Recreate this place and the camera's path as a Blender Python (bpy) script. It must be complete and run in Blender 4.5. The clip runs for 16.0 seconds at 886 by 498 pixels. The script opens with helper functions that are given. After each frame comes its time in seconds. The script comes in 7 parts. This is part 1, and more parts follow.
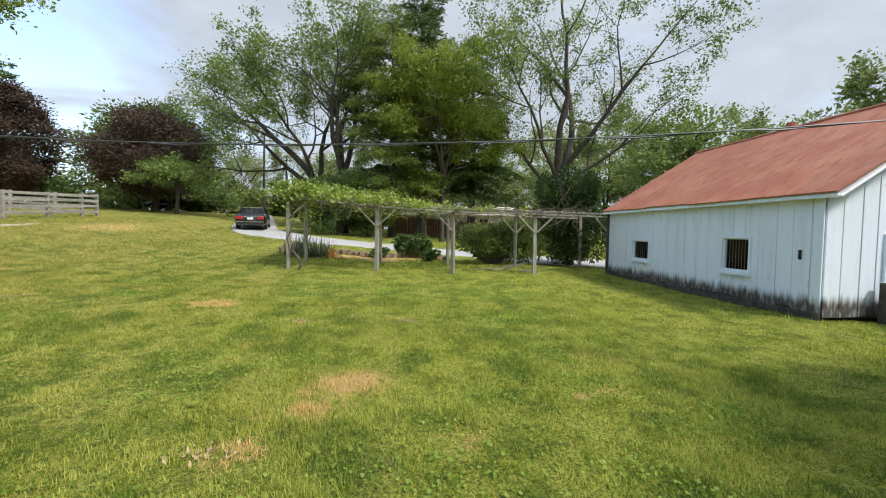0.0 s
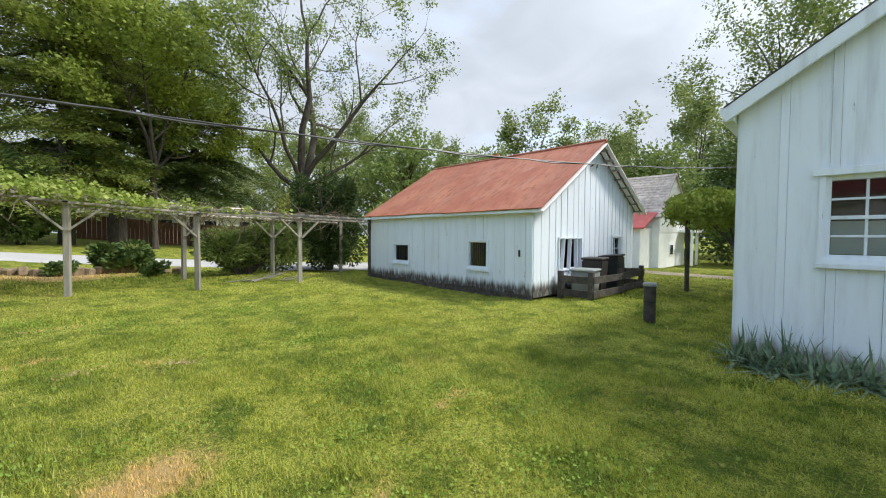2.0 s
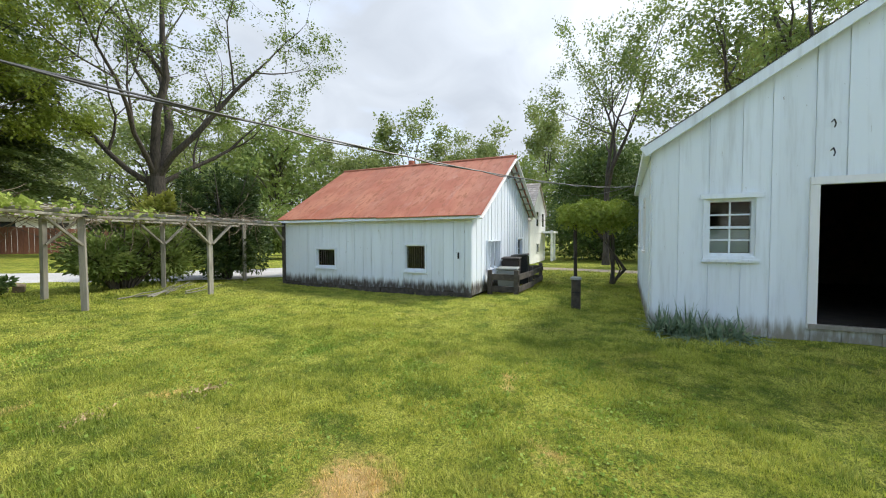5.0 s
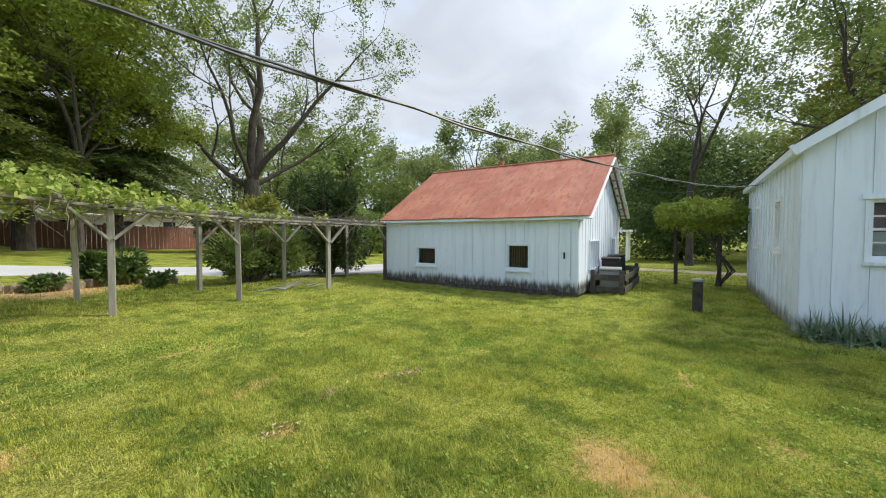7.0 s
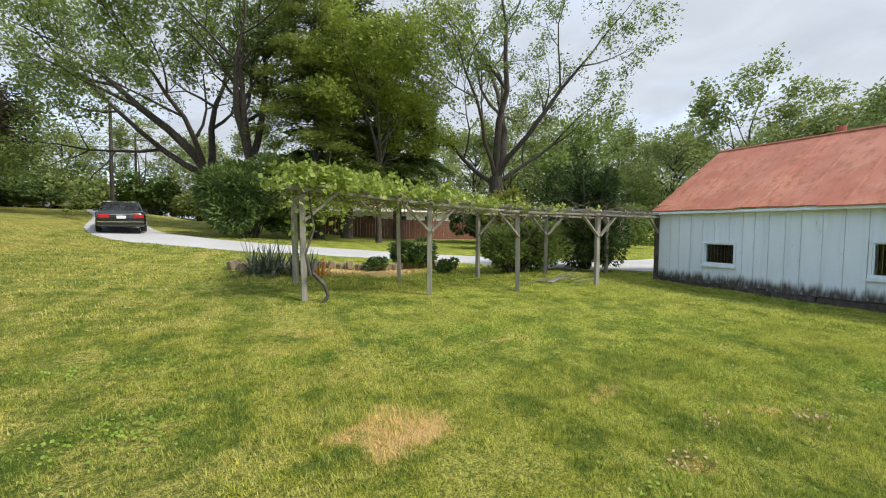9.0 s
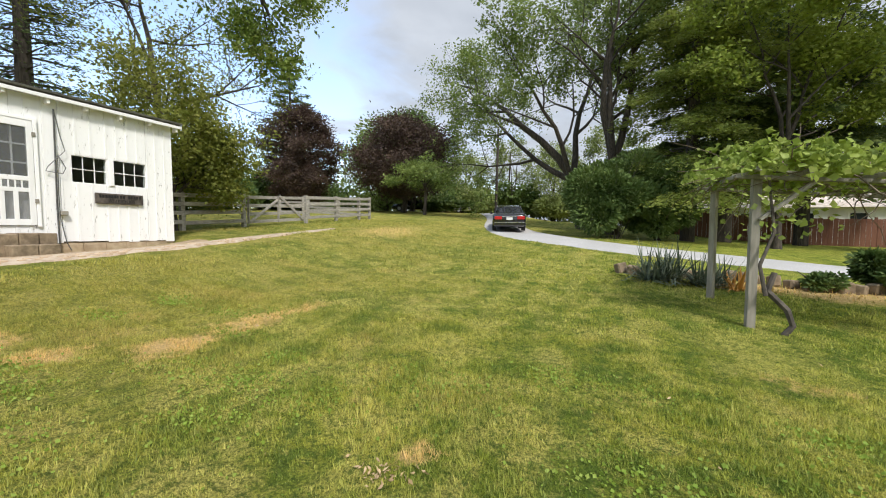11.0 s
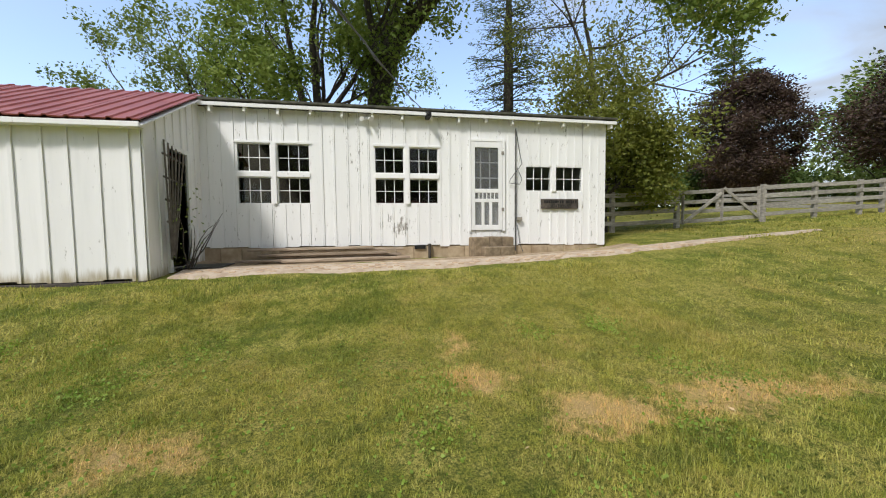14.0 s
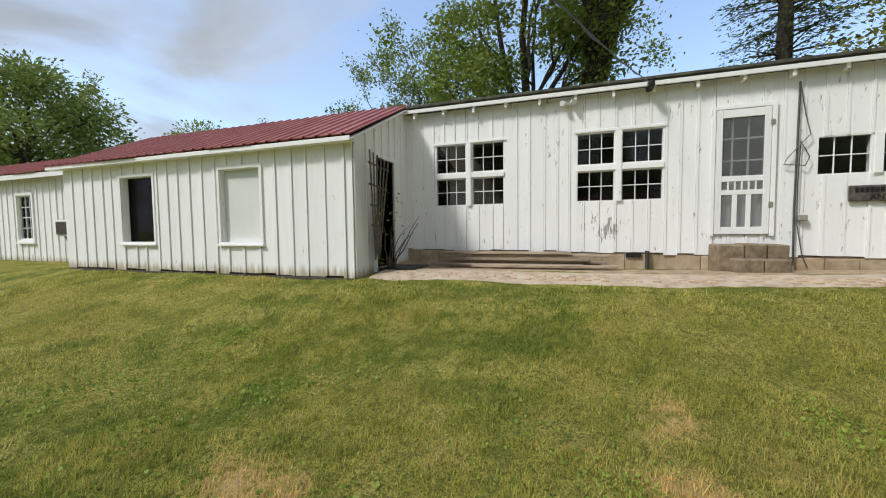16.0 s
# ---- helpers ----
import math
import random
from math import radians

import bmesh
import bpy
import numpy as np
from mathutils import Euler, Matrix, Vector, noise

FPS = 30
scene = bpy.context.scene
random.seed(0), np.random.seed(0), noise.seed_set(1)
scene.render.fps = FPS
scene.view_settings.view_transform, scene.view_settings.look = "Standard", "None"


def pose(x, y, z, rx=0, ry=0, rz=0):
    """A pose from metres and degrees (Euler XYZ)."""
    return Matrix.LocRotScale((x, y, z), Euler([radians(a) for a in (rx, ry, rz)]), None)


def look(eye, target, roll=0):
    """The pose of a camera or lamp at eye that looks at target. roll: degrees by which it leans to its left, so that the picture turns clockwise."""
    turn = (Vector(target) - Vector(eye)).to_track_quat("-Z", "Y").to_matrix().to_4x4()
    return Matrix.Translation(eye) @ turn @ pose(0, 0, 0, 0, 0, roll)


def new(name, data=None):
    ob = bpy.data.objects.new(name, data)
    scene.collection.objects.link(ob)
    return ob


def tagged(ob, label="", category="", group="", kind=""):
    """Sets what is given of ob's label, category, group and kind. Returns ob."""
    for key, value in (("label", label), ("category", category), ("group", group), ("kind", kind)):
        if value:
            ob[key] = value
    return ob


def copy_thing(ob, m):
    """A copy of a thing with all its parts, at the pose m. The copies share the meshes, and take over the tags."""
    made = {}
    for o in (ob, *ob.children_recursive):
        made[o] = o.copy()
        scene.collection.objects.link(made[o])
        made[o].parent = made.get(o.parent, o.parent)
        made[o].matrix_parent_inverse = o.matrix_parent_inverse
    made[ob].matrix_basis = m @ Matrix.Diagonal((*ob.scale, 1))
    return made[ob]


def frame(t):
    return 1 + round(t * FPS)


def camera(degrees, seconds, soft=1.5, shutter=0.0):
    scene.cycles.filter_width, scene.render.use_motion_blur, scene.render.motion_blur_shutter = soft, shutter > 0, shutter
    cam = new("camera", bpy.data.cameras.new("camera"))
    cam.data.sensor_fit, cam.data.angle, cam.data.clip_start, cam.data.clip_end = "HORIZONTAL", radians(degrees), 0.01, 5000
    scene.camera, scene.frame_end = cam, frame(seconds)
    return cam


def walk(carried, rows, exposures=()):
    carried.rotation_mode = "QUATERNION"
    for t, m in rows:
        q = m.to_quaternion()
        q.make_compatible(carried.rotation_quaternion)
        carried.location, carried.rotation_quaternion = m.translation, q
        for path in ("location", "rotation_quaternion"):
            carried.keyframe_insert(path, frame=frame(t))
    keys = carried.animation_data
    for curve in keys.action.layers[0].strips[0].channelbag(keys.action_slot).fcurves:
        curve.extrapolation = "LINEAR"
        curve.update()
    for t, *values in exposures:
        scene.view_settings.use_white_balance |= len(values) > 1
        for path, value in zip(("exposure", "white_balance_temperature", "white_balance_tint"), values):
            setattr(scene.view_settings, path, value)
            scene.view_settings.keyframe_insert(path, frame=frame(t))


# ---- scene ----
cam = camera(97.8, 16.0, 1.1)
PATH = [
    (0.0, (-0.348, -0.029, 1.422), (-0.116, 1.955, 1.327), 0.6),
    (0.5, (-0.547, 0.125, 1.442), (0.027, 2.039, 1.359), 0.5),
    (1, (-0.689, 0.35, 1.446), (0.2, 2.139, 1.364), 0.5),
    (1.5, (-0.841, 0.53, 1.463), (0.332, 2.148, 1.39), 0.3),
    (2, (-1.076, 0.688, 1.484), (0.332, 2.107, 1.413), 0.3),
    (2.5, (-1.273, 0.893, 1.507), (0.282, 2.149, 1.438), 0.3),
    (3, (-1.49, 1.113, 1.53), (0.194, 2.19, 1.464), 0.1),
    (5.3, (-2.724, 2.058, 1.606), (-0.918, 2.914, 1.537), -0.2),
    (5.5, (-2.837, 2.168, 1.619), (-1.041, 3.046, 1.547), -0.3),
    (6, (-3.075, 2.481, 1.609), (-1.345, 3.482, 1.532), -0.1),
    (6.5, (-3.286, 2.734, 1.619), (-1.627, 3.848, 1.539), -0.0),
    (7, (-3.528, 2.961, 1.644), (-1.851, 4.049, 1.564), -0.1),
    (7.5, (-3.693, 3.302, 1.637), (-2.123, 4.538, 1.554), 0.0),
    (8, (-3.81, 3.568, 1.636), (-2.421, 5.004, 1.548), -0.0),
    (8.2, (-3.869, 3.657, 1.64), (-2.564, 5.169, 1.543), -0.0),
    (10.3, (-5.092, 4.857, 1.664), (-5.169, 6.852, 1.547), 0.3),
    (10.5, (-5.223, 4.933, 1.663), (-5.442, 6.918, 1.549), 0.4),
    (11, (-5.565, 5.171, 1.664), (-6.293, 7.03, 1.545), 0.2),
    (11.5, (-5.858, 5.309, 1.707), (-7.179, 6.806, 1.584), -0.0),
    (12, (-6.223, 5.467, 1.754), (-7.829, 6.653, 1.626), -0.1),
    (12.5, (-6.471, 5.674, 1.711), (-8.2, 6.671, 1.587), -0.4),
    (13, (-6.726, 5.943, 1.711), (-8.598, 6.636, 1.589), -0.6),
    (13.5, (-7.014, 6.108, 1.721), (-8.938, 6.642, 1.605), -0.7),
    (14, (-7.242, 6.223, 1.744), (-9.199, 6.619, 1.628), -0.7),
    (14.5, (-7.484, 6.319, 1.778), (-9.477, 6.44, 1.666), -0.7),
    (15, (-7.724, 6.417, 1.824), (-9.705, 6.17, 1.702), -0.6),
    (15.5, (-7.997, 6.454, 1.844), (-9.926, 5.94, 1.729), -0.7),
    (16, (-8.265, 6.557, 1.823), (-10.146, 5.886, 1.711), -0.7),
]
EXPOSURES = [(0.0, 0.34, 6300, 10), (3.0, 0.60, 6350, 10), (6.0, 0.56, 6380, 10), (8.2, 0.48, 6400, 11), (10.5, 0.42, 6400, 11), (12.0, 0.17, 6400, 11), (14.0, 0.04, 6350, 11), (16.0, -0.10, 6250, 10)]
walk(cam, [(t, look(eye, target, roll)) for t, eye, target, roll in PATH], EXPOSURES)

# ---- world, sun, exposure ----
SUN_AT = Vector((1.0, -0.95, 1.55)).normalized()          # towards the sun
sun = new("sun", bpy.data.lights.new("sun", "SUN"))
sun.data.energy, sun.data.angle, sun.data.color = 3.15, radians(9.0), (1.0, 0.955, 0.88)
sun.matrix_world = look((0, 0, 0), -SUN_AT)
world = bpy.data.worlds.new("sky")
scene.world = world
world.use_nodes = True


def link(nt, a, b):
    nt.links.new(a, b)


def sky_nodes():
    nt = world.node_tree
    nt.nodes.clear()
    out = nt.nodes.new("ShaderNodeOutputWorld")
    bg = nt.nodes.new("ShaderNodeBackground")
    sky = nt.nodes.new("ShaderNodeTexSky")
    sky.sky_type, sky.sun_disc = "NISHITA", False
    sky.sun_elevation = math.asin(SUN_AT.z)
    sky.sun_rotation = math.atan2(SUN_AT.x, SUN_AT.y)
    sky.dust_density, sky.air_density = 1.5, 1.0
    co = nt.nodes.new("ShaderNodeTexCoord")
    sep = nt.nodes.new("ShaderNodeSeparateXYZ")
    link(nt, co.outputs["Generated"], sep.inputs[0])
    # flatten the directions on a cloud layer so that the clouds foreshorten towards the horizon
    add = nt.nodes.new("ShaderNodeMath"); add.operation = "ADD"; add.inputs[1].default_value = 0.22
    link(nt, sep.outputs["Z"], add.inputs[0])
    div = nt.nodes.new("ShaderNodeVectorMath"); div.operation = "DIVIDE"
    comb = nt.nodes.new("ShaderNodeCombineXYZ")
    for k in "XYZ":
        link(nt, add.outputs[0], comb.inputs[k])
    link(nt, co.outputs["Generated"], div.inputs[0]); link(nt, comb.outputs[0], div.inputs[1])
    big = nt.nodes.new("ShaderNodeTexNoise")
    big.inputs["Scale"].default_value, big.inputs["Detail"].default_value, big.inputs["Distortion"].default_value = 1.5, 9, 0.6
    link(nt, div.outputs[0], big.inputs["Vector"])
    # the western sky is clearer
    west = nt.nodes.new("ShaderNodeMapRange")
    west.inputs["From Min"].default_value, west.inputs["From Max"].default_value = -0.95, -0.15
    west.inputs["To Min"].default_value, west.inputs["To Max"].default_value = -0.24, 0.30
    link(nt, sep.outputs["X"], west.inputs["Value"])
    cov = nt.nodes.new("ShaderNodeMath"); cov.operation = "ADD"
    link(nt, big.outputs["Fac"], cov.inputs[0]); link(nt, west.outputs[0], cov.inputs[1])
    ramp = nt.nodes.new("ShaderNodeMapRange")
    ramp.interpolation_type = "SMOOTHSTEP"
    ramp.inputs["From Min"].default_value, ramp.inputs["From Max"].default_value = 0.34, 0.74
    ramp.inputs["To Min"].default_value = 0.16
    link(nt, cov.outputs[0], ramp.inputs["Value"])
    fine = nt.nodes.new("ShaderNodeTexNoise")
    fine.inputs["Scale"].default_value, fine.inputs["Detail"].default_value, fine.inputs["Distortion"].default_value = 2.6, 7, 0.8
    link(nt, div.outputs[0], fine.inputs["Vector"])
    tone = nt.nodes.new("ShaderNodeMix"); tone.data_type = "RGBA"
    tone.inputs["A"].default_value, tone.inputs["B"].default_value = CLOUD_A, CLOUD_B
    # thin cloud is white, thick cloud is grey beneath
    thin = nt.nodes.new("ShaderNodeMath"); thin.operation = "MULTIPLY_ADD"; thin.use_clamp = True
    thin.inputs[1].default_value, thin.inputs[2].default_value = -0.75, 0.75
    link(nt, ramp.outputs[0], thin.inputs[0])
    both = nt.nodes.new("ShaderNodeMath"); both.operation = "ADD"; both.use_clamp = True
    link(nt, fine.outputs["Fac"], both.inputs[0]); link(nt, thin.outputs[0], both.inputs[1])
    clear = nt.nodes.new("ShaderNodeMath"); clear.operation = "MULTIPLY"; clear.use_clamp = True; clear.inputs[1].default_value = -2.6
    link(nt, west.outputs[0], clear.inputs[0])
    wisp = nt.nodes.new("ShaderNodeMath"); wisp.operation = "ADD"; wisp.use_clamp = True
    link(nt, both.outputs[0], wisp.inputs[0]); link(nt, clear.outputs[0], wisp.inputs[1])
    link(nt, wisp.outputs[0], tone.inputs["Factor"])
    # thin cloud is brighter round the sun
    near = nt.nodes.new("ShaderNodeVectorMath"); near.operation = "DOT_PRODUCT"; near.inputs[1].default_value = tuple(SUN_AT)
    link(nt, co.outputs["Generated"], near.inputs[0])
    glow = nt.nodes.new("ShaderNodeMapRange"); glow.interpolation_type = "SMOOTHSTEP"
    for k, v in (("From Min", 0.45), ("From Max", 1.0), ("To Min", 1.0), ("To Max", 1.7)):
        glow.inputs[k].default_value = v
    link(nt, near.outputs["Value"], glow.inputs["Value"])
    lit = nt.nodes.new("ShaderNodeVectorMath"); lit.operation = "SCALE"
    link(nt, tone.outputs["Result"], lit.inputs[0]); link(nt, glow.outputs[0], lit.inputs["Scale"])
    mix = nt.nodes.new("ShaderNodeMix"); mix.data_type = "RGBA"
    link(nt, ramp.outputs[0], mix.inputs["Factor"])
    lift = nt.nodes.new("ShaderNodeVectorMath"); lift.operation = "SCALE"; lift.inputs["Scale"].default_value = 2.1
    link(nt, sky.outputs[0], lift.inputs[0])
    link(nt, lift.outputs[0], mix.inputs["A"]); link(nt, lit.outputs[0], mix.inputs["B"])
    link(nt, mix.outputs["Result"], bg.inputs["Color"])
    bg.inputs["Strength"].default_value = SKY_STRENGTH
    link(nt, bg.outputs[0], out.inputs["Surface"])


SKY_STRENGTH = 0.15
CLOUD_A, CLOUD_B = (2.36, 2.60, 2.96, 1), (4.12, 4.4, 4.74, 1)
sky_nodes()

# ---- the lie of the land ----


def softplus(u):
    return np.logaddexp(0, u)


def lie(x, y):
    """Height of the ground: flat to the east, a slow rise to the west and north-west, a bank before the long shed."""
    x, y = np.clip(x, -45.0, 60.0), np.clip(y, -40.0, 45.0)
    up = 2 * softplus((y - 9.5) / 2)
    return GC[0] + GC[1] * 2.5 * softplus((-x - 1) / 2.5) + GC[2] / (1 + np.exp((x + 12.7) / 0.65)) + up * (GC[3] / (1 + np.exp((x - 1) / 3)) + GC[4]) - 0.045 * 2 * softplus((np.minimum(x, 34.0) - 15) / 2) - 0.12 * np.exp(-((x + 15.9) / 0.75) ** 2) / (1 + np.exp((3.3 - y) / 0.15)) / (1 + np.exp((y - 12.3) / 0.3))


GC = (0.012, 0.0365, 0.546, 0.040, 0.013)


def gz(x, y):
    return float(lie(np.float64(x), np.float64(y)))


def turf(x, y):
    """The lie of the land with the small unevenness of the lawn."""
    near = np.exp(-((x + 4) / 18) ** 4 - ((y - 8) / 18) ** 4)
    return lie(x, y) + near * (0.012 * np.sin(2.1 * x + 1.3 * y) + 0.010 * np.sin(3.3 * y - 1.7 * x) + 0.009 * np.sin(7.3 * x + 3.1 * y + 2 * np.sin(3 * y)) * np.sin(6.1 * y - 2.2 * x + 2 * np.sin(2.6 * x)))


# ---- materials ----


def mat(name, build):
    m = bpy.data.materials.new(name)
    m.use_nodes = True
    nt = m.node_tree
    bsdf = nt.nodes["Principled BSDF"]
    build(nt, bsdf)
    return m


def nz(nt, scale, detail=4, stretch=None, rough=0.6, coord="Object"):
    co = nt.nodes.new("ShaderNodeTexCoord")
    mp = nt.nodes.new("ShaderNodeMapping")
    if stretch:
        mp.inputs["Scale"].default_value = stretch
    n = nt.nodes.new("ShaderNodeTexNoise")
    n.inputs["Scale"].default_value, n.inputs["Detail"].default_value, n.inputs["Roughness"].default_value = scale, detail, rough
    link(nt, co.outputs[coord], mp.inputs[0]); link(nt, mp.outputs[0], n.inputs["Vector"])
    return n.outputs["Fac"]


def step(nt, v, a, b, lo=0.0, hi=1.0):
    r = nt.nodes.new("ShaderNodeMapRange")
    r.interpolation_type = "SMOOTHSTEP"
    for k, x in (("From Min", a), ("From Max", b), ("To Min", lo), ("To Max", hi)):
        r.inputs[k].default_value = x
    link(nt, v, r.inputs["Value"])
    return r.outputs[0]


def blend(nt, fac, a, b, mode="MIX"):
    m = nt.nodes.new("ShaderNodeMix")
    m.data_type, m.blend_type = "RGBA", mode
    for k, v in (("Factor", fac), ("A", a), ("B", b)):
        if isinstance(v, (tuple, list)):
            m.inputs[k].default_value = (*v[:3], 1)
        elif isinstance(v, (int, float)):
            m.inputs[k].default_value = v
        else:
            link(nt, v, m.inputs[k])
    return m.outputs["Result"]


def calc(nt, op, a, b):
    m = nt.nodes.new("ShaderNodeMath")
    m.operation = op
    for i, v in enumerate((a, b)):
        if isinstance(v, (int, float)):
            m.inputs[i].default_value = v
        else:
            link(nt, v, m.inputs[i])
    return m.outputs[0]


def bump(nt, bsdf, h, strength, dist=0.02):
    b = nt.nodes.new("ShaderNodeBump")
    b.inputs["Strength"].default_value, b.inputs["Distance"].default_value = strength, dist
    link(nt, h, b.inputs["Height"]); link(nt, b.outputs[0], bsdf.inputs["Normal"])


def rand(nt):
    return nt.nodes.new("ShaderNodeObjectInfo").outputs["Random"]


def zpos(nt):
    g = nt.nodes.new("ShaderNodeNewGeometry")
    s = nt.nodes.new("ShaderNodeSeparateXYZ")
    link(nt, g.outputs["Position"], s.inputs[0])
    return s.outputs["Z"]


def plain(name, c1, c2, scale=6, rough=0.7, metal=0.0, bmp=0.15, stretch=None, vary=0.0):
    def build(nt, b):
        n = nz(nt, scale, 5, stretch)
        col = blend(nt, step(nt, n, 0.3, 0.7), c1, c2)
        if vary:
            col = blend(nt, step(nt, rand(nt), 0, 1, 0, vary), col, tuple(v * 0.45 for v in c1))
        link(nt, col, b.inputs["Base Color"])
        b.inputs["Roughness"].default_value, b.inputs["Metallic"].default_value = rough, metal
        if bmp:
            bump(nt, b, nz(nt, scale * 5, 4, stretch), bmp, 0.01)
    return mat(name, build)


def white_paint(name, tint, peel, low_stain=None, stain_col=(0.05, 0.05, 0.04), wood=(0.33, 0.31, 0.28), dirt=0.25, bare=None):
    """Old white paint on boards: grain, grey runs, peeled spots that bare the wood, and a stained foot."""
    def build(nt, b):
        col = blend(nt, step(nt, rand(nt), 0, 1, 0, 0.35), tint, tuple(v * 0.86 for v in tint))
        runs = nz(nt, 3.0, 6, (3, 3, 0.25))
        col = blend(nt, step(nt, runs, 0.45, 0.8, 0, dirt), col, (0.42, 0.44, 0.43))
        spots = nz(nt, 9.0, 8, (1.7, 1.7, 0.38), 0.75)
        if bare:
            y, z, wide, high = bare
            geo, cut = nt.nodes.new("ShaderNodeNewGeometry"), nt.nodes.new("ShaderNodeSeparateXYZ")
            link(nt, geo.outputs["Position"], cut.inputs[0])
            off = calc(nt, "ADD", calc(nt, "ABSOLUTE", calc(nt, "MULTIPLY", calc(nt, "SUBTRACT", cut.outputs["Y"], y), 1 / wide), 0.0),
                       calc(nt, "ABSOLUTE", calc(nt, "MULTIPLY", calc(nt, "SUBTRACT", cut.outputs["Z"], z), 1 / high), 0.0))
            spots = calc(nt, "ADD", spots, step(nt, off, 0.3, 1.7, 0.135, 0))
        chip = step(nt, spots, 0.70 - peel, 0.74 - peel)
        col = blend(nt, chip, col, wood)
        if low_stain:
            z0, z1 = low_stain
            ragged = calc(nt, "ADD", zpos(nt), calc(nt, "MULTIPLY", nz(nt, 4, 6, (3, 3, 0.3)), -0.45))
            foot = step(nt, ragged, z0 - 0.22, z1 - 0.22, 1, 0)
            col = blend(nt, calc(nt, "MULTIPLY", foot, step(nt, nz(nt, 7, 6, (2, 2, 0.6)), 0.25, 0.55, 0.6, 1.0)), col, stain_col)
        link(nt, col, b.inputs["Base Color"])
        b.inputs["Roughness"].default_value = 0.62
        h = calc(nt, "ADD", nz(nt, 30, 5, (1, 1, 0.08)), calc(nt, "MULTIPLY", chip, -0.6))
        bump(nt, b, h, 0.25, 0.006)
    return mat(name, build)


M_BARN = white_paint("barn white paint", (0.80, 0.86, 0.93), 0.065, (0.24, 0.46), (0.075, 0.062, 0.05))
M_SHEDC = white_paint("shed white paint", (0.84, 0.90, 0.95), 0.05, (0.08, 0.36), (0.26, 0.24, 0.19), dirt=0.4)
M_SHOP = white_paint("shop white paint", (0.92, 0.92, 0.91), 0.09, None, dirt=0.10, bare=(6.95, 1.78, 0.34, 0.32))
M_WING = white_paint("wing white paint", (0.90, 0.89, 0.89), 0.06, (0.98, 1.20), (0.42, 0.36, 0.25), dirt=0.12)
M_TRIM = white_paint("trim white paint", (0.88, 0.88, 0.87), 0.06, None, dirt=0.2)
M_PLANK = plain("brown grey plank", (0.27, 0.20, 0.14), (0.50, 0.40, 0.30), 5, 0.9, 0, 0.5, (4, 0.4, 4), 0.4)
M_WEATHER = plain("weathered wood", (0.26, 0.24, 0.20), (0.40, 0.37, 0.31), 5, 0.85, 0, 0.5, (4, 4, 0.4), 0.4)
M_GREYWOOD = plain("silver grey wood", (0.27, 0.25, 0.22), (0.46, 0.43, 0.38), 6, 0.85, 0, 0.5, (1, 1, 3), 0.3)
M_CANE = plain("brown vine cane", (0.10, 0.075, 0.052), (0.22, 0.17, 0.12), 9, 0.9, 0, 0.3)
M_TRELLIS = plain("grey brown trellis wood", (0.09, 0.078, 0.068), (0.20, 0.175, 0.15), 8, 0.9, 0, 0.4, None, 0.3)
M_DARKWOOD = plain("dark rotten wood", (0.05, 0.042, 0.035), (0.13, 0.11, 0.09), 8, 0.9, 0, 0.5, None, 0.3)
# inner faces coloured dark, which deepens the shade inside doors, windows and seams
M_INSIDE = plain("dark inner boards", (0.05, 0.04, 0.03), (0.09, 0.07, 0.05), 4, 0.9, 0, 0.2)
M_BLIND = plain("pale window blind", (0.66, 0.69, 0.66), (0.72, 0.74, 0.71), 1.2, 0.8, 0, 0)
M_CONCRETE = plain("old block foundation", (0.36, 0.265, 0.165), (0.56, 0.45, 0.31), 4, 0.95, 0, 0.5, None, 0.25)
M_STONE = plain("step stone", (0.16, 0.12, 0.075), (0.34, 0.26, 0.17), 7, 0.95, 0, 0.6, None, 0.3)
M_BRICK = plain("worn path brick", (0.46, 0.325, 0.21), (0.60, 0.465, 0.33), 9, 0.95, 0, 0.4, None, 0.25)
M_DIRT = plain("trodden dirt", (0.36, 0.27, 0.19), (0.52, 0.43, 0.33), 5, 0.95, 0, 0.5)
M_SOIL = plain("brown bare soil", (0.25, 0.18, 0.11), (0.42, 0.32, 0.21), 6, 0.95, 0, 0.6)
M_REDBRICK = plain("red house brick", (0.30, 0.10, 0.06), (0.40, 0.16, 0.10), 30, 0.9, 0, 0.3)
M_BLACK = plain("black iron", (0.015, 0.015, 0.015), (0.03, 0.03, 0.03), 20, 0.5, 0.4, 0)
M_CABLE = plain("cable sheath", (0.05, 0.05, 0.05), (0.10, 0.10, 0.10), 10, 0.5, 0.0, 0)
M_BARK = plain("grey brown bark", (0.036, 0.030, 0.025), (0.10, 0.083, 0.066), 5, 0.95, 0, 0.9, (3, 3, 0.5))
M_SHINGLE = plain("pale roof shingle", (0.48, 0.39, 0.33), (0.80, 0.71, 0.62), 4, 0.9, 0, 0.4, None, 0.35)
M_MOSSROOF = plain("mossy roof felt", (0.045, 0.045, 0.035), (0.12, 0.12, 0.09), 5, 0.95, 0, 0.6)
M_HEDGE_FENCE = plain("red brown board fence", (0.15, 0.062, 0.038), (0.23, 0.10, 0.06), 6, 0.85, 0, 0.3, (3, 3, 0.4))


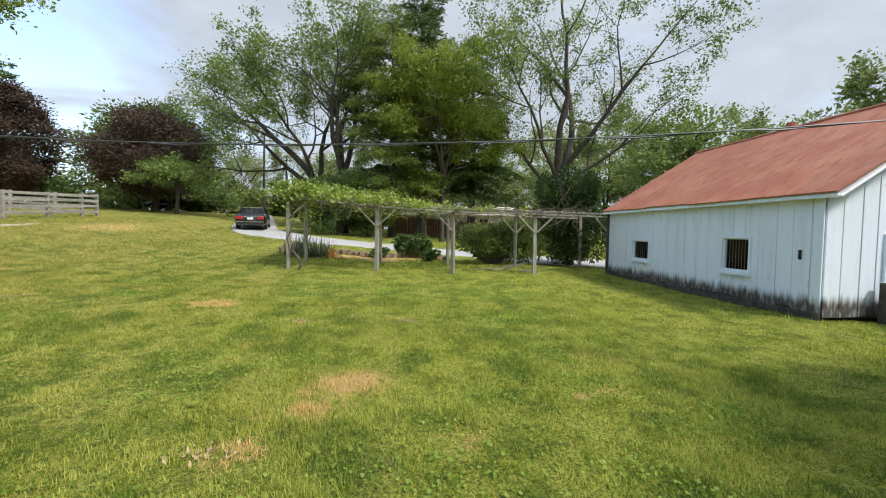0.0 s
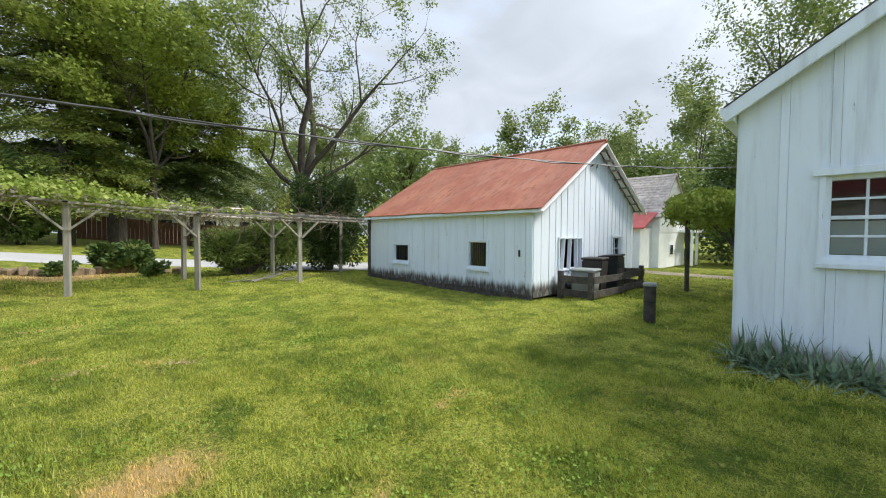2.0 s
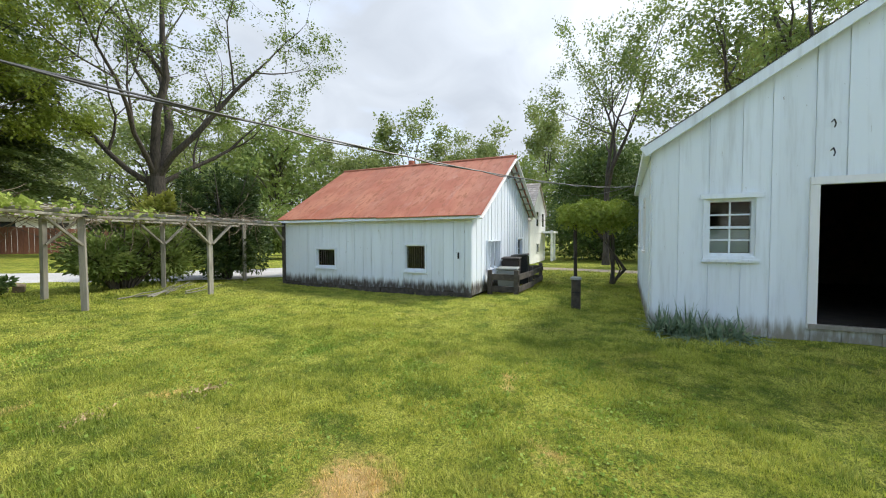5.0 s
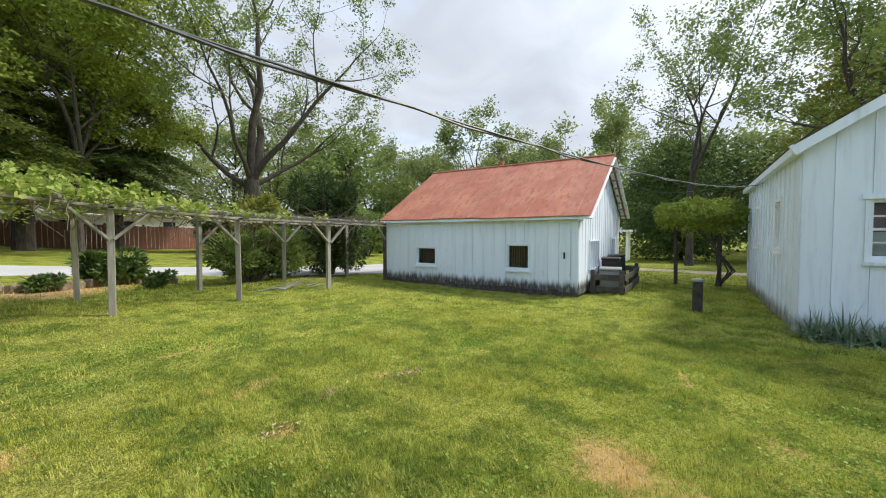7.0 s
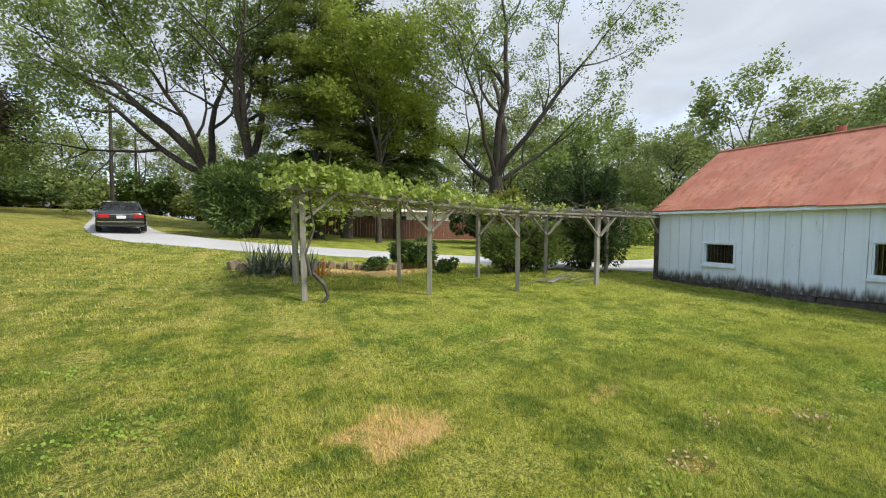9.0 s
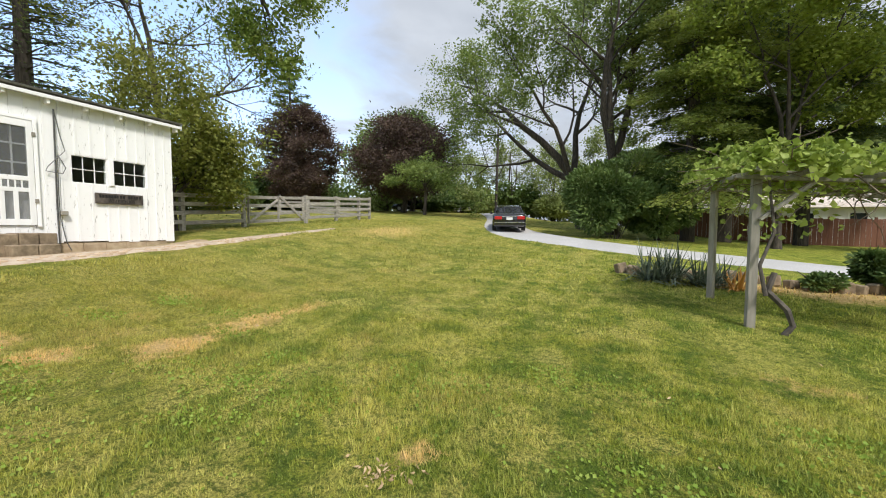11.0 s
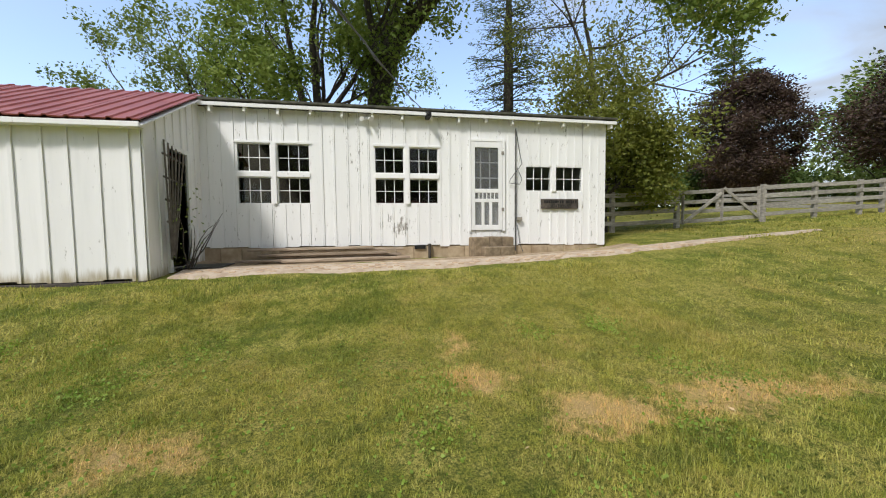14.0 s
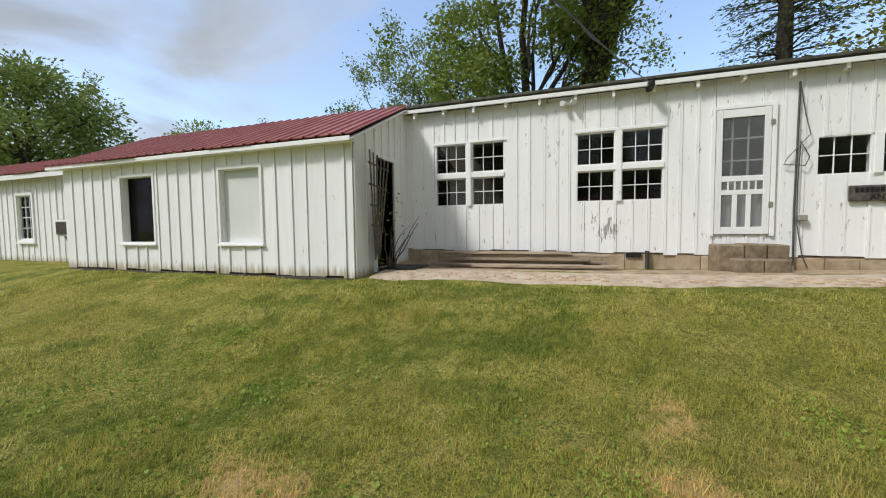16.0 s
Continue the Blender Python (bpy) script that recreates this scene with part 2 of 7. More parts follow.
def rust_red(nt, b):
    base = blend(nt, step(nt, nz(nt, 1.3, 6), 0.35, 0.68), (0.40, 0.122, 0.066), (0.50, 0.20, 0.115))
    rust = blend(nt, step(nt, nz(nt, 5, 8, (0.35, 1.6, 1), 0.7), 0.48, 0.66, 0, 0.85), base, (0.27, 0.085, 0.03))
    pale = blend(nt, step(nt, nz(nt, 2.2, 6, (0.4, 2, 1)), 0.55, 0.8, 0, 0.5), rust, (0.52, 0.33, 0.27))
    link(nt, blend(nt, step(nt, rand(nt), 0, 1, 0, 0.3), pale, (0.28, 0.10, 0.065)), b.inputs["Base Color"])
    b.inputs["Roughness"].default_value, b.inputs["Metallic"].default_value = 0.55, 0.1
    bump(nt, b, nz(nt, 6, 6), 0.3, 0.01)


def clean_red(nt, b):
    link(nt, blend(nt, step(nt, nz(nt, 2.0, 5), 0.35, 0.7), (0.25, 0.056, 0.048), (0.32, 0.09, 0.078)), b.inputs["Base Color"])
    b.inputs["Roughness"].default_value = 0.42
    bump(nt, b, nz(nt, 4, 4), 0.1, 0.01)


M_RUST = mat("rusted red sheet roof", rust_red)
M_RED = mat("red ribbed roof", clean_red)


def gravel(nt, b):
    v = nt.nodes.new("ShaderNodeTexVoronoi")
    co = nt.nodes.new("ShaderNodeTexCoord")
    link(nt, co.outputs["Object"], v.inputs["Vector"])
    v.inputs["Scale"].default_value = 22
    col = blend(nt, step(nt, nz(nt, 0.7, 6), 0.3, 0.7), (0.50, 0.49, 0.47), (0.62, 0.61, 0.60))
    col = blend(nt, step(nt, v.outputs["Distance"], 0.0, 0.6, 0, 0.5), col, (0.30, 0.29, 0.28))
    link(nt, col, b.inputs["Base Color"])
    b.inputs["Roughness"].default_value = 0.95
    bump(nt, b, v.outputs["Distance"], 0.6, 0.02)


M_GRAVEL = mat("pale gravel", gravel)


def glass(nt, b):
    out = nt.nodes["Material Output"]
    tr = nt.nodes.new("ShaderNodeBsdfTransparent")
    tr.inputs[0].default_value = (0.80, 0.84, 0.83, 1)
    gl = nt.nodes.new("ShaderNodeBsdfGlossy")
    gl.inputs["Roughness"].default_value = 0.04
    fr = nt.nodes.new("ShaderNodeFresnel")
    fr.inputs["IOR"].default_value = 1.5
    ms = nt.nodes.new("ShaderNodeMixShader")
    link(nt, step(nt, fr.outputs[0], 0, 1, 0.03, 1), ms.inputs[0])
    link(nt, tr.outputs[0], ms.inputs[1]); link(nt, gl.outputs[0], ms.inputs[2])
    link(nt, ms.outputs[0], out.inputs["Surface"])


M_GLASS = mat("window glass", glass)


def lawn_colour(nt, blade):
    """Lawn: clover green to yellow green in drifts, straw where it is dry."""
    drift = nz(nt, 0.40, 4, None, 0.6, "Object")
    patch = nz(nt, 2.1, 5, None, 0.64, "Object")
    fine = nz(nt, 11.0, 4, None, 0.7, "Object")
    g0, g1, g2, g3, straw = (0.155, 0.235, 0.03), (0.265, 0.325, 0.042), (0.48, 0.485, 0.066), (0.72, 0.64, 0.17), (0.90, 0.61, 0.25)
    # the ground takes the blade colours a fifth darker, as shade beneath them
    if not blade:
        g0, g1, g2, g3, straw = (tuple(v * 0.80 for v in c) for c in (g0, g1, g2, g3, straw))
    col = blend(nt, step(nt, drift, 0.40, 0.58), g1, g2)
    col = blend(nt, step(nt, patch, 0.46, 0.60, 0, 0.9), col, g3)
    col = blend(nt, step(nt, patch, 0.47, 0.36, 0, 0.95), col, g0)
    mown = nz(nt, 1.0, 3, (2.1, 0.14, 1), 0.5, "Object")
    col = blend(nt, step(nt, mown, 0.52, 0.66, 0, 0.45), col, g3)
    col = blend(nt, step(nt, mown, 0.46, 0.34, 0, 0.3), col, g0)
    col = blend(nt, step(nt, fine, 0.52, 0.68, 0, 0.6), col, g3)
    col = blend(nt, step(nt, fine, 0.44, 0.30, 0, 0.7), col, g1)
    col = blend(nt, step(nt, nz(nt, 15, 5, None, 0.75, "Object"), 0.52, 0.37, 0, 0.85), col, (0.075, 0.13, 0.018))
    where, cut = nt.nodes.new("ShaderNodeTexCoord"), nt.nodes.new("ShaderNodeSeparateXYZ")
    link(nt, where.outputs["Object"], cut.inputs[0])
    col = blend(nt, calc(nt, "MULTIPLY", step(nt, cut.outputs["X"], -6, 0, 0, 0.5), step(nt, patch, 0.40, 0.62, 0.2, 1)), col, (0.46, 0.54, 0.055))
    col = blend(nt, calc(nt, "MULTIPLY", step(nt, cut.outputs["X"], -6, -11, 0, 0.42), step(nt, drift, 0.40, 0.60, 0.35, 1)), col, (0.50, 0.39, 0.11))
    at = nt.nodes.new("ShaderNodeAttribute")
    at.attribute_name = "dry"
    wide = step(nt, nz(nt, 0.8, 5, None, 0.7), 0.54, 0.74, 0, 0.45)
    ragged = calc(nt, "ADD", at.outputs["Fac"], calc(nt, "MULTIPLY", nz(nt, 8.0, 7, None, 0.78), 1.9))
    bare = step(nt, ragged, 1.24, 1.78, 0, 0.95)
    dry = calc(nt, "MAXIMUM", bare, calc(nt, "MULTIPLY", wide, step(nt, nz(nt, 13, 6, None, 0.7), 0.36, 0.58, 0.12, 1)))
    return blend(nt, dry, col, straw), at, dry


def ground_build(nt, b):
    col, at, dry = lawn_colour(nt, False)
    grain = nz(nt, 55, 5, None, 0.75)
    # dark grain puts the shade between the blades into the ground colour
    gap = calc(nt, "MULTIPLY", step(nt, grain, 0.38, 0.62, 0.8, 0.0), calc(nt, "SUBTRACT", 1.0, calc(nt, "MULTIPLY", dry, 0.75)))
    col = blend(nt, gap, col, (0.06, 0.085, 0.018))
    soil = step(nt, calc(nt, "ADD", dry, nz(nt, 14, 6)), 1.25, 1.6, 0, 0.6)
    link(nt, blend(nt, soil, col, (0.56, 0.40, 0.20)), b.inputs["Base Color"])
    b.inputs["Roughness"].default_value = 0.95
    b.inputs["Specular IOR Level"].default_value = 0.1
    bump(nt, b, calc(nt, "ADD", grain, nz(nt, 9, 4)), 1.0, 0.04)


def blade_build(nt, b):
    col, at, dry = lawn_colour(nt, True)
    tone = nt.nodes.new("ShaderNodeAttribute")
    tone.attribute_name = "tone"
    pick = tone.outputs["Fac"]
    col = blend(nt, step(nt, pick, 0.35, 0.0, 0, 0.8), col, (0.10, 0.155, 0.025))
    col = blend(nt, step(nt, pick, 0.86, 1.0, 0, 0.4), col, (0.66, 0.60, 0.24))
    col = blend(nt, step(nt, pick, 0.55, 0.75, 0, 0.35), col, (0.40, 0.46, 0.075))
    link(nt, col, b.inputs["Base Color"])
    b.inputs["Roughness"].default_value = 0.55
    b.inputs["Specular IOR Level"].default_value = 0.3
    two_sided(nt, b, col, 0.4)


def two_sided(nt, b, col, amount):
    """Thin leaf: light also comes through it."""
    out = nt.nodes["Material Output"]
    tl = nt.nodes.new("ShaderNodeBsdfTranslucent")
    link(nt, col, tl.inputs["Color"])
    ms = nt.nodes.new("ShaderNodeMixShader")
    ms.inputs[0].default_value = amount
    link(nt, b.outputs[0], ms.inputs[1]); link(nt, tl.outputs[0], ms.inputs[2])
    link(nt, ms.outputs[0], out.inputs["Surface"])


def leaf_mat(name, dark, light, tip, amount=0.4):
    def build(nt, b):
        col = blend(nt, step(nt, nz(nt, 0.55, 3), 0.35, 0.65), dark, light)
        col = blend(nt, step(nt, nz(nt, 4.0, 3), 0.45, 0.75, 0, 0.8), col, tip)
        link(nt, col, b.inputs["Base Color"])
        b.inputs["Roughness"].default_value = 0.6
        b.inputs["Specular IOR Level"].default_value = 0.3
        two_sided(nt, b, col, amount)
    return mat(name, build)


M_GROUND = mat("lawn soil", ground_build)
M_BLADE = mat("grass blades", blade_build)
M_LEAF = leaf_mat("fresh green leaves", (0.12, 0.18, 0.045), (0.22, 0.29, 0.07), (0.36, 0.4, 0.13))
M_BRIGHT = leaf_mat("bright young leaves", (0.13, 0.20, 0.035), (0.235, 0.31, 0.055), (0.38, 0.43, 0.11), 0.4)
M_YELLOW = leaf_mat("yellow green leaves", (0.15, 0.18, 0.03), (0.25, 0.27, 0.05), (0.40, 0.38, 0.09))
M_SPRING = leaf_mat("yellow green spring leaves", (0.17, 0.23, 0.03), (0.29, 0.36, 0.05), (0.42, 0.46, 0.10))
M_PURPLE = leaf_mat("purple maple leaves", (0.055, 0.034, 0.030), (0.095, 0.058, 0.046), (0.15, 0.12, 0.06), 0.2)
M_NEEDLE = leaf_mat("dark needles", (0.075, 0.12, 0.035), (0.13, 0.18, 0.05), (0.22, 0.27, 0.08), 0.15)
M_DARKLEAF = leaf_mat("dark shrub leaves", (0.065, 0.115, 0.03), (0.12, 0.18, 0.045), (0.22, 0.28, 0.08), 0.2)
M_YEW = leaf_mat("dark yew leaves", (0.035, 0.065, 0.02), (0.07, 0.11, 0.03), (0.20, 0.26, 0.07), 0.15)
M_FARLEAF = leaf_mat("distant spring leaves", (0.18, 0.235, 0.07), (0.29, 0.34, 0.105), (0.42, 0.44, 0.18))
M_VINE = leaf_mat("grape leaves", (0.19, 0.27, 0.04), (0.34, 0.42, 0.08), (0.54, 0.58, 0.19), 0.42)
M_IRIS = leaf_mat("blue green sword leaves", (0.12, 0.19, 0.11), (0.23, 0.32, 0.19), (0.44, 0.50, 0.28), 0.2)
M_OLIVE = leaf_mat("olive green leaves", (0.125, 0.175, 0.03), (0.225, 0.27, 0.05), (0.37, 0.39, 0.10))
M_ORANGE = plain("withered orange leaf", (0.55, 0.25, 0.04), (0.62, 0.34, 0.08), 5, 0.7, 0, 0)

# ---- building blocks ----


def mesh_from(name, bm, material):
    me = bpy.data.meshes.new(name)
    bmesh.ops.recalc_face_normals(bm, faces=bm.faces)
    bm.to_mesh(me)
    bm.free()
    me.materials.append(material)
    return me


def part(name, bm, material, parent=None, label=""):
    """Links a bmesh as one mesh object under a thing or a part; with no parent it is a thing of its own."""
    ob = new(name, mesh_from(name, bm, material))
    ob.parent = parent
    if parent is not None and parent.name in BASES:
        ob.matrix_parent_inverse = Matrix.Translation(-parent.location)
    return tagged(ob, label) if label else ob


BASES = set()      # things whose parts are given in the place's own coordinates


def thing(name, label, category, at=(0, 0, 0), group="", kind="", local=False):
    ob = new(name)
    if not local:
        BASES.add(ob.name)
    ob.empty_display_size = 0.2
    ob.location = at
    return tagged(ob, label, category, group, kind)


def box(bm, x0, x1, y0, y1, z0, z1, bevel=0.0, m=None):
    vs = [bm.verts.new((x, y, z)) for x in (x0, x1) for y in (y0, y1) for z in (z0, z1)]
    fs = [bm.faces.new([vs[i] for i in q]) for q in ((0, 1, 3, 2), (4, 6, 7, 5), (0, 4, 5, 1), (2, 3, 7, 6), (0, 2, 6, 4), (1, 5, 7, 3))]
    if bevel:
        es = {e for f in fs for e in f.edges}
        r = bmesh.ops.bevel(bm, geom=list(es), offset=bevel, segments=1, affect="EDGES")
        vs = list({v for f in r["faces"] for v in f.verts} | {v for v in vs if v.is_valid})
    if m is not None:
        bmesh.ops.transform(bm, matrix=m, verts=vs)
    return bm


def beam(bm, a, b, w, h, up=(0, 0, 1), bevel=0.006):
    """A squared timber from a to b."""
    a, b = Vector(a), Vector(b)
    d = b - a
    z = d.normalized()
    x = Vector(up).cross(z)
    if x.length < 1e-3:
        x = Vector((1, 0, 0))
    x.normalize()
    y = z.cross(x)
    m = Matrix((x, y, z)).transposed().to_4x4()
    m.translation = a
    return box(bm, -w / 2, w / 2, -h / 2, h / 2, 0, d.length, bevel, m)


def tube(bm, pts, radii, sides=6, cap=True):
    """A tapered tube along a line of points."""
    rings = []
    for i, p in enumerate(pts):
        p = Vector(p)
        d = (Vector(pts[min(i + 1, len(pts) - 1)]) - Vector(pts[max(i - 1, 0)])).normalized()
        x = d.orthogonal().normalized() if i == 0 else (rings[-1][1] - d * rings[-1][1].dot(d)).normalized()
        y = d.cross(x)
        r = radii[i] if isinstance(radii, (list, tuple)) else radii
        rings.append(([bm.verts.new(p + (x * math.cos(k * 2 * math.pi / sides) + y * math.sin(k * 2 * math.pi / sides)) * r) for k in range(sides)], x))
    for (a, _), (b, _) in zip(rings, rings[1:]):
        for k in range(sides):
            bm.faces.new((a[k], a[(k + 1) % sides], b[(k + 1) % sides], b[k]))
    if cap:
        bm.faces.new(rings[0][0][::-1]); bm.faces.new(rings[-1][0])
    return bm


def timber(name, a, b, w, h, material, parent, label="", up=(0, 0, 1)):
    return part(name, beam(bmesh.new(), a, b, w, h, up), material, parent, label)


class Wall:
    """A boarded wall: u runs along it from (ox, oy), d points out of the building."""

    def __init__(self, ox, oy, ux, uy, dx, dy):
        self.m = Matrix(((ux, dx, 0, ox), (uy, dy, 0, oy), (0, 0, 1, 0), (0, 0, 0, 1)))

    def slab(self, bm, u0, u1, d0, d1, low, high):
        """Upright slab whose foot and head follow low(u) and high(u)."""
        vs = [bm.verts.new(self.m @ Vector((u, d, z))) for u in (u0, u1) for d in (d0, d1) for z in (low(u), high(u))]
        for q in ((0, 1, 3, 2), (4, 6, 7, 5), (0, 4, 5, 1), (2, 3, 7, 6), (0, 2, 6, 4), (1, 5, 7, 3)):
            bm.faces.new([vs[i] for i in q])
        return bm

    def spans(self, u0, u1, low, high, holes):
        """Splits the strip u0..u1 round the openings; gives (u0, u1, low, high)."""
        cuts = sorted({u0, u1, *[c for h in holes for c in h[:2] if u0 < c < u1]})
        for a, b in zip(cuts, cuts[1:]):
            inside = sorted((h for h in holes if h[0] < (a + b) / 2 < h[1]), key=lambda h: h[2])
            at = low
            for h in inside:
                if h[2] > at((a + b) / 2) + 0.02:
                    yield a, b, at, (lambda u, z=h[2]: z)
                at = lambda u, z=h[3]: z
            yield a, b, at, high

    def build(self, parent, name, length, low, high, holes, pitch, board, batten_mat, batten=0.05, thick=0.10, seed=1, ragged=0.012, gap=0.004, deep=0.046, seam=0.0):
        rng = random.Random(seed)
        bm = bmesh.new()
        n = max(1, round(length / 0.5))
        edges = [length * k / n for k in range(n + 1)]
        for a, b in zip(edges, edges[1:]):
            for s in self.spans(a, b, low, high, holes):
                self.slab(bm, s[0], s[1], -thick, -0.001, s[2], s[3])
        bmesh.ops.remove_doubles(bm, verts=bm.verts, dist=0.0005)
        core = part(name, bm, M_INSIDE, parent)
        u = 0.0
        while u < length - 0.02:
            w = pitch * rng.uniform(0.82, 1.18)
            if length - u - w < pitch * 0.4:
                w = length - u
            foot = rng.uniform(-ragged, ragged) * 2
            proud = 0.022 + rng.uniform(0, 0.005)
            e = batten / 2 + seam if seam else 0.0
            for a, b, lo, hi in self.spans(u + (e if u > 0.05 else 0), u + w - max(gap, e if u + w < length - 0.02 else 0), low, high, holes):
                f = (lambda x, lo=lo: lo(x) + foot) if lo is low else lo
                part("board", self.slab(bmesh.new(), a, b, 0, proud, f, hi), board, core)
            if batten and u > 0.05:
                for a, b, lo, hi in self.spans(u - batten / 2, u + batten / 2, low, high, holes):
                    if b - a > 0.015:
                        f = (lambda x, lo=lo: lo(x) + foot) if lo is low else lo
                        part("batten", self.slab(bmesh.new(), a, b, 0.0 if seam else 0.02, deep + rng.uniform(0, 0.004), f, hi), batten_mat, core)
            u += w
        return core

    def box(self, bm, u0, u1, d0, d1, z0, z1, bevel=0.004):
        return box(bm, u0, u1, d0, d1, z0, z1, bevel, self.m)

    def ring(self, bm, u0, u1, z0, z1, w, d0, d1):
        """A closed rectangular frame of width w, inside u0..u1, z0..z1."""
        loops = []
        for d in (d0, d1):
            for o in (0.0, w):
                loops.append([bm.verts.new(self.m @ Vector((u, d, z))) for u, z in ((u0 + o, z0 + o), (u1 - o, z0 + o), (u1 - o, z1 - o), (u0 + o, z1 - o))])
        oa, ia, ob_, ib = loops
        for k in range(4):
            n = (k + 1) % 4
            for p, q in ((oa, ob_), (ob_, ib), (ib, ia), (ia, oa)):
                bm.faces.new((p[k], p[n], q[n], q[k]))
        return bm

    def window(self, parent, u0, u1, z0, z1, cols, rows, trim=0.07, sill=True, glassy=True, sash_mat=None, deep=0.03, bars=0, edge=0.03, bar=0.010):
        """A window in an opening: casing, sash with glazing bars, single panes."""
        sash_mat = sash_mat or M_TRIM
        win = part("window", self.ring(bmesh.new(), u0, u1, z0, z1, edge, -0.09, 0.02), sash_mat, parent)
        if trim:
            part("casing", self.ring(bmesh.new(), u0 - trim, u1 + trim, z0 - trim, z1 + trim, trim - 0.002, 0.024, 0.064), sash_mat, win)
        if sill:
            part("sill", self.box(bmesh.new(), u0 - trim - 0.01, u1 + trim + 0.01, 0.02, 0.095, z0 - trim - 0.05, z0 - trim - 0.002), sash_mat, win)
        a, b, lo, hi = u0 + edge + 0.002, u1 - edge - 0.002, z0 + edge + 0.002, z1 - edge - 0.002
        for i in range(1, cols):
            u = a + (b - a) * i / cols
            part("glazing_bar", self.box(bmesh.new(), u - bar, u + bar, -deep - 0.012, -deep + 0.012, lo, hi), sash_mat, win)
        for j in range(1, rows):
            z = lo + (hi - lo) * j / rows
            part("glazing_bar", self.box(bmesh.new(), a, b, -deep - 0.009, -deep + 0.015, z - bar, z + bar), sash_mat, win)
        for i in range(cols):
            for j in range(rows):
                ua, ub = a + (b - a) * i / cols, a + (b - a) * (i + 1) / cols
                za, zb = lo + (hi - lo) * j / rows, lo + (hi - lo) * (j + 1) / rows
                if glassy:
                    p = part("pane", self.box(bmesh.new(), ua, ub, -deep - 0.003, -deep + 0.003, za, zb, 0), M_GLASS, win)
                    p.visible_shadow = False
        for k in range(bars):
            u = a + (b - a) * (k + 0.5) / bars
            part("bar", tube(bmesh.new(), [self.m @ Vector((u, 0.0, lo)), self.m @ Vector((u, 0.0, hi))], 0.006, 5), M_TRELLIS, win)
        return win


def flat(z):
    return lambda u: z


def roof_sheets(parent, a, b, c, d, n, material, name="roof_sheet", thick=0.02, rib=0.0, ribs=1, overlap=0.02, seed=3):
    """Metal sheets on a slope with the corners a, b (eave) and d, c (ridge), split into n sheets along the eave, each with standing ribs."""
    a, b, c, d = (Vector(v) for v in (a, b, c, d))
    up = (b - a).cross(d - a).normalized()
    if up.z < 0:
        up = -up
    rng = random.Random(seed)
    for k in range(n):
        s0, s1 = k / n, (k + 1) / n
        p = [a.lerp(b, s0), a.lerp(b, s1), d.lerp(c, s1), d.lerp(c, s0)]
        slip = (p[0] - p[3]).normalized() * rng.uniform(-0.025, 0.03)
        lift = up * (0.003 * (k % 2) + rng.uniform(0, 0.003))
        p = [p[0] + slip + lift, p[1] + slip + lift, p[2] + lift, p[3] + lift]
        bm = bmesh.new()
        prof = [(0.0, 0.0)]
        for r in range(ribs):
            m, w = (r + 0.5) / ribs, 0.02 / (p[1] - p[0]).length
            prof += [(m - 2 * w, 0.0), (m - w, rib), (m + w, rib), (m + 2 * w, 0.0)]
        prof.append((1.0, 0.0))
        rows = []
        for lo, hi in ((p[0], p[1]), (p[3], p[2])):
            rows.append([bm.verts.new(lo.lerp(hi, s) + up * h) for s, h in prof])
            rows.append([bm.verts.new(lo.lerp(hi, s) + up * (h - thick)) for s, h in prof])
        t0, u0, t1, u1 = rows
        for i in range(len(prof) - 1):
            bm.faces.new((t0[i], t0[i + 1], t1[i + 1], t1[i]))
            bm.faces.new((u0[i], u1[i], u1[i + 1], u0[i + 1]))
            bm.faces.new((t0[i], u0[i], u0[i + 1], t0[i + 1]))
            bm.faces.new((t1[i], t1[i + 1], u1[i + 1], u1[i]))
        bm.faces.new((t0[0], t1[0], u1[0], u0[0])); bm.faces.new((t0[-1], u0[-1], u1[-1], t1[-1]))
        part(name, bm, material, parent)


# ---- ground ----
DRY = [(-0.72, 3.40, 0.36, 0.28, 1.0), (-1.05, 2.85, 0.30, 0.22, 0.75), (-1.38, 2.28, 0.20, 0.12, 1.0), (0.09, 2.42, 0.18, 0.22, 0.6), (1.27, 2.93, 0.12, 0.12, 0.8),
    (-1.72, 5.60, 0.16, 0.12, 1.0), (-0.55, 5.90, 0.25, 0.12, 0.75), (-1.40, 6.72, 0.30, 0.15, 0.7), (-1.2, 8.45, 0.45, 0.25, 0.55), (-3.26, 6.75, 0.38, 0.28, 0.9),
    (-3.68, 6.70, 0.34, 0.22, 0.8), (-1.4, 15.3, 1.9, 0.9, 1.0), (-10.42, 7.15, 0.40, 0.30, 0.9), (-9.70, 8.00, 0.36, 0.52, 1.0), (-9.72, 9.3, 0.28, 0.95, 0.95),
    (-11.35, 7.15, 0.42, 0.28, 0.65), (-9.88, 4.85, 0.36, 0.42, 0.75), (-3.80, 9.6, 0.50, 0.28, 0.6), (-13.6, 19.6, 1.2, 3.2, 0.6), (-6.52, 7.2, 0.18, 0.20, 0.85)]


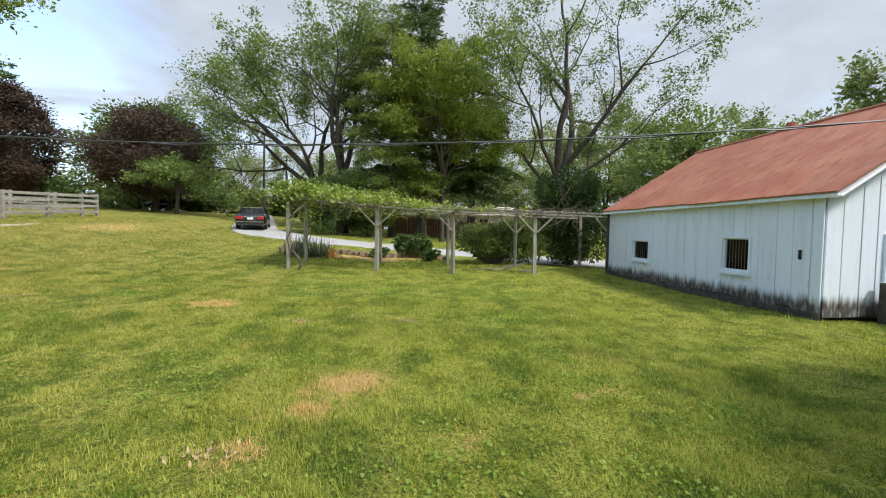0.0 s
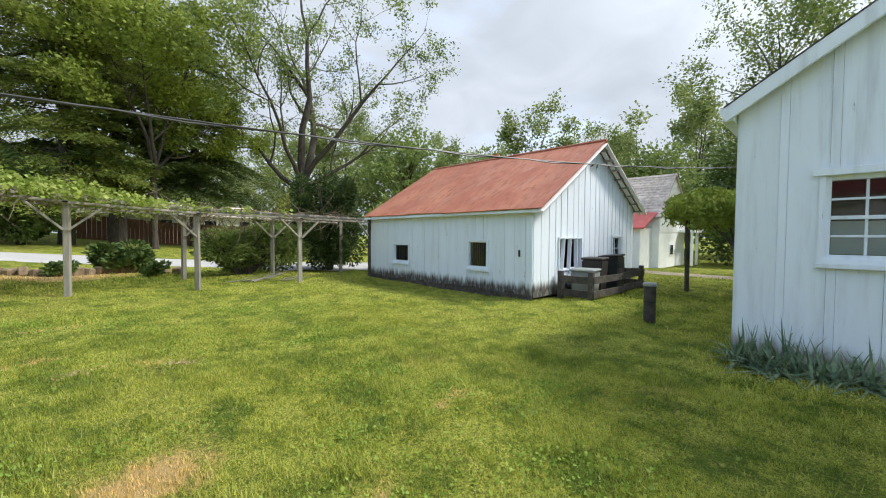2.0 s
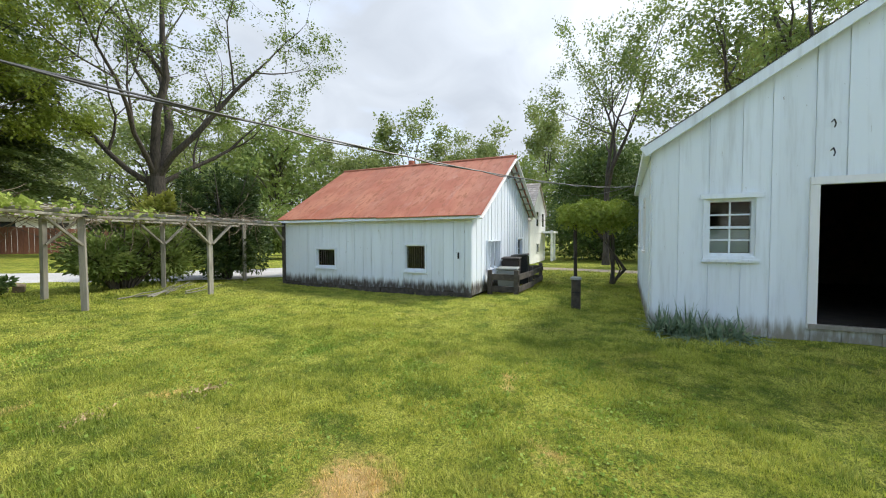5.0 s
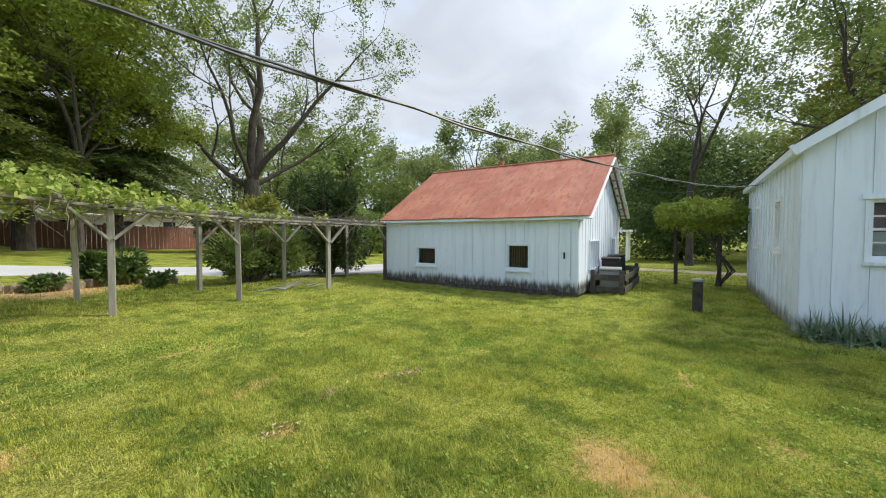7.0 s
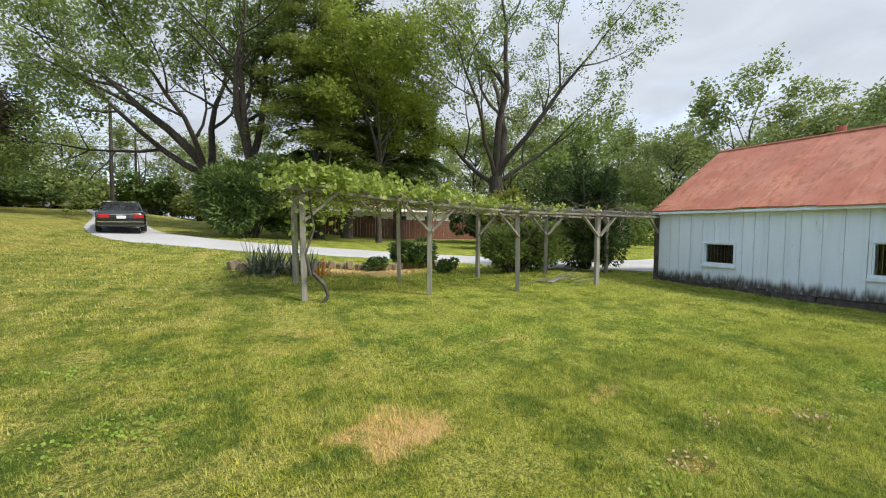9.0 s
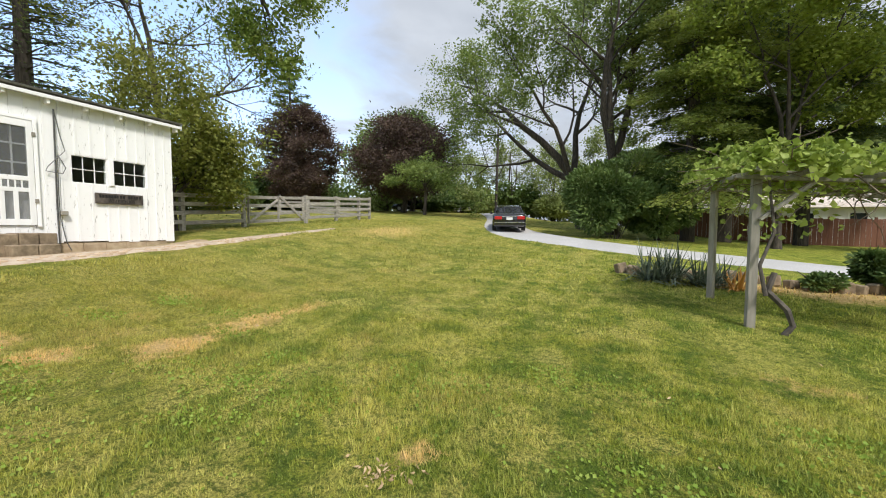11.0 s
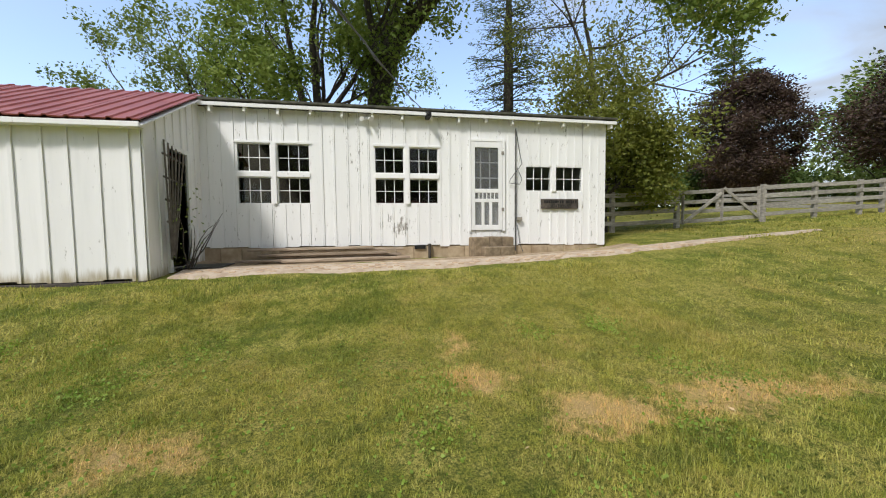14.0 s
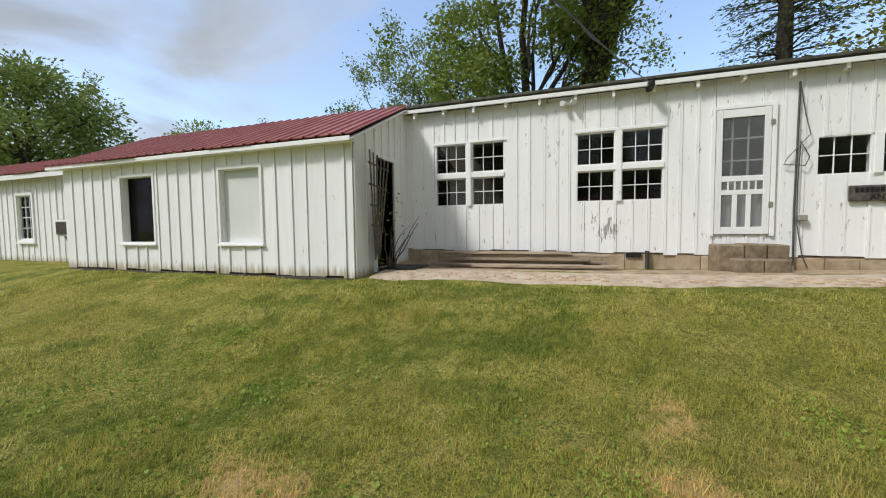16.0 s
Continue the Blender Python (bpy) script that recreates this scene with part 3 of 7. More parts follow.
def dryness(x, y):
    """Straw-coloured spots in the lawn: a few large ones and a scatter of faint ones."""
    out = np.zeros_like(x)
    wx = 0.10 * np.sin(4.3 * y + 1.7 * np.sin(2.9 * x)) + 0.06 * np.sin(11.0 * y + 6.1 * x) + 0.04 * np.sin(23 * x - 17 * y)
    wy = 0.10 * np.sin(3.9 * x + 1.9 * np.sin(3.3 * y) + 1) + 0.06 * np.sin(10.3 * x - 7.7 * y) + 0.04 * np.sin(21 * y + 19 * x)
    for cx, cy, rx, ry, s in DRY:
        q = ((x + wx - cx) / rx) ** 2 + ((y + wy - cy) / ry) ** 2
        out = np.maximum(out, s * np.clip(1.2 * np.exp(-0.75 * q) - 0.1, 0, 1))
    return out


def set_dry(me, xs, ys, scale=1.0):
    at = me.attributes.new("dry", "FLOAT", "POINT")
    at.data.foreach_set("value", (dryness(xs, ys) * scale).astype(np.float32))


def make_ground():
    def axis(lo, hi, fine_lo, fine_hi, step_fine):
        mid = np.arange(fine_lo, fine_hi + 1e-6, step_fine)
        left = fine_lo - np.geomspace(0.5, fine_lo - lo, 30)[::-1]
        right = fine_hi + np.geomspace(0.5, hi - fine_hi, 30)
        return np.concatenate([left, mid, right])
    xs, ys = axis(-900, 900, -20, 14, 0.2), axis(-900, 900, -8, 30, 0.2)
    gx, gy = np.meshgrid(xs, ys)
    z = turf(gx, gy)
    nx, ny = len(xs), len(ys)
    verts = np.stack([gx.ravel(), gy.ravel(), z.ravel()], -1)
    i = np.arange(ny - 1)[:, None] * nx + np.arange(nx - 1)[None, :]
    faces = np.stack([i, i + 1, i + nx + 1, i + nx], -1).reshape(-1, 4)
    me = bpy.data.meshes.new("ground")
    me.from_pydata(verts.tolist(), [], faces.tolist())
    me.polygons.foreach_set("use_smooth", [True] * len(faces))
    me.materials.append(M_GROUND)
    set_dry(me, gx.ravel(), gy.ravel())
    tagged(new("ground", me), "mown lawn, green and straw-coloured in patches, rising gently", "ground", kind="structure")


make_ground()


def ribbon(name, line, widths, lift, material, label, category, sub=12):
    """A strip of ground cover along a smooth line, lying on the land."""
    pts = []
    for i in range(len(line) - 1):
        p = [Vector((*line[max(0, min(len(line) - 1, i + k))], 0)) for k in (-1, 0, 1, 2)]
        w = widths[i], widths[i + 1]
        for s in range(sub):
            t = s / sub
            q = 0.5 * ((2 * p[1]) + (p[2] - p[0]) * t + (2 * p[0] - 5 * p[1] + 4 * p[2] - p[3]) * t * t + (3 * p[1] - p[0] - 3 * p[2] + p[3]) * t ** 3)
            pts.append((q, w[0] + (w[1] - w[0]) * t))
    pts.append((Vector((*line[-1], 0)), widths[-1]))
    rng = random.Random(8)
    bm, rows = bmesh.new(), []
    for i, (q, w) in enumerate(pts):
        d = (pts[min(i + 1, len(pts) - 1)][0] - pts[max(i - 1, 0)][0]).normalized()
        n = Vector((-d.y, d.x, 0))
        row = []
        for k in range(9):
            f = (k / 8 - 0.5) * (w + rng.uniform(-0.12, 0.12) * (k in (0, 8)))
            v = q + n * f
            edge = -0.06 if k in (0, 8) else lift + 0.02 * (1 - abs(k - 4) / 4)
            row.append(bm.verts.new((v.x, v.y, gz(v.x, v.y) + edge)))
        rows.append(row)
    for a, b in zip(rows, rows[1:]):
        for k in range(8):
            bm.faces.new((a[k], a[k + 1], b[k + 1], b[k]))
    return tagged(part(name, bm, material), label, category, kind="structure")


ribbon("driveway", [(-16, 46), (-12.5, 36), (-10.6, 29.5), (-8.2, 25.5), (-4.6, 22.6), (0.0, 20.6), (4.5, 18.0), (8.2, 15.2), (11.5, 14.6), (20, 16), (45, 18)],
       [3.0, 3.0, 3.6, 4.2, 4.0, 3.6, 3.8, 4.6, 4.0, 4.0, 4.0], 0.03, M_GRAVEL, "pale grey gravel driveway curving past the arbor", "driveway")

ribbon("lane", [(15.0, -14), (16.4, -4), (17.2, 3), (18.2, 9), (20.0, 15.5)], [2.2, 2.2, 2.3, 2.3, 2.6], 0.02, M_DIRT, "sandy lane behind the sheds", "lane")

# ---- the barn with the rusty roof ----
BX0, BX1, BY0, BY1 = 6.40, 12.40, 5.38, 11.66
BR, BRZ, BEZ = 9.40, 3.98, 2.16


def barn():
    t = thing("barn", "white board-and-batten barn with a rusty red sheet roof", "barn", (BX0, BY0, 0))
    inv = t
    w2, w1 = (6.66, 7.26, 0.69, 1.33), (9.66, 10.36, 0.69, 1.20)
    # west wall, u from the north end to the south end
    west = Wall(BX0, BY1, 0, -1, -1, 0)
    holes = [(BY1 - w2[1], BY1 - w2[0], w2[2], w2[3]), (BY1 - w1[1], BY1 - w1[0], w1[2], w1[3])]
    core = west.build(inv, "wall_west", BY1 - BY0, flat(0.14), flat(BEZ + 0.02), holes, 0.30, M_BARN, M_BARN, 0, seed=2, gap=0.008, ragged=0.03)
    for k, h in enumerate(holes):
        west.window(inv, *h, 1, 1, 0.045, True, True, sash_mat=M_BARN, bars=8, edge=0.022)
    for u0, u1 in ((0.0, 1.7), (1.75, 3.6), (3.63, 6.28)):
        part("sill_board", west.box(bmesh.new(), u0, u1, 0.03, 0.065, -0.06 + 0.02 * u0 / 3, 0.15), M_DARKWOOD, core)
    part("corner_board", west.box(bmesh.new(), 6.16, 6.30, 0.03, 0.06, 0.0, BEZ - 0.05), M_BARN, core)
    part("corner_post", west.box(bmesh.new(), -0.13, 0.0, -0.10, 0.06, -0.05, BEZ - 0.1), M_DARKWOOD, core)

    def gable(u):
        x = BX0 + u
        return BEZ + (BRZ - BEZ) * (x - BX0) / (BR - BX0) if x < BR else BRZ - (BRZ - BEZ - 0.2) * (x - BR) / (BX1 - BR)
    south = Wall(BX0, BY0, 1, 0, 0, -1)
    s1, s2 = (1.10, 2.25, 0.66, 1.42), (4.30, 4.95, 0.78, 1.45)
    south.build(inv, "wall_south", BX1 - BX0, flat(0.08), gable, [s1, s2], 0.30, M_BARN, M_BARN, 0.042, seed=5, gap=0.008, deep=0.034, seam=0.0035)
    win = south.window(inv, *s1, 1, 1, 0.03, False, False, sash_mat=M_BARN, edge=0.015)
    for k, (u, lean) in enumerate(((1.28, 0.05), (1.62, 0.03), (1.98, -0.02))):
        a, b = south.m @ Vector((u - lean, 0.03, 0.52)), south.m @ Vector((u + lean, 0.03, 1.43))
        part("slat", beam(bmesh.new(), a, b, 0.10, 0.025, (1, 0, 0)), M_BARN, win)
    south.window(inv, *s2, 2, 2, 0.06, True, True, sash_mat=M_BARN)
    part("insulator", tube(bmesh.new(), [(BR - 0.25, BY0 - 0.03, BRZ - 0.62), (BR - 0.22, BY0 - 0.14, BRZ - 0.55), (BR - 0.05, BY0 - 0.14, BRZ - 0.55), (BR - 0.02, BY0 - 0.10, BRZ - 0.63)], 0.018, 6), M_BLACK, inv)
    north = Wall(BX1, BY1, -1, 0, 0, 1)
    north.build(inv, "wall_north", BX1 - BX0, flat(0.08), lambda u: gable(BX1 - BX0 - u), [], 0.6, M_BARN, M_BARN, 0, seed=6)
    east = Wall(BX1, BY0, 0, 1, 1, 0)
    east.build(inv, "wall_east", BY1 - BY0, flat(0.08), flat(BEZ + 0.2), [], 0.6, M_BARN, M_BARN, 0, seed=7)
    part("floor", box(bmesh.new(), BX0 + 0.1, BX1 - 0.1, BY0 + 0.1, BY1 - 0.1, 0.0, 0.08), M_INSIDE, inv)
    sl = (BRZ - BEZ) / (BR - BX0)
    sr = (BRZ - BEZ - 0.2) / (BX1 - BR)
    y0, y1, h = BY0 - 0.34, BY1 + 0.12, 0.07
    ex, fx = BX0 - 0.24, BX1 + 0.24
    ez, fz = BRZ - sl * (BR - ex) + h, BRZ - sr * (fx - BR) + h
    roof_sheets(inv, (ex, y1, ez), (ex, y0, ez), (BR, y0, BRZ + h), (BR, y1, BRZ + h), 9, M_RUST, rib=0.004)
    roof_sheets(inv, (fx, y0, fz), (fx, y1, fz), (BR, y1, BRZ + h), (BR, y0, BRZ + h), 9, M_RUST, rib=0.004, seed=4)
    part("ridge_cap", tube(bmesh.new(), [(BR, y0 - 0.01, BRZ + h + 0.005), (BR, y1 + 0.01, BRZ + h + 0.005)], 0.045, 6), M_RUST, inv)
    part("eave_board", box(bmesh.new(), ex + 0.03, ex + 0.06, y0 + 0.03, y1 - 0.02, ez - 0.095, ez - 0.03, 0.004), M_BARN, inv)
    for y in (y0 + 0.02, y0 + 0.20):
        lab = "rake_board" if y < y0 + 0.1 else "rake_lath"
        timber(lab, (ex + 0.02, y, ez - 0.09), (BR, y, BRZ + h - 0.09), 0.035, 0.11, M_TRIM, inv, up=(0, 1, 0))
        timber(lab, (fx - 0.02, y, fz - 0.09), (BR, y, BRZ + h - 0.09), 0.035, 0.11, M_TRIM, inv, up=(0, 1, 0))
    for k in range(8):
        s = (k + 0.5) / 8
        x, z = fx + (BR - fx) * s, fz + (BRZ + h - fz) * s - 0.06
        part("lookout", box(bmesh.new(), x - 0.04, x + 0.04, y0 + 0.05, BY0, z - 0.08, z, 0.004), M_WEATHER, inv)
    part("flue", tube(bmesh.new(), [(BR + 0.35, 9.0, 3.5), (BR + 0.35, 9.0, 4.30)], 0.11, 10), M_REDBRICK, inv)
    part("door_latch", west.box(bmesh.new(), 5.93, 5.97, 0.03, 0.06, 1.0, 1.16), M_BLACK, inv)


barn()

# ---- the gabled shed beside it ----
CX, CY0, CY1, CX1 = 4.86, -5.60, 1.52, 11.80


def gabled_shed():
    t = thing("shed", "pale white board-and-batten shed with an open doorway", "shed", (CX, CY1, 0))
    ey, ez, s = 1.68, 3.04, 0.636
    ridge_y = (CY0 + CY1) / 2
    ridge_z = ez + s * (ey - ridge_y)

    def gable(u):
        y = CY1 - u
        return (ez + s * (ey - y) if y > ridge_y else ez + s * (y - (2 * ridge_y - ey))) - 0.07
    west = Wall(CX, CY1, 0, -1, -1, 0)
    win = (CY1 - 0.755, CY1 - 0.135, 1.25, 2.14)
    door = (CY1 + 0.60, CY1 + 1.52, 0.28, 2.30)
    west.build(t, "wall_west", CY1 - CY0, flat(0.0), gable, [win, door], 0.42, M_SHEDC, M_SHEDC, 0.075, seed=11, gap=0.007, deep=0.040, seam=0.0022)
    wn = west.window(t, *win, 2, 4, 0.05, True, True, sash_mat=M_SHEDC, edge=0.045, bar=0.012)
    part("meeting_rail", west.box(bmesh.new(), win[0] + 0.047, win[1] - 0.047, -0.055, 0.0, 1.675, 1.715), M_SHEDC, wn)
    part("head_casing", west.box(bmesh.new(), win[0] - 0.10, win[1] + 0.10, 0.066, 0.09, win[3] + 0.005, win[3] + 0.085), M_SHEDC, wn)
    part("curtain", west.box(bmesh.new(), win[0] + 0.05, win[1] - 0.05, -0.10, -0.095, win[2] + 0.05, 1.66, 0), M_BLIND, wn, "pale cloth behind the lower panes")
    fr = part("door_frame", west.box(west.box(west.box(bmesh.new(), door[0] - 0.11, door[0], 0.024, 0.065, 0.2, 2.41), door[1], door[1] + 0.11, 0.024, 0.065, 0.2, 2.41), door[0] - 0.11, door[1] + 0.11, 0.066, 0.075, 2.30, 2.41), M_TRIM, t)
    part("threshold", west.box(bmesh.new(), door[0] - 0.1, door[1] + 0.1, -0.1, 0.09, 0.21, 0.28), M_WEATHER, fr)
    north = Wall(CX1, CY1, -1, 0, 0, 1)
    n1, n2 = (CX1 - 6.75, CX1 - 6.25, 1.35, 2.25), (CX1 - 9.6, CX1 - 9.1, 1.35, 2.25)
    north.build(t, "wall_north", CX1 - CX, flat(0.0), flat(3.05), [n1, n2], 0.40, M_SHEDC, M_SHEDC, 0.07, seed=12, seam=0.0022)
    for n in (n1, n2):
        north.window(t, *n, 2, 3, 0.08, True, True)
    south = Wall(CX, CY0, 1, 0, 0, -1)
    south.build(t, "wall_south", CX1 - CX, flat(0.0), flat(3.05), [], 0.8, M_SHEDC, M_SHEDC, 0, seed=13)
    east = Wall(CX1, CY0, 0, 1, 1, 0)
    east.build(t, "wall_east", CY1 - CY0, flat(0.0), lambda u: gable(CY1 - CY0 - u), [], 0.8, M_SHEDC, M_SHEDC, 0, seed=14)
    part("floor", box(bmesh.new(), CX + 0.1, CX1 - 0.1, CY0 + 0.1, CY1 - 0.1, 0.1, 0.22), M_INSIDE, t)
    for z in (3.18, 2.78):
        part("hook", tube(bmesh.new(), [(CX - 0.02, -0.71, z), (CX - 0.10, -0.71, z + 0.02), (CX - 0.13, -0.72, z - 0.05), (CX - 0.09, -0.72, z - 0.09)], 0.009, 5), M_BLACK, t)
    x0, x1 = CX - 0.20, CX1 + 0.2
    sy = 2 * ridge_y - ey
    roof_sheets(t, (x0, ey, ez), (x1, ey, ez), (x1, ridge_y, ridge_z), (x0, ridge_y, ridge_z), 10, M_MOSSROOF, rib=0.006)
    roof_sheets(t, (x0, sy, ez), (x1, sy, ez), (x1, ridge_y, ridge_z), (x0, ridge_y, ridge_z), 10, M_MOSSROOF, rib=0.006, seed=9)
    for a in (ey, sy):
        timber("rake_board", (x0 + 0.02, a, ez - 0.10), (x0 + 0.02, ridge_y, ridge_z - 0.10), 0.17, 0.04, M_SHEDC, t, up=(1, 0, 0))
        part("soffit", box(bmesh.new(), x0 + 0.05, x1, min(a, a - 0.12), max(a, a - 0.12) + 0.0, ez - 0.16, ez - 0.03, 0.004), M_SHEDC, t)


gabled_shed()

# ---- the long shop with its wing ----
HX, HY0, HY1 = -16.0, 2.90, 12.15
SX, SY0, SY1 = -13.90, -4.85, 2.97


def long_shop():
    t = thing("shop_building", "long white board-and-batten shop with peeling paint", "building", (HX, HY0, 1))
    east = Wall(HX, HY0, 0, 1, 1, 0)

    def u(y):
        return y - HY0
    holes = []
    pairs = ((3.67, 4.335), (4.455, 5.115), (6.475, 7.13), (7.24, 7.91))
    for y0, y1, z0, z1 in [(*p, 2.935, 3.525) for p in pairs] + [(*p, 2.265, 2.825) for p in pairs] + [(10.02, 10.69, 2.565, 3.165), (10.80, 11.52, 2.565, 3.165)]:
        holes.append((u(y0), u(y1), z0, z1))
    door = (u(8.66), u(9.43), 1.64, 3.70)
    low = lambda q: 1.37 - 0.012 * q
    east.build(t, "wall_east", HY1 - HY0, low, flat(4.22), holes + [door], 0.25, M_SHOP, M_SHOP, 0.036, seed=21, gap=0.006, deep=0.034, seam=0.0035)
    for h in holes:
        east.window(t, *h, 3, 2, 0, False, True, edge=0.018, bar=0.008)
    # rails and mullions between the sashes
    for a, b in ((3.67, 5.115), (6.475, 7.91)):
        part("mid_rail", east.box(bmesh.new(), u(a), u(b), 0.036, 0.056, 2.827, 2.933), M_SHOP, t)
        part("top_rail", east.box(bmesh.new(), u(a) - 0.04, u(b) + 0.04, 0.042, 0.052, 3.527, 3.575), M_SHOP, t)
        c = (a + b) / 2
        part("mullion", east.box(bmesh.new(), u(c) - 0.048, u(c) + 0.048, 0.057, 0.066, 2.26, 3.526), M_SHOP, t)
    part("mullion", east.box(bmesh.new(), u(10.692), u(10.798), 0.040, 0.056, 2.56, 3.17), M_SHOP, t)
    # screen door
    d0, d1, z0, z1 = door
    dr = part("screen_door", east.box(east.box(bmesh.new(), d0 + 0.01, d0 + 0.10, 0.03, 0.07, z0 + 0.01, z1 - 0.01), d1 - 0.10, d1 - 0.01, 0.03, 0.07, z0 + 0.01, z1 - 0.01), M_TRIM, t)
    for a, b in ((z0 + 0.01, z0 + 0.13), (z0 + 0.66, z0 + 0.74), (z0 + 0.88, z0 + 0.97), (z1 - 0.14, z1 - 0.01)):
        part("rail", east.box(bmesh.new(), d0 + 0.10, d1 - 0.10, 0.035, 0.065, a, b), M_TRIM, dr)
    for k in range(1, 3):
        q = d0 + 0.10 + (d1 - d0 - 0.20) * k / 3
        part("slat", east.box(bmesh.new(), q - 0.035, q + 0.035, 0.036, 0.064, z0 + 0.13, z0 + 0.66), M_TRIM, dr)
    for k in range(1, 6):
        q = d0 + 0.10 + (d1 - d0 - 0.20) * k / 6
        part("spindle", east.box(bmesh.new(), q - 0.012, q + 0.012, 0.04, 0.06, z0 + 0.74, z0 + 0.88), M_TRIM, dr)
    part("screen", east.box(bmesh.new(), d0 + 0.08, d1 - 0.08, 0.045, 0.05, z0 + 0.05, z1 - 0.1, 0), M_SCREEN, dr)
    inner = part("inner_door", east.box(bmesh.new(), d0, d1, -0.09, -0.05, z0, z0 + 0.85), M_TRIM, t)
    for k in range(4):
        q = d0 + 0.05 + (d1 - d0 - 0.10) * k / 3
        part("glazing_bar", east.box(bmesh.new(), q - 0.014, q + 0.014, -0.085, -0.055, z0 + 0.85, z1), M_TRIM, inner)
        z = z0 + 0.87 + (z1 - z0 - 0.97) * k / 3
        part("glazing_bar", east.box(bmesh.new(), d0, d1, -0.083, -0.053, z - 0.014, z + 0.014), M_TRIM, inner)
    part("door_casing", east.box(east.box(east.box(bmesh.new(), d0 - 0.06, d0, 0.048, 0.075, z0 - 0.02, z1 + 0.06), d1, d1 + 0.06, 0.048, 0.075, z0 - 0.02, z1 + 0.06), d0, d1, 0.048, 0.072, z1, z1 + 0.06), M_SHOP, t)
    for z in (z0 + 0.45, z1 - 0.3):
        part("hinge", east.box(bmesh.new(), d1 - 0.03, d1 + 0.03, 0.076, 0.09, z, z + 0.08), M_WEATHER, dr)
    # rest of the shell
    part("wall_north", box(bmesh.new(), HX - 6.0, HX - 0.1, HY1 - 0.12, HY1, 1.0, 4.4), M_SHOP, t)
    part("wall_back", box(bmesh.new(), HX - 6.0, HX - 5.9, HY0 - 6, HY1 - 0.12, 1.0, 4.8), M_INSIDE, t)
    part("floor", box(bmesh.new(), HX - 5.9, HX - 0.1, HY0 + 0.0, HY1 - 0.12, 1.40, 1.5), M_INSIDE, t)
    # foundation of blocks
    rng = random.Random(31)
    f = part("foundation", box(bmesh.new(), HX - 0.2, HX - 0.005, HY0, HY1 - 0.02, 0.8, 1.36), M_CONCRETE, t)
    y = HY0 + 0.02
    while y < HY1 - 0.3:
        w = rng.uniform(0.38, 0.44)
        g = gz(HX + 0.1, y)
        if not 7.55 < y < 7.75:
            part("block", box(bmesh.new(), HX - 0.08, HX + 0.012 + rng.uniform(0, 0.01), y, min(y + w - 0.012, HY1 - 0.02), max(0.9, g - 0.15), 1.345 - 0.012 * (y - HY0), 0.008), M_CONCRETE, f)
        y += w
    # roof, fascia, rafter ends
    ov, rz = 0.22, 4.34
    part("roof", beam(bmesh.new(), (HX + ov - 0.02, HY0 + 0.1, rz - 0.01), (HX + ov - 0.02, HY1 + 0.19, rz - 0.03), 0.05, 0.05), M_MOSSROOF, t)
    bm = bmesh.new()
    vs = [bm.verts.new(v) for v in ((HX + ov, HY0 + 0.05, rz - 0.02), (HX + ov, HY1 + 0.20, rz - 0.05), (HX - 6.2, HY1 + 0.20, rz + 0.33), (HX - 6.2, HY0 - 0.2, rz + 0.33))]
    bm.faces.new(vs)
    bmesh.ops.solidify(bm, geom=list(bm.faces), thickness=0.05)
    part("roof_deck", bm, M_MOSSROOF, t)
    timber("fascia", (HX + ov - 0.03, HY0 + 0.12, rz - 0.10), (HX + ov - 0.03, HY1 + 0.18, rz - 0.125), 0.075, 0.03, M_TRIM, t, up=(1, 0, 0))
    for k in range(15):
        y = HY0 + 0.35 + k * 0.64
        part("rafter_end", box(bmesh.new(), HX + 0.02, HX + ov - 0.05, y - 0.025, y + 0.025, rz - 0.25 + (0.03 if k % 2 else 0), rz - 0.10, 0.004), M_TRIM, t)
    # sign
    sg = part("sign", east.box(bmesh.new(), u(10.40), u(11.38), 0.05, 0.085, 2.14, 2.38, 0.01), M_DARKWOOD, t, "dark weathered wooden sign lettered ANTIQUES")
    cu = bpy.data.curves.new("lettering", "FONT")
    cu.body, cu.size, cu.extrude, cu.align_x = "ANTIQUES", 0.115, 0.003, "CENTER"
    tx = new("lettering", cu)
    dg = bpy.context.evaluated_depsgraph_get()
    me = bpy.data.meshes.new_from_object(tx.evaluated_get(dg))
    bpy.data.objects.remove(tx)
    me.materials.clear(); me.materials.append(M_BLACK)
    lt = new("lettering", me)
    lt.parent = sg
    lt.matrix_basis = pose(HX + 0.089, 10.92, 2.165, 90, 0, 90)
    rng = random.Random(5)
    y = 10.47
    for k in range(15):
        w = rng.uniform(0.030, 0.05)
        if k != 9:
            part("letter_bar", east.box(bmesh.new(), u(y), u(y + w), 0.086, 0.090, 2.275, 2.345, 0), M_BLACK, sg)
        y += 0.058
    return t


def screen_build(nt, b):
    out = nt.nodes["Material Output"]
    tr = nt.nodes.new("ShaderNodeBsdfTransparent")
    ms = nt.nodes.new("ShaderNodeMixShader")
    ms.inputs[0].default_value = 0.34
    b.inputs["Base Color"].default_value = (0.20, 0.21, 0.21, 1)
    b.inputs["Roughness"].default_value = 0.7
    link(nt, tr.outputs[0], ms.inputs[1]); link(nt, b.outputs[0], ms.inputs[2]); link(nt, ms.outputs[0], out.inputs["Surface"])


M_SCREEN = mat("insect screen", screen_build)
long_shop()


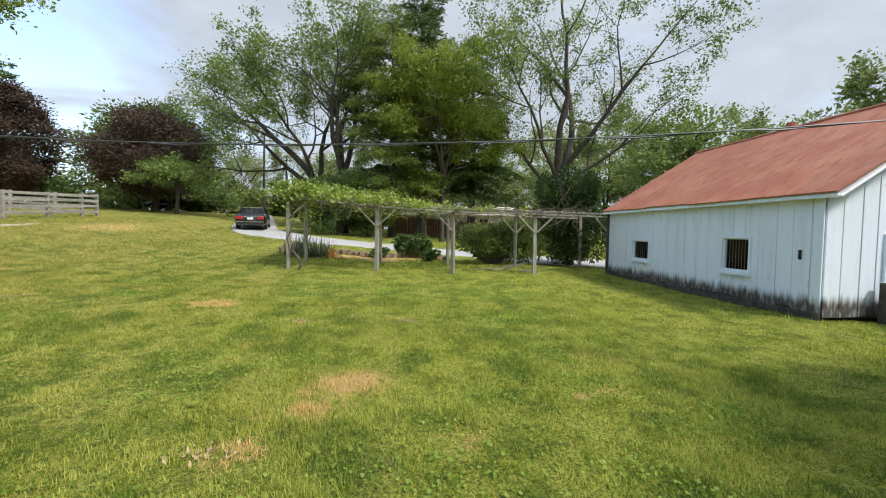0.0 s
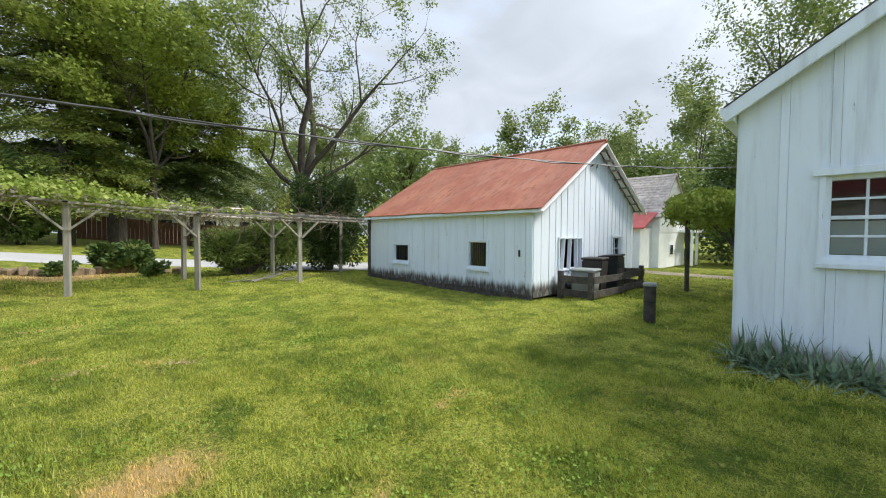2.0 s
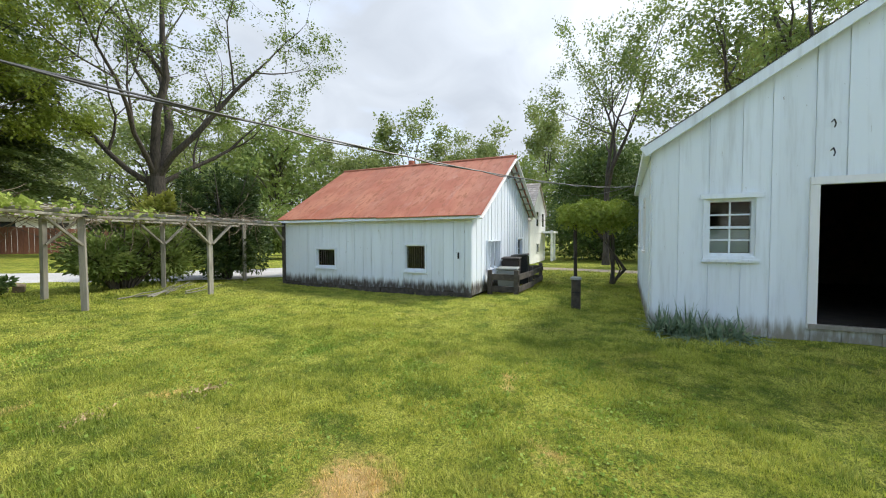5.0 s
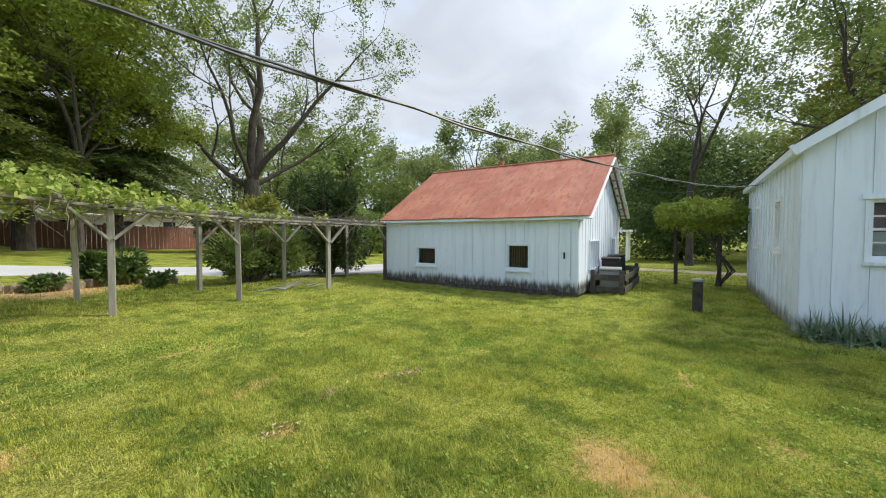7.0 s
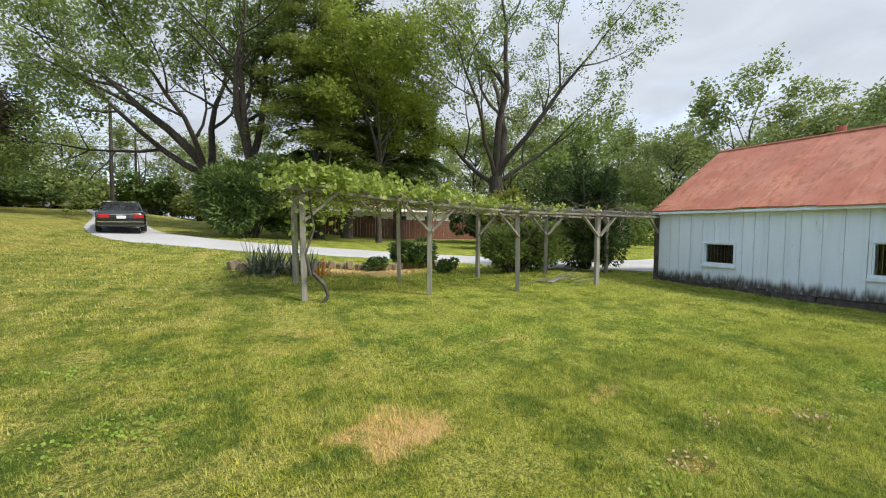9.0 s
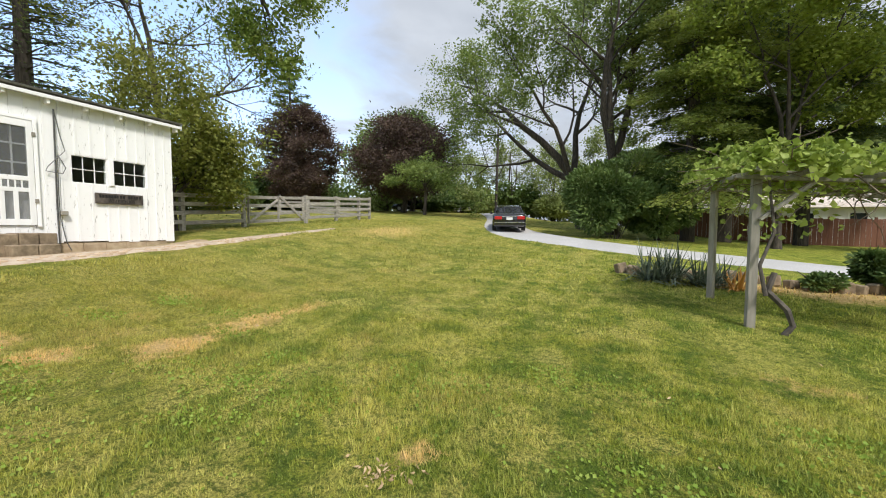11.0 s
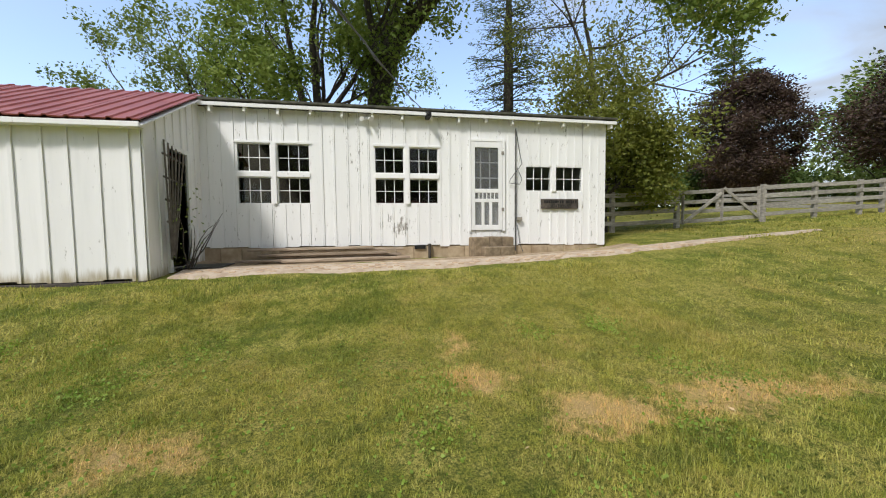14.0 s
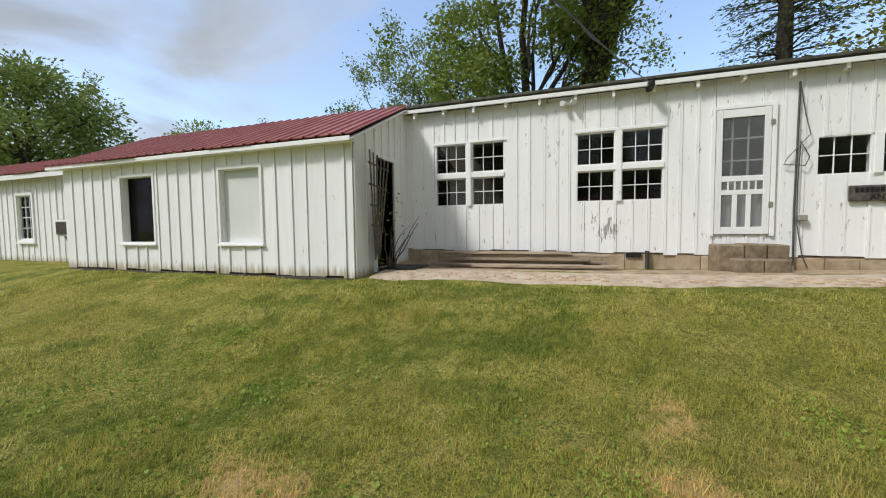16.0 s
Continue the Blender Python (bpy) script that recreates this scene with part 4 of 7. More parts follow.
def shop_wing():
    t = thing("shop_wing", "white board-and-batten wing with a red ribbed metal roof", "building", (SX, SY1, 1))
    east = Wall(SX, SY0, 0, 1, 1, 0)

    def u(y):
        return y - SY0
    o1, o2 = (u(-2.82), u(-1.83), 1.57, 2.97), (u(0.03), u(1.01), 1.57, 2.97)
    east.build(t, "wall_east", SY1 - SY0, lambda q: 1.00 + 0.0 * q, flat(3.36), [o1, o2], 0.34, M_WING, M_WING, 0.05, seed=41, seam=0.003)
    for k, o in enumerate((o1, o2)):
        fr = part("window", east.ring(bmesh.new(), o[0] - 0.055, o[1] + 0.055, o[2] - 0.03, o[3] + 0.055, 0.054, 0.024, 0.056), M_WING, t)
        part("sill", east.box(bmesh.new(), o[0] - 0.07, o[1] + 0.07, -0.02, 0.085, o[2] - 0.055, o[2] - 0.015), M_WING, fr)
        part("reveal", east.ring(bmesh.new(), o[0], o[1], o[2], o[3], 0.012, -0.10, 0.023), M_WING, fr)
        if k:
            part("blind", east.box(bmesh.new(), o[0] + 0.014, o[1] - 0.014, -0.075, -0.06, o[2] + 0.014, o[3] - 0.014, 0), M_BLIND, fr, "pale drawn blind behind the window")
        else:
            p = part("pane", east.box(bmesh.new(), o[0], o[1], -0.115, -0.11, o[2], o[3], 0), M_GLASS, fr)
            p.visible_shadow = False

    def rise(x):
        return 3.40 + (SX - x) * 0.475
    north = Wall(HX, SY1, 1, 0, 0, 1)
    d = (0.70, 1.44, 1.10, 3.12)
    north.build(t, "wall_north", SX - HX, flat(1.0), lambda q: rise(HX + q) - 0.02, [d], 0.30, M_WING, M_WING, 0.045, seed=42)
    fr = part("door_frame", north.box(north.box(north.box(bmesh.new(), d[0] - 0.12, d[0], -0.1, 0.065, 1.02, 3.2), d[1], d[1] + 0.10, -0.1, 0.065, 1.02, 3.2), d[0], d[1], -0.1, 0.06, 3.12, 3.2), M_TRIM, t)
    part("threshold", north.box(bmesh.new(), d[0], d[1], -0.1, 0.10, 1.03, 1.10), M_WEATHER, fr)
    part("wall_south", box(bmesh.new(), HX - 3, SX - 0.1, SY0, SY0 + 0.1, 0.9, 3.4), M_WING, t)
    part("floor", box(bmesh.new(), HX - 2.9, SX - 0.1, SY0 + 0.1, SY1 - 0.1, 0.95, 1.08), M_INSIDE, t)
    part("wall_back", box(bmesh.new(), HX - 3, HX - 2.9, SY0, SY1, 0.9, 4.6), M_INSIDE, t)
    ex = SX + 0.24
    y0, y1 = SY0 - 0.28, SY1 + 0.10
    roof_sheets(t, (ex, y1, rise(ex) + 0.06), (ex, y0, rise(ex) + 0.06), (HX - 0.05, y0, rise(HX - 0.05) + 0.05), (HX - 0.05, y1, rise(HX - 0.05) + 0.05), 8, M_RED, rib=0.022, ribs=4)
    roof_sheets(t, (HX - 3.2, y1, rise(HX) - 0.9), (HX - 3.2, y0, rise(HX) - 0.9), (HX - 0.05, y0, rise(HX - 0.05) + 0.05), (HX - 0.05, y1, rise(HX - 0.05) + 0.05), 8, M_RED, rib=0.022, ribs=4)
    part("fascia", box(bmesh.new(), ex - 0.05, ex - 0.02, y0 + 0.01, y1 - 0.01, rise(ex) - 0.045, rise(ex) + 0.03, 0.004), M_WING, t)
    part("soffit", box(bmesh.new(), SX + 0.03, ex - 0.05, y0 + 0.01, y1 - 0.01, rise(ex) - 0.04, rise(ex) - 0.02, 0), M_WING, t)
    timber("rake_board", (ex - 0.04, y1 - 0.02, rise(ex) - 0.02), (HX - 0.0, y1 - 0.02, rise(HX) - 0.02), 0.03, 0.11, M_WING, t, up=(0, 1, 0))
    part("sill_beam", box(bmesh.new(), SX - 0.1, SX + 0.05, SY0, SY1 - 0.02, 0.88, 0.975, 0.01), M_DARKWOOD, t)


shop_wing()


def far_shed():
    x, y0, y1 = -14.60, -13.0, SY0 - 0.02
    t = thing("back_shed", "low white boarded shed with a red metal roof", "shed", (x, y1, 0.9))
    east = Wall(x, y0, 0, 1, 1, 0)
    w = (y1 - 3.55 - y0, y1 - 2.85 - y0, 1.62, 2.85)
    w2 = (y1 - 0.65 - y0, y1 - 0.25 - y0, 1.9, 2.9)
    east.build(t, "wall_east", y1 - y0, flat(0.98), flat(3.35), [w, w2], 0.27, M_WING, M_WING, 0.05, seed=51)
    east.window(t, *w, 3, 4, 0.07, True, True)
    east.window(t, *w2, 1, 3, 0.06, True, True)
    part("wall_back", box(bmesh.new(), x - 3.2, x - 3.1, y0, y1, 0.9, 3.4), M_INSIDE, t)
    part("wall_south", box(bmesh.new(), x - 3.1, x - 0.1, y0, y0 + 0.1, 0.9, 3.4), M_WING, t)
    part("floor", box(bmesh.new(), x - 3.1, x - 0.1, y0 + 0.1, y1, 1.0, 1.08), M_INSIDE, t)
    roof_sheets(t, (x + 0.3, y1, 3.42), (x + 0.3, y0 - 0.2, 3.42), (x - 1.6, y0 - 0.2, 4.2), (x - 1.6, y1, 4.2), 8, M_RED, rib=0.022, ribs=4)
    roof_sheets(t, (x - 3.5, y1, 3.42), (x - 3.5, y0 - 0.2, 3.42), (x - 1.6, y0 - 0.2, 4.2), (x - 1.6, y1, 4.2), 8, M_RED, rib=0.022, ribs=4)
    part("fascia", box(bmesh.new(), x + 0.24, x + 0.27, y0 - 0.2, y1, 3.26, 3.39, 0.004), M_WING, t)
    for k in range(6):
        y = y0 + 0.4 + k * 1.5
        part("pier", box(bmesh.new(), x - 0.25, x - 0.02, y, y + 0.25, 0.7, 0.98, 0.01), M_CONCRETE, t)


far_shed()

# ---- grape arbor on posts ----
FRONT = [(-3.52, 11.69), (-0.98, 11.69), (1.33, 11.69), (3.92, 11.69)]
BACK = [(-3.50, 13.75), (-0.95, 13.75), (1.43, 13.75), (3.92, 13.75), (6.30, 13.50)]


BRACED = {-3.52: (1,), -0.98: (-1, 1), 1.33: (-1,), 3.92: (-1, 1), 1.43: (1,)}   # which sides of each post carry a brace


def top_z(x):
    return 2.38 - 0.10 * (x + 3.5) + 0.006 * (x + 3.5) ** 2 if x < 1.5 else 2.05 - 0.02 * (x - 1.5) + 0.0


def arbor():
    t = thing("grape_arbor", "weathered timber grape arbor with braces and old vines", "arbor", (-3.5, 11.7, gz(-3.5, 11.7)))
    rng = random.Random(61)
    for row, (pts, w) in enumerate(((FRONT, 0.105), (BACK, 0.10))):
        for x, y in pts:
            lean = Vector((rng.uniform(-0.03, 0.03), rng.uniform(-0.02, 0.02), 0))
            zt = top_z(x)
            p = timber("post", (x, y, gz(x, y) - 0.2), Vector((x, y, zt)) + lean, w, w, M_WEATHER, t)
            for sgn in (-1, 1):
                if sgn not in BRACED.get(x, ()):
                    continue
                timber("brace", (x + sgn * 0.03, y - 0.06, zt - 0.62), (x + sgn * 0.62, y - 0.06, top_z(x + sgn * 0.6) - 0.05), 0.045, 0.085, M_WEATHER, p, up=(0, 1, 0))
    line = [-3.75, -0.98, 1.33, 3.92, 6.20]
    for y, off in ((11.61, 0.0), (13.66, 0.02)):
        for a, b in zip(line, line[1:]):
            timber("rail", (a - 0.05, y, top_z(a) - 0.05 + off), (b + 0.05, y, top_z(b) - 0.05 + off), 0.05, 0.09, M_WEATHER, t, up=(0, 1, 0))
    x = -3.6
    while x < 6.3:
        timber("crosspiece", (x, 11.35, top_z(x) + 0.03), (x + rng.uniform(-0.1, 0.1), 14.0, top_z(x) + 0.05 + rng.uniform(-0.02, 0.03)), 0.045, 0.06, M_WEATHER, t)
        x += rng.uniform(0.45, 0.75)
    for k in range(4):
        y = 12.0 + k * 0.45
        timber("lath", (-3.6, y, top_z(-3.6) + 0.08), (1.5, y + 0.05, top_z(1.5) + 0.08), 0.03, 0.03, M_WEATHER, t)
        timber("lath", (1.5, y + 0.05, top_z(1.5) + 0.08), (6.2, y, top_z(6.2) + 0.08), 0.03, 0.03, M_WEATHER, t)
    timber("brace", (6.24, 11.60, 1.45), (5.80, 11.60, 1.95), 0.045, 0.08, M_WEATHER, t, up=(0, 1, 0))


arbor()


def quads(name, centers, size, material, parent, seed, aspect=0.6, droop=0.0, jitter=0.5, dirs=None, loose=0.5):
    """A crown of leaves: one small pointed leaf at each centre, in random directions."""
    rng = np.random.RandomState(seed)
    n = len(centers)
    a = rng.normal(size=(n, 3))
    if dirs is not None:
        a = dirs + a * loose
    a[:, 2] = a[:, 2] * 0.7 - droop
    a /= np.linalg.norm(a, axis=1)[:, None] + 1e-9
    b = np.cross(a, rng.normal(size=(n, 3)))
    b /= np.linalg.norm(b, axis=1)[:, None] + 1e-9
    s = size * (1 + jitter * rng.uniform(-1, 1, n))[:, None]
    a, b = a * s, b * s * aspect
    v = np.stack([centers - a * 0.5, centers + b * 0.5 - a * 0.05, centers + a * 0.6, centers - b * 0.5 - a * 0.05], 1).reshape(-1, 3)
    me = bpy.data.meshes.new(name)
    me.vertices.add(4 * n)
    me.vertices.foreach_set("co", v.ravel().astype(np.float32))
    me.loops.add(4 * n)
    me.loops.foreach_set("vertex_index", np.arange(4 * n, dtype=np.int32))
    me.polygons.add(n)
    me.polygons.foreach_set("loop_start", np.arange(0, 4 * n, 4, dtype=np.int32))
    me.update(calc_edges=True)
    me.materials.append(material)
    ob = new(name, me)
    ob.parent = parent
    return ob


def grow(rng, bm, tips, start, d, length, r, depth, bend=0.25, up=0.12, split=4, spread=0.75, segs=5):
    """One limb and, from it, its branches."""
    pts, radii, p = [Vector(start)], [r], Vector(start)
    d = Vector(d).normalized()
    ways = [d.copy()]
    for k in range(segs):
        d = (d + Vector((rng.uniform(-bend, bend), rng.uniform(-bend, bend), rng.uniform(-bend, bend) * 0.6 + up))).normalized()
        p = p + d * length / segs
        pts.append(p.copy())
        ways.append(d.copy())
        radii.append(r * (1 - 0.62 * (k + 1) / segs))
    tube(bm, pts, radii, 8 if r > 0.12 else (5 if r > 0.04 else 3), False)
    if depth <= 1:
        tips.extend(q for q in pts[1:])
    if depth == 0:
        return
    for k in range(split):
        s = 0.30 + 0.70 * (k + rng.uniform(0.2, 1.0)) / split
        i = min(segs, max(1, round(s * segs)))
        w = ways[i]
        side = w.orthogonal().normalized()
        side.rotate(Matrix.Rotation(k * 2.4 + rng.uniform(-0.6, 0.6), 3, w))
        ang = spread * rng.uniform(0.75, 1.25)
        nd = w * math.cos(ang) + side * math.sin(ang)
        grow(rng, bm, tips, pts[i], nd, length * rng.uniform(0.48, 0.68) * (1.15 - 0.35 * s), max(radii[i] * 0.66, 0.008), depth - 1, bend, up, split, spread, max(3, segs - 1))
    grow(rng, bm, tips, pts[-1], ways[-1], length * 0.5, radii[-1] * 0.9, depth - 1, bend, up, max(2, split - 1), spread, max(3, segs - 1))


def broadleaf(name, label, x, y, height, trunk_r, crown_r, leaves, leaf, material, seed, forks=3, first=0.28, depth=3, lean=(0, 0), puff=0.35, spread=0.85, group="", up=0.06, split=4, stems=None, arches=(), fit=True, clump=0.6, bend=0.20):
    """A tree with a tapered trunk, limbs that branch again and again, and leaves round the twigs."""
    rng = random.Random(seed)
    t = thing(name, label, "tree", (x, y, gz(x, y)), group, local=True)
    bm, tips = bmesh.new(), []
    h0 = height * first
    pts, radii = [], []
    for k in range(6):
        s = k / 5
        pts.append(Vector((lean[0] * s * h0 + rng.uniform(-0.2, 0.2) * trunk_r, lean[1] * s * h0, -0.3 + s * (h0 + 0.3))))
        radii.append(trunk_r * (1.25 - 0.35 * s if k else 1.7))
    tube(bm, pts, radii, 10, False)
    top = pts[-1]
    if not stems:
        stems = []
        for k in range(forks):
            az = 2 * math.pi * (k + rng.uniform(-0.25, 0.25)) / forks
            tilt = (0.12 if k == 0 else rng.uniform(0.4, 0.8)) * min(1.5, crown_r / (0.4 * height))
            stems.append((math.cos(az) * tilt + lean[0], math.sin(az) * tilt + lean[1], 1, (height - h0) * (0.62 if k == 0 else 0.52), 0.75))
    for dx, dy, dz, length, fat in stems:
        grow(rng, bm, tips, top - Vector((0, 0, rng.uniform(0, 0.15) * h0)), (dx, dy, dz), length, trunk_r * fat, depth, bend, up, split, spread)
    for bow, r0, r1 in arches:
        # a great limb along a bow, with branches hanging and rising from it
        m = len(bow)
        wide = [r0 + (r1 - r0) * i / (m - 1) for i in range(m)]
        tube(bm, [Vector(q) for q in bow], wide, 10, False)
        for i in range(1, m):
            d = (Vector(bow[i]) - Vector(bow[i - 1])).normalized()
            for j in range(2):
                side = Vector((rng.uniform(-0.8, 0.8), rng.uniform(-0.5, 0.5), rng.uniform(-0.45, 0.9)))
                grow(rng, bm, tips, Vector(bow[i]), d * 0.6 + side, rng.uniform(2.6, 4.4) * (1 - 0.6 * i / m), wide[i] * 0.42, 3, 0.26, 0.0, 3, 0.85)
    for f in bm.faces:
        f.smooth = True
    part("trunk", bm, M_BARK, t)
    pos = np.array([tuple(q) for q in tips])
    nr = np.random.RandomState(seed)
    k = height / max(pos[:, 2].max(), 0.1) if fit else 1.0
    pos = pos[nr.uniform(size=len(pos)) < clump]
    c = pos[nr.randint(0, len(pos), leaves)] + nr.normal(size=(leaves, 3)) * puff / k * np.array([1, 1, 0.8])
    quads("crown", c, leaf / k, material, t, seed)
    t.scale = (k, k, k)
    return t


def conifer(name, label, x, y, height, radius, sprays, needle, seed, low=0.06, material=None, droop=0.25, dense=1.0, shape=0.8, tiers=1.3, boughs=6):
    """A conifer: tiers of boughs that reach out flat or hang, each carrying flat sprays with gaps between the tiers."""
    rng = random.Random(seed)
    nr = np.random.RandomState(seed)
    t = thing(name, label, "tree", (x, y, gz(x, y)), local=True)
    bm = bmesh.new()
    tube(bm, [(0, 0, -0.3), (0.1, 0, height * 0.5), (0.0, 0.1, height)], [height * 0.022, height * 0.014, 0.02], 8, False)
    limbs = []
    levels = int(height * tiers)
    for k in range(levels):
        s = low + (1 - low) * (k + rng.uniform(0, 0.6)) / levels
        r = radius * (1 - s) ** shape * rng.uniform(0.75, 1.05) + 0.3
        for j in range(rng.randint(boughs - 1, boughs + 1)):
            az = rng.uniform(0, 6.283)
            q = r * rng.uniform(0.55, 1.15)
            d = Vector((math.cos(az), math.sin(az), rng.uniform(-0.02, 0.22)))
            z0 = s * height + rng.uniform(-0.12, 0.12)
            pts = [Vector((0, 0, z0)) + d * (q * w) + Vector((0, 0, -droop * q * w * w)) for w in (0, 0.33, 0.66, 1.0)]
            tube(bm, pts, [0.05 * (1 - s) + 0.02, 0.035 * (1 - s) + 0.015, 0.02, 0.008], 3, False)
            limbs.append((d.x, d.y, d.z, z0, q))
    part("trunk", bm, M_BARK, t)
    L = np.array(limbs)
    L = L[nr.choice(len(L), sprays, p=L[:, 4] ** 1.5 / (L[:, 4] ** 1.5).sum())]
    w = nr.uniform(0.12, 1, sprays) ** 0.7
    q = L[:, 4]
    side = nr.normal(size=sprays) * 0.20 * q * (0.25 + 1.6 * w * (1.12 - w))
    c = np.stack([L[:, 0] * q * w - L[:, 1] * side, L[:, 1] * q * w + L[:, 0] * side, L[:, 3] + L[:, 2] * q * w - droop * q * w * w - 0.18 * np.abs(side)], -1)
    c += nr.normal(size=(sprays, 3)) * np.array([0.12, 0.12, 0.075]) * dense
    sg = np.sign(side)
    dirs = np.stack([L[:, 0] - 0.8 * L[:, 1] * sg, L[:, 1] + 0.8 * L[:, 0] * sg, np.zeros(sprays)], -1)
    quads("crown", c, needle, material or M_NEEDLE, t, seed, aspect=0.32, droop=0.2, dirs=dirs, loose=0.45)
    return t


def shrub(name, label, x, y, rx, ry, h, leaves, leaf, material, seed, hollow=0.55, category="shrub", stems=14, base=0.0):
    rng = random.Random(seed)
    nr = np.random.RandomState(seed)
    t = thing(name, label, category, (x, y, gz(x, y)), local=True)
    bm = bmesh.new()
    for k in range(stems):
        az, s = rng.uniform(0, 6.283), rng.uniform(0.3, 0.95)
        e = Vector((math.cos(az) * rx * s, math.sin(az) * ry * s, h * rng.uniform(0.55, 1.0)))
        tube(bm, [(e.x * 0.1, e.y * 0.1, -0.1), (e.x * 0.45, e.y * 0.45, e.z * 0.6), e], [0.03, 0.02, 0.006], 4, False)
    part("branch_tangle", bm, M_BARK, t)
    lumps = [(rng.uniform(-0.6, 0.6) * rx, rng.uniform(-0.6, 0.6) * ry, h * rng.uniform(0.3 + base, 0.78), rng.uniform(0.28, 0.5)) for _ in range(18)]
    d = nr.normal(size=(leaves, 3))
    d /= np.linalg.norm(d, axis=1)[:, None]
    li = nr.randint(0, len(lumps), leaves)
    L = np.array(lumps)[li]
    r = (hollow + (1 - hollow) * nr.uniform(size=leaves) ** 0.5) * L[:, 3]
    c = L[:, :3] + d * r[:, None] * np.array([rx, ry, h * 0.62])
    c[:, 2] = np.clip(c[:, 2], 0.03, None)
    quads("leaves", c, leaf, material, t, seed)
    return t



def round_tree(name, label, x, y, height, r, leaves, leaf, material, seed, low=0.22, lumps=26, group="", trunk_r=0.25, thin=0.72, flat_top=0.9, squash=0.72):
    """A full crown: limbs that carry many lumps of leaves, with gaps between them."""
    rng = random.Random(seed)
    nr = np.random.RandomState(seed)
    t = thing(name, label, "tree", (x, y, gz(x, y)), group, local=True)
    bm, ls = bmesh.new(), []
    tube(bm, [(0, 0, -0.3), (0.05 * r, 0, height * low), (0.0, 0.05 * r, height * 0.62)], [trunk_r * 1.4, trunk_r, trunk_r * 0.4], 8, False)
    for k in range(lumps):
        az, s = 2.4 * k + rng.uniform(-0.4, 0.4), (k + 0.5) / lumps
        zz = low + 0.06 + (0.93 - low) * s
        wide = math.sin(math.pi * min(1, max(0.08, (zz - low * 0.6) / (1.06 - low * 0.6))) ** flat_top)
        q = r * wide * rng.uniform(0.30, 1.02)
        c = Vector((math.cos(az) * q, math.sin(az) * q, height * zz))
        ls.append((c.x, c.y, c.z, r * rng.uniform(0.16, 0.40)))
        tube(bm, [(0, 0, max(height * low, c.z - q * 0.9)), (c.x * 0.5, c.y * 0.5, c.z - q * 0.25), c], [trunk_r * 0.38, trunk_r * 0.22, 0.02], 4, False)
    part("trunk", bm, M_BARK, t)
    d = nr.normal(size=(leaves, 3))
    d /= np.linalg.norm(d, axis=1)[:, None]
    L = np.array(ls)[nr.randint(0, lumps, leaves)]
    rad = (thin + (1.12 - thin) * nr.uniform(size=leaves)) * L[:, 3]
    c = L[:, :3] + d * rad[:, None] * np.array([1, 1, squash]) + nr.normal(size=(leaves, 3)) * 0.06 * r
    quads("crown", c, leaf, material, t, seed)
    return t


# ---- trees ----
broadleaf("walnut_tree", "tall walnut tree with spreading dark limbs and thin spring leaves", 12.0, 29.0, 24.5, 0.50, 9.0, 30000, 0.16, M_LEAF, 102, first=0.20, up=0.05, puff=0.26, clump=0.55, depth=4, split=3, bend=0.34,
          stems=[(-0.16, 0.10, 1, 10.5, 0.60), (0.17, -0.10, 1, 11.0, 0.66), (0.62, -0.36, 0.85, 9.0, 0.44), (0.85, -0.50, 0.60, 6.4, 0.36), (-0.80, 0.45, 0.80, 9.0, 0.38), (-0.30, -0.55, 0.8, 7.5, 0.34)], spread=0.85)
conifer("pine_tree", "very tall dark pine with layered boughs behind the arbor", 1.6, 33.0, 22.0, 5.6, 52000, 0.27, 103, 0.20, dense=1.2, shape=0.5, droop=0.12)
conifer("spruce_tree", "dark drooping spruce beside the pine", 6.5, 36.0, 19.0, 5.6, 46000, 0.26, 131, 0.21, dense=1.2, shape=0.6, droop=0.40)
conifer("hemlock_tree", "dense olive-green hemlock with layered drooping boughs", -0.8, 30.0, 17.0, 5.4, 70000, 0.17, 132, 0.13, material=M_OLIVE, dense=1.3, shape=0.45, droop=0.30, tiers=1.5)
broadleaf("maple_tree", "yellow-green spring maple among the conifers", 3.0, 29.5, 15.5, 0.17, 5, 34000, 0.17, M_SPRING, 136, 4, 0.30, depth=4, split=3, puff=0.35, clump=0.35, bend=0.25)
broadleaf("ash_tree", "tall airy broadleaf tree with fresh light leaves", -4.7, 31.0, 20.0, 0.34, 8, 24000, 0.17, M_LEAF, 104, 4, 0.25, depth=4, split=3, puff=0.28, clump=0.5, bend=0.26)
broadleaf("ash_tree", "tall leaning broadleaf tree with fresh light leaves", -6.2, 34.5, 19.0, 0.42, 8, 30000, 0.17, M_LEAF, 105, first=0.2, lean=(-0.25, 0), depth=4, split=3, puff=0.30, clump=0.5, bend=0.28, up=0.03,
          stems=[(-0.55, 0, 1, 9, 0.75), (-0.95, 0.2, 0.7, 8.5, 0.55), (0.1, 0.1, 1, 8.5, 0.6), (-0.3, -0.4, 0.9, 7, 0.5)])
round_tree("maple_tree", "round purple-leaved maple behind the fence", -32.4, 35.7, 9.8, 4.1, 46000, 0.17, M_PURPLE, 106, 0.06, 72, squash=0.32, thin=0.30)
round_tree("maple_tree", "broad purple-leaved maple with a spreading crown", -23.5, 40.0, 9.0, 5.4, 56000, 0.17, M_PURPLE, 107, 0.16, 84, squash=0.30, thin=0.30, flat_top=1.2)
round_tree("maple_tree", "green-leaved maple behind the purple ones", -25.0, 45.0, 10.6, 6.0, 26000, 0.24, M_DARKLEAF, 133, 0.15, 44, squash=0.55)
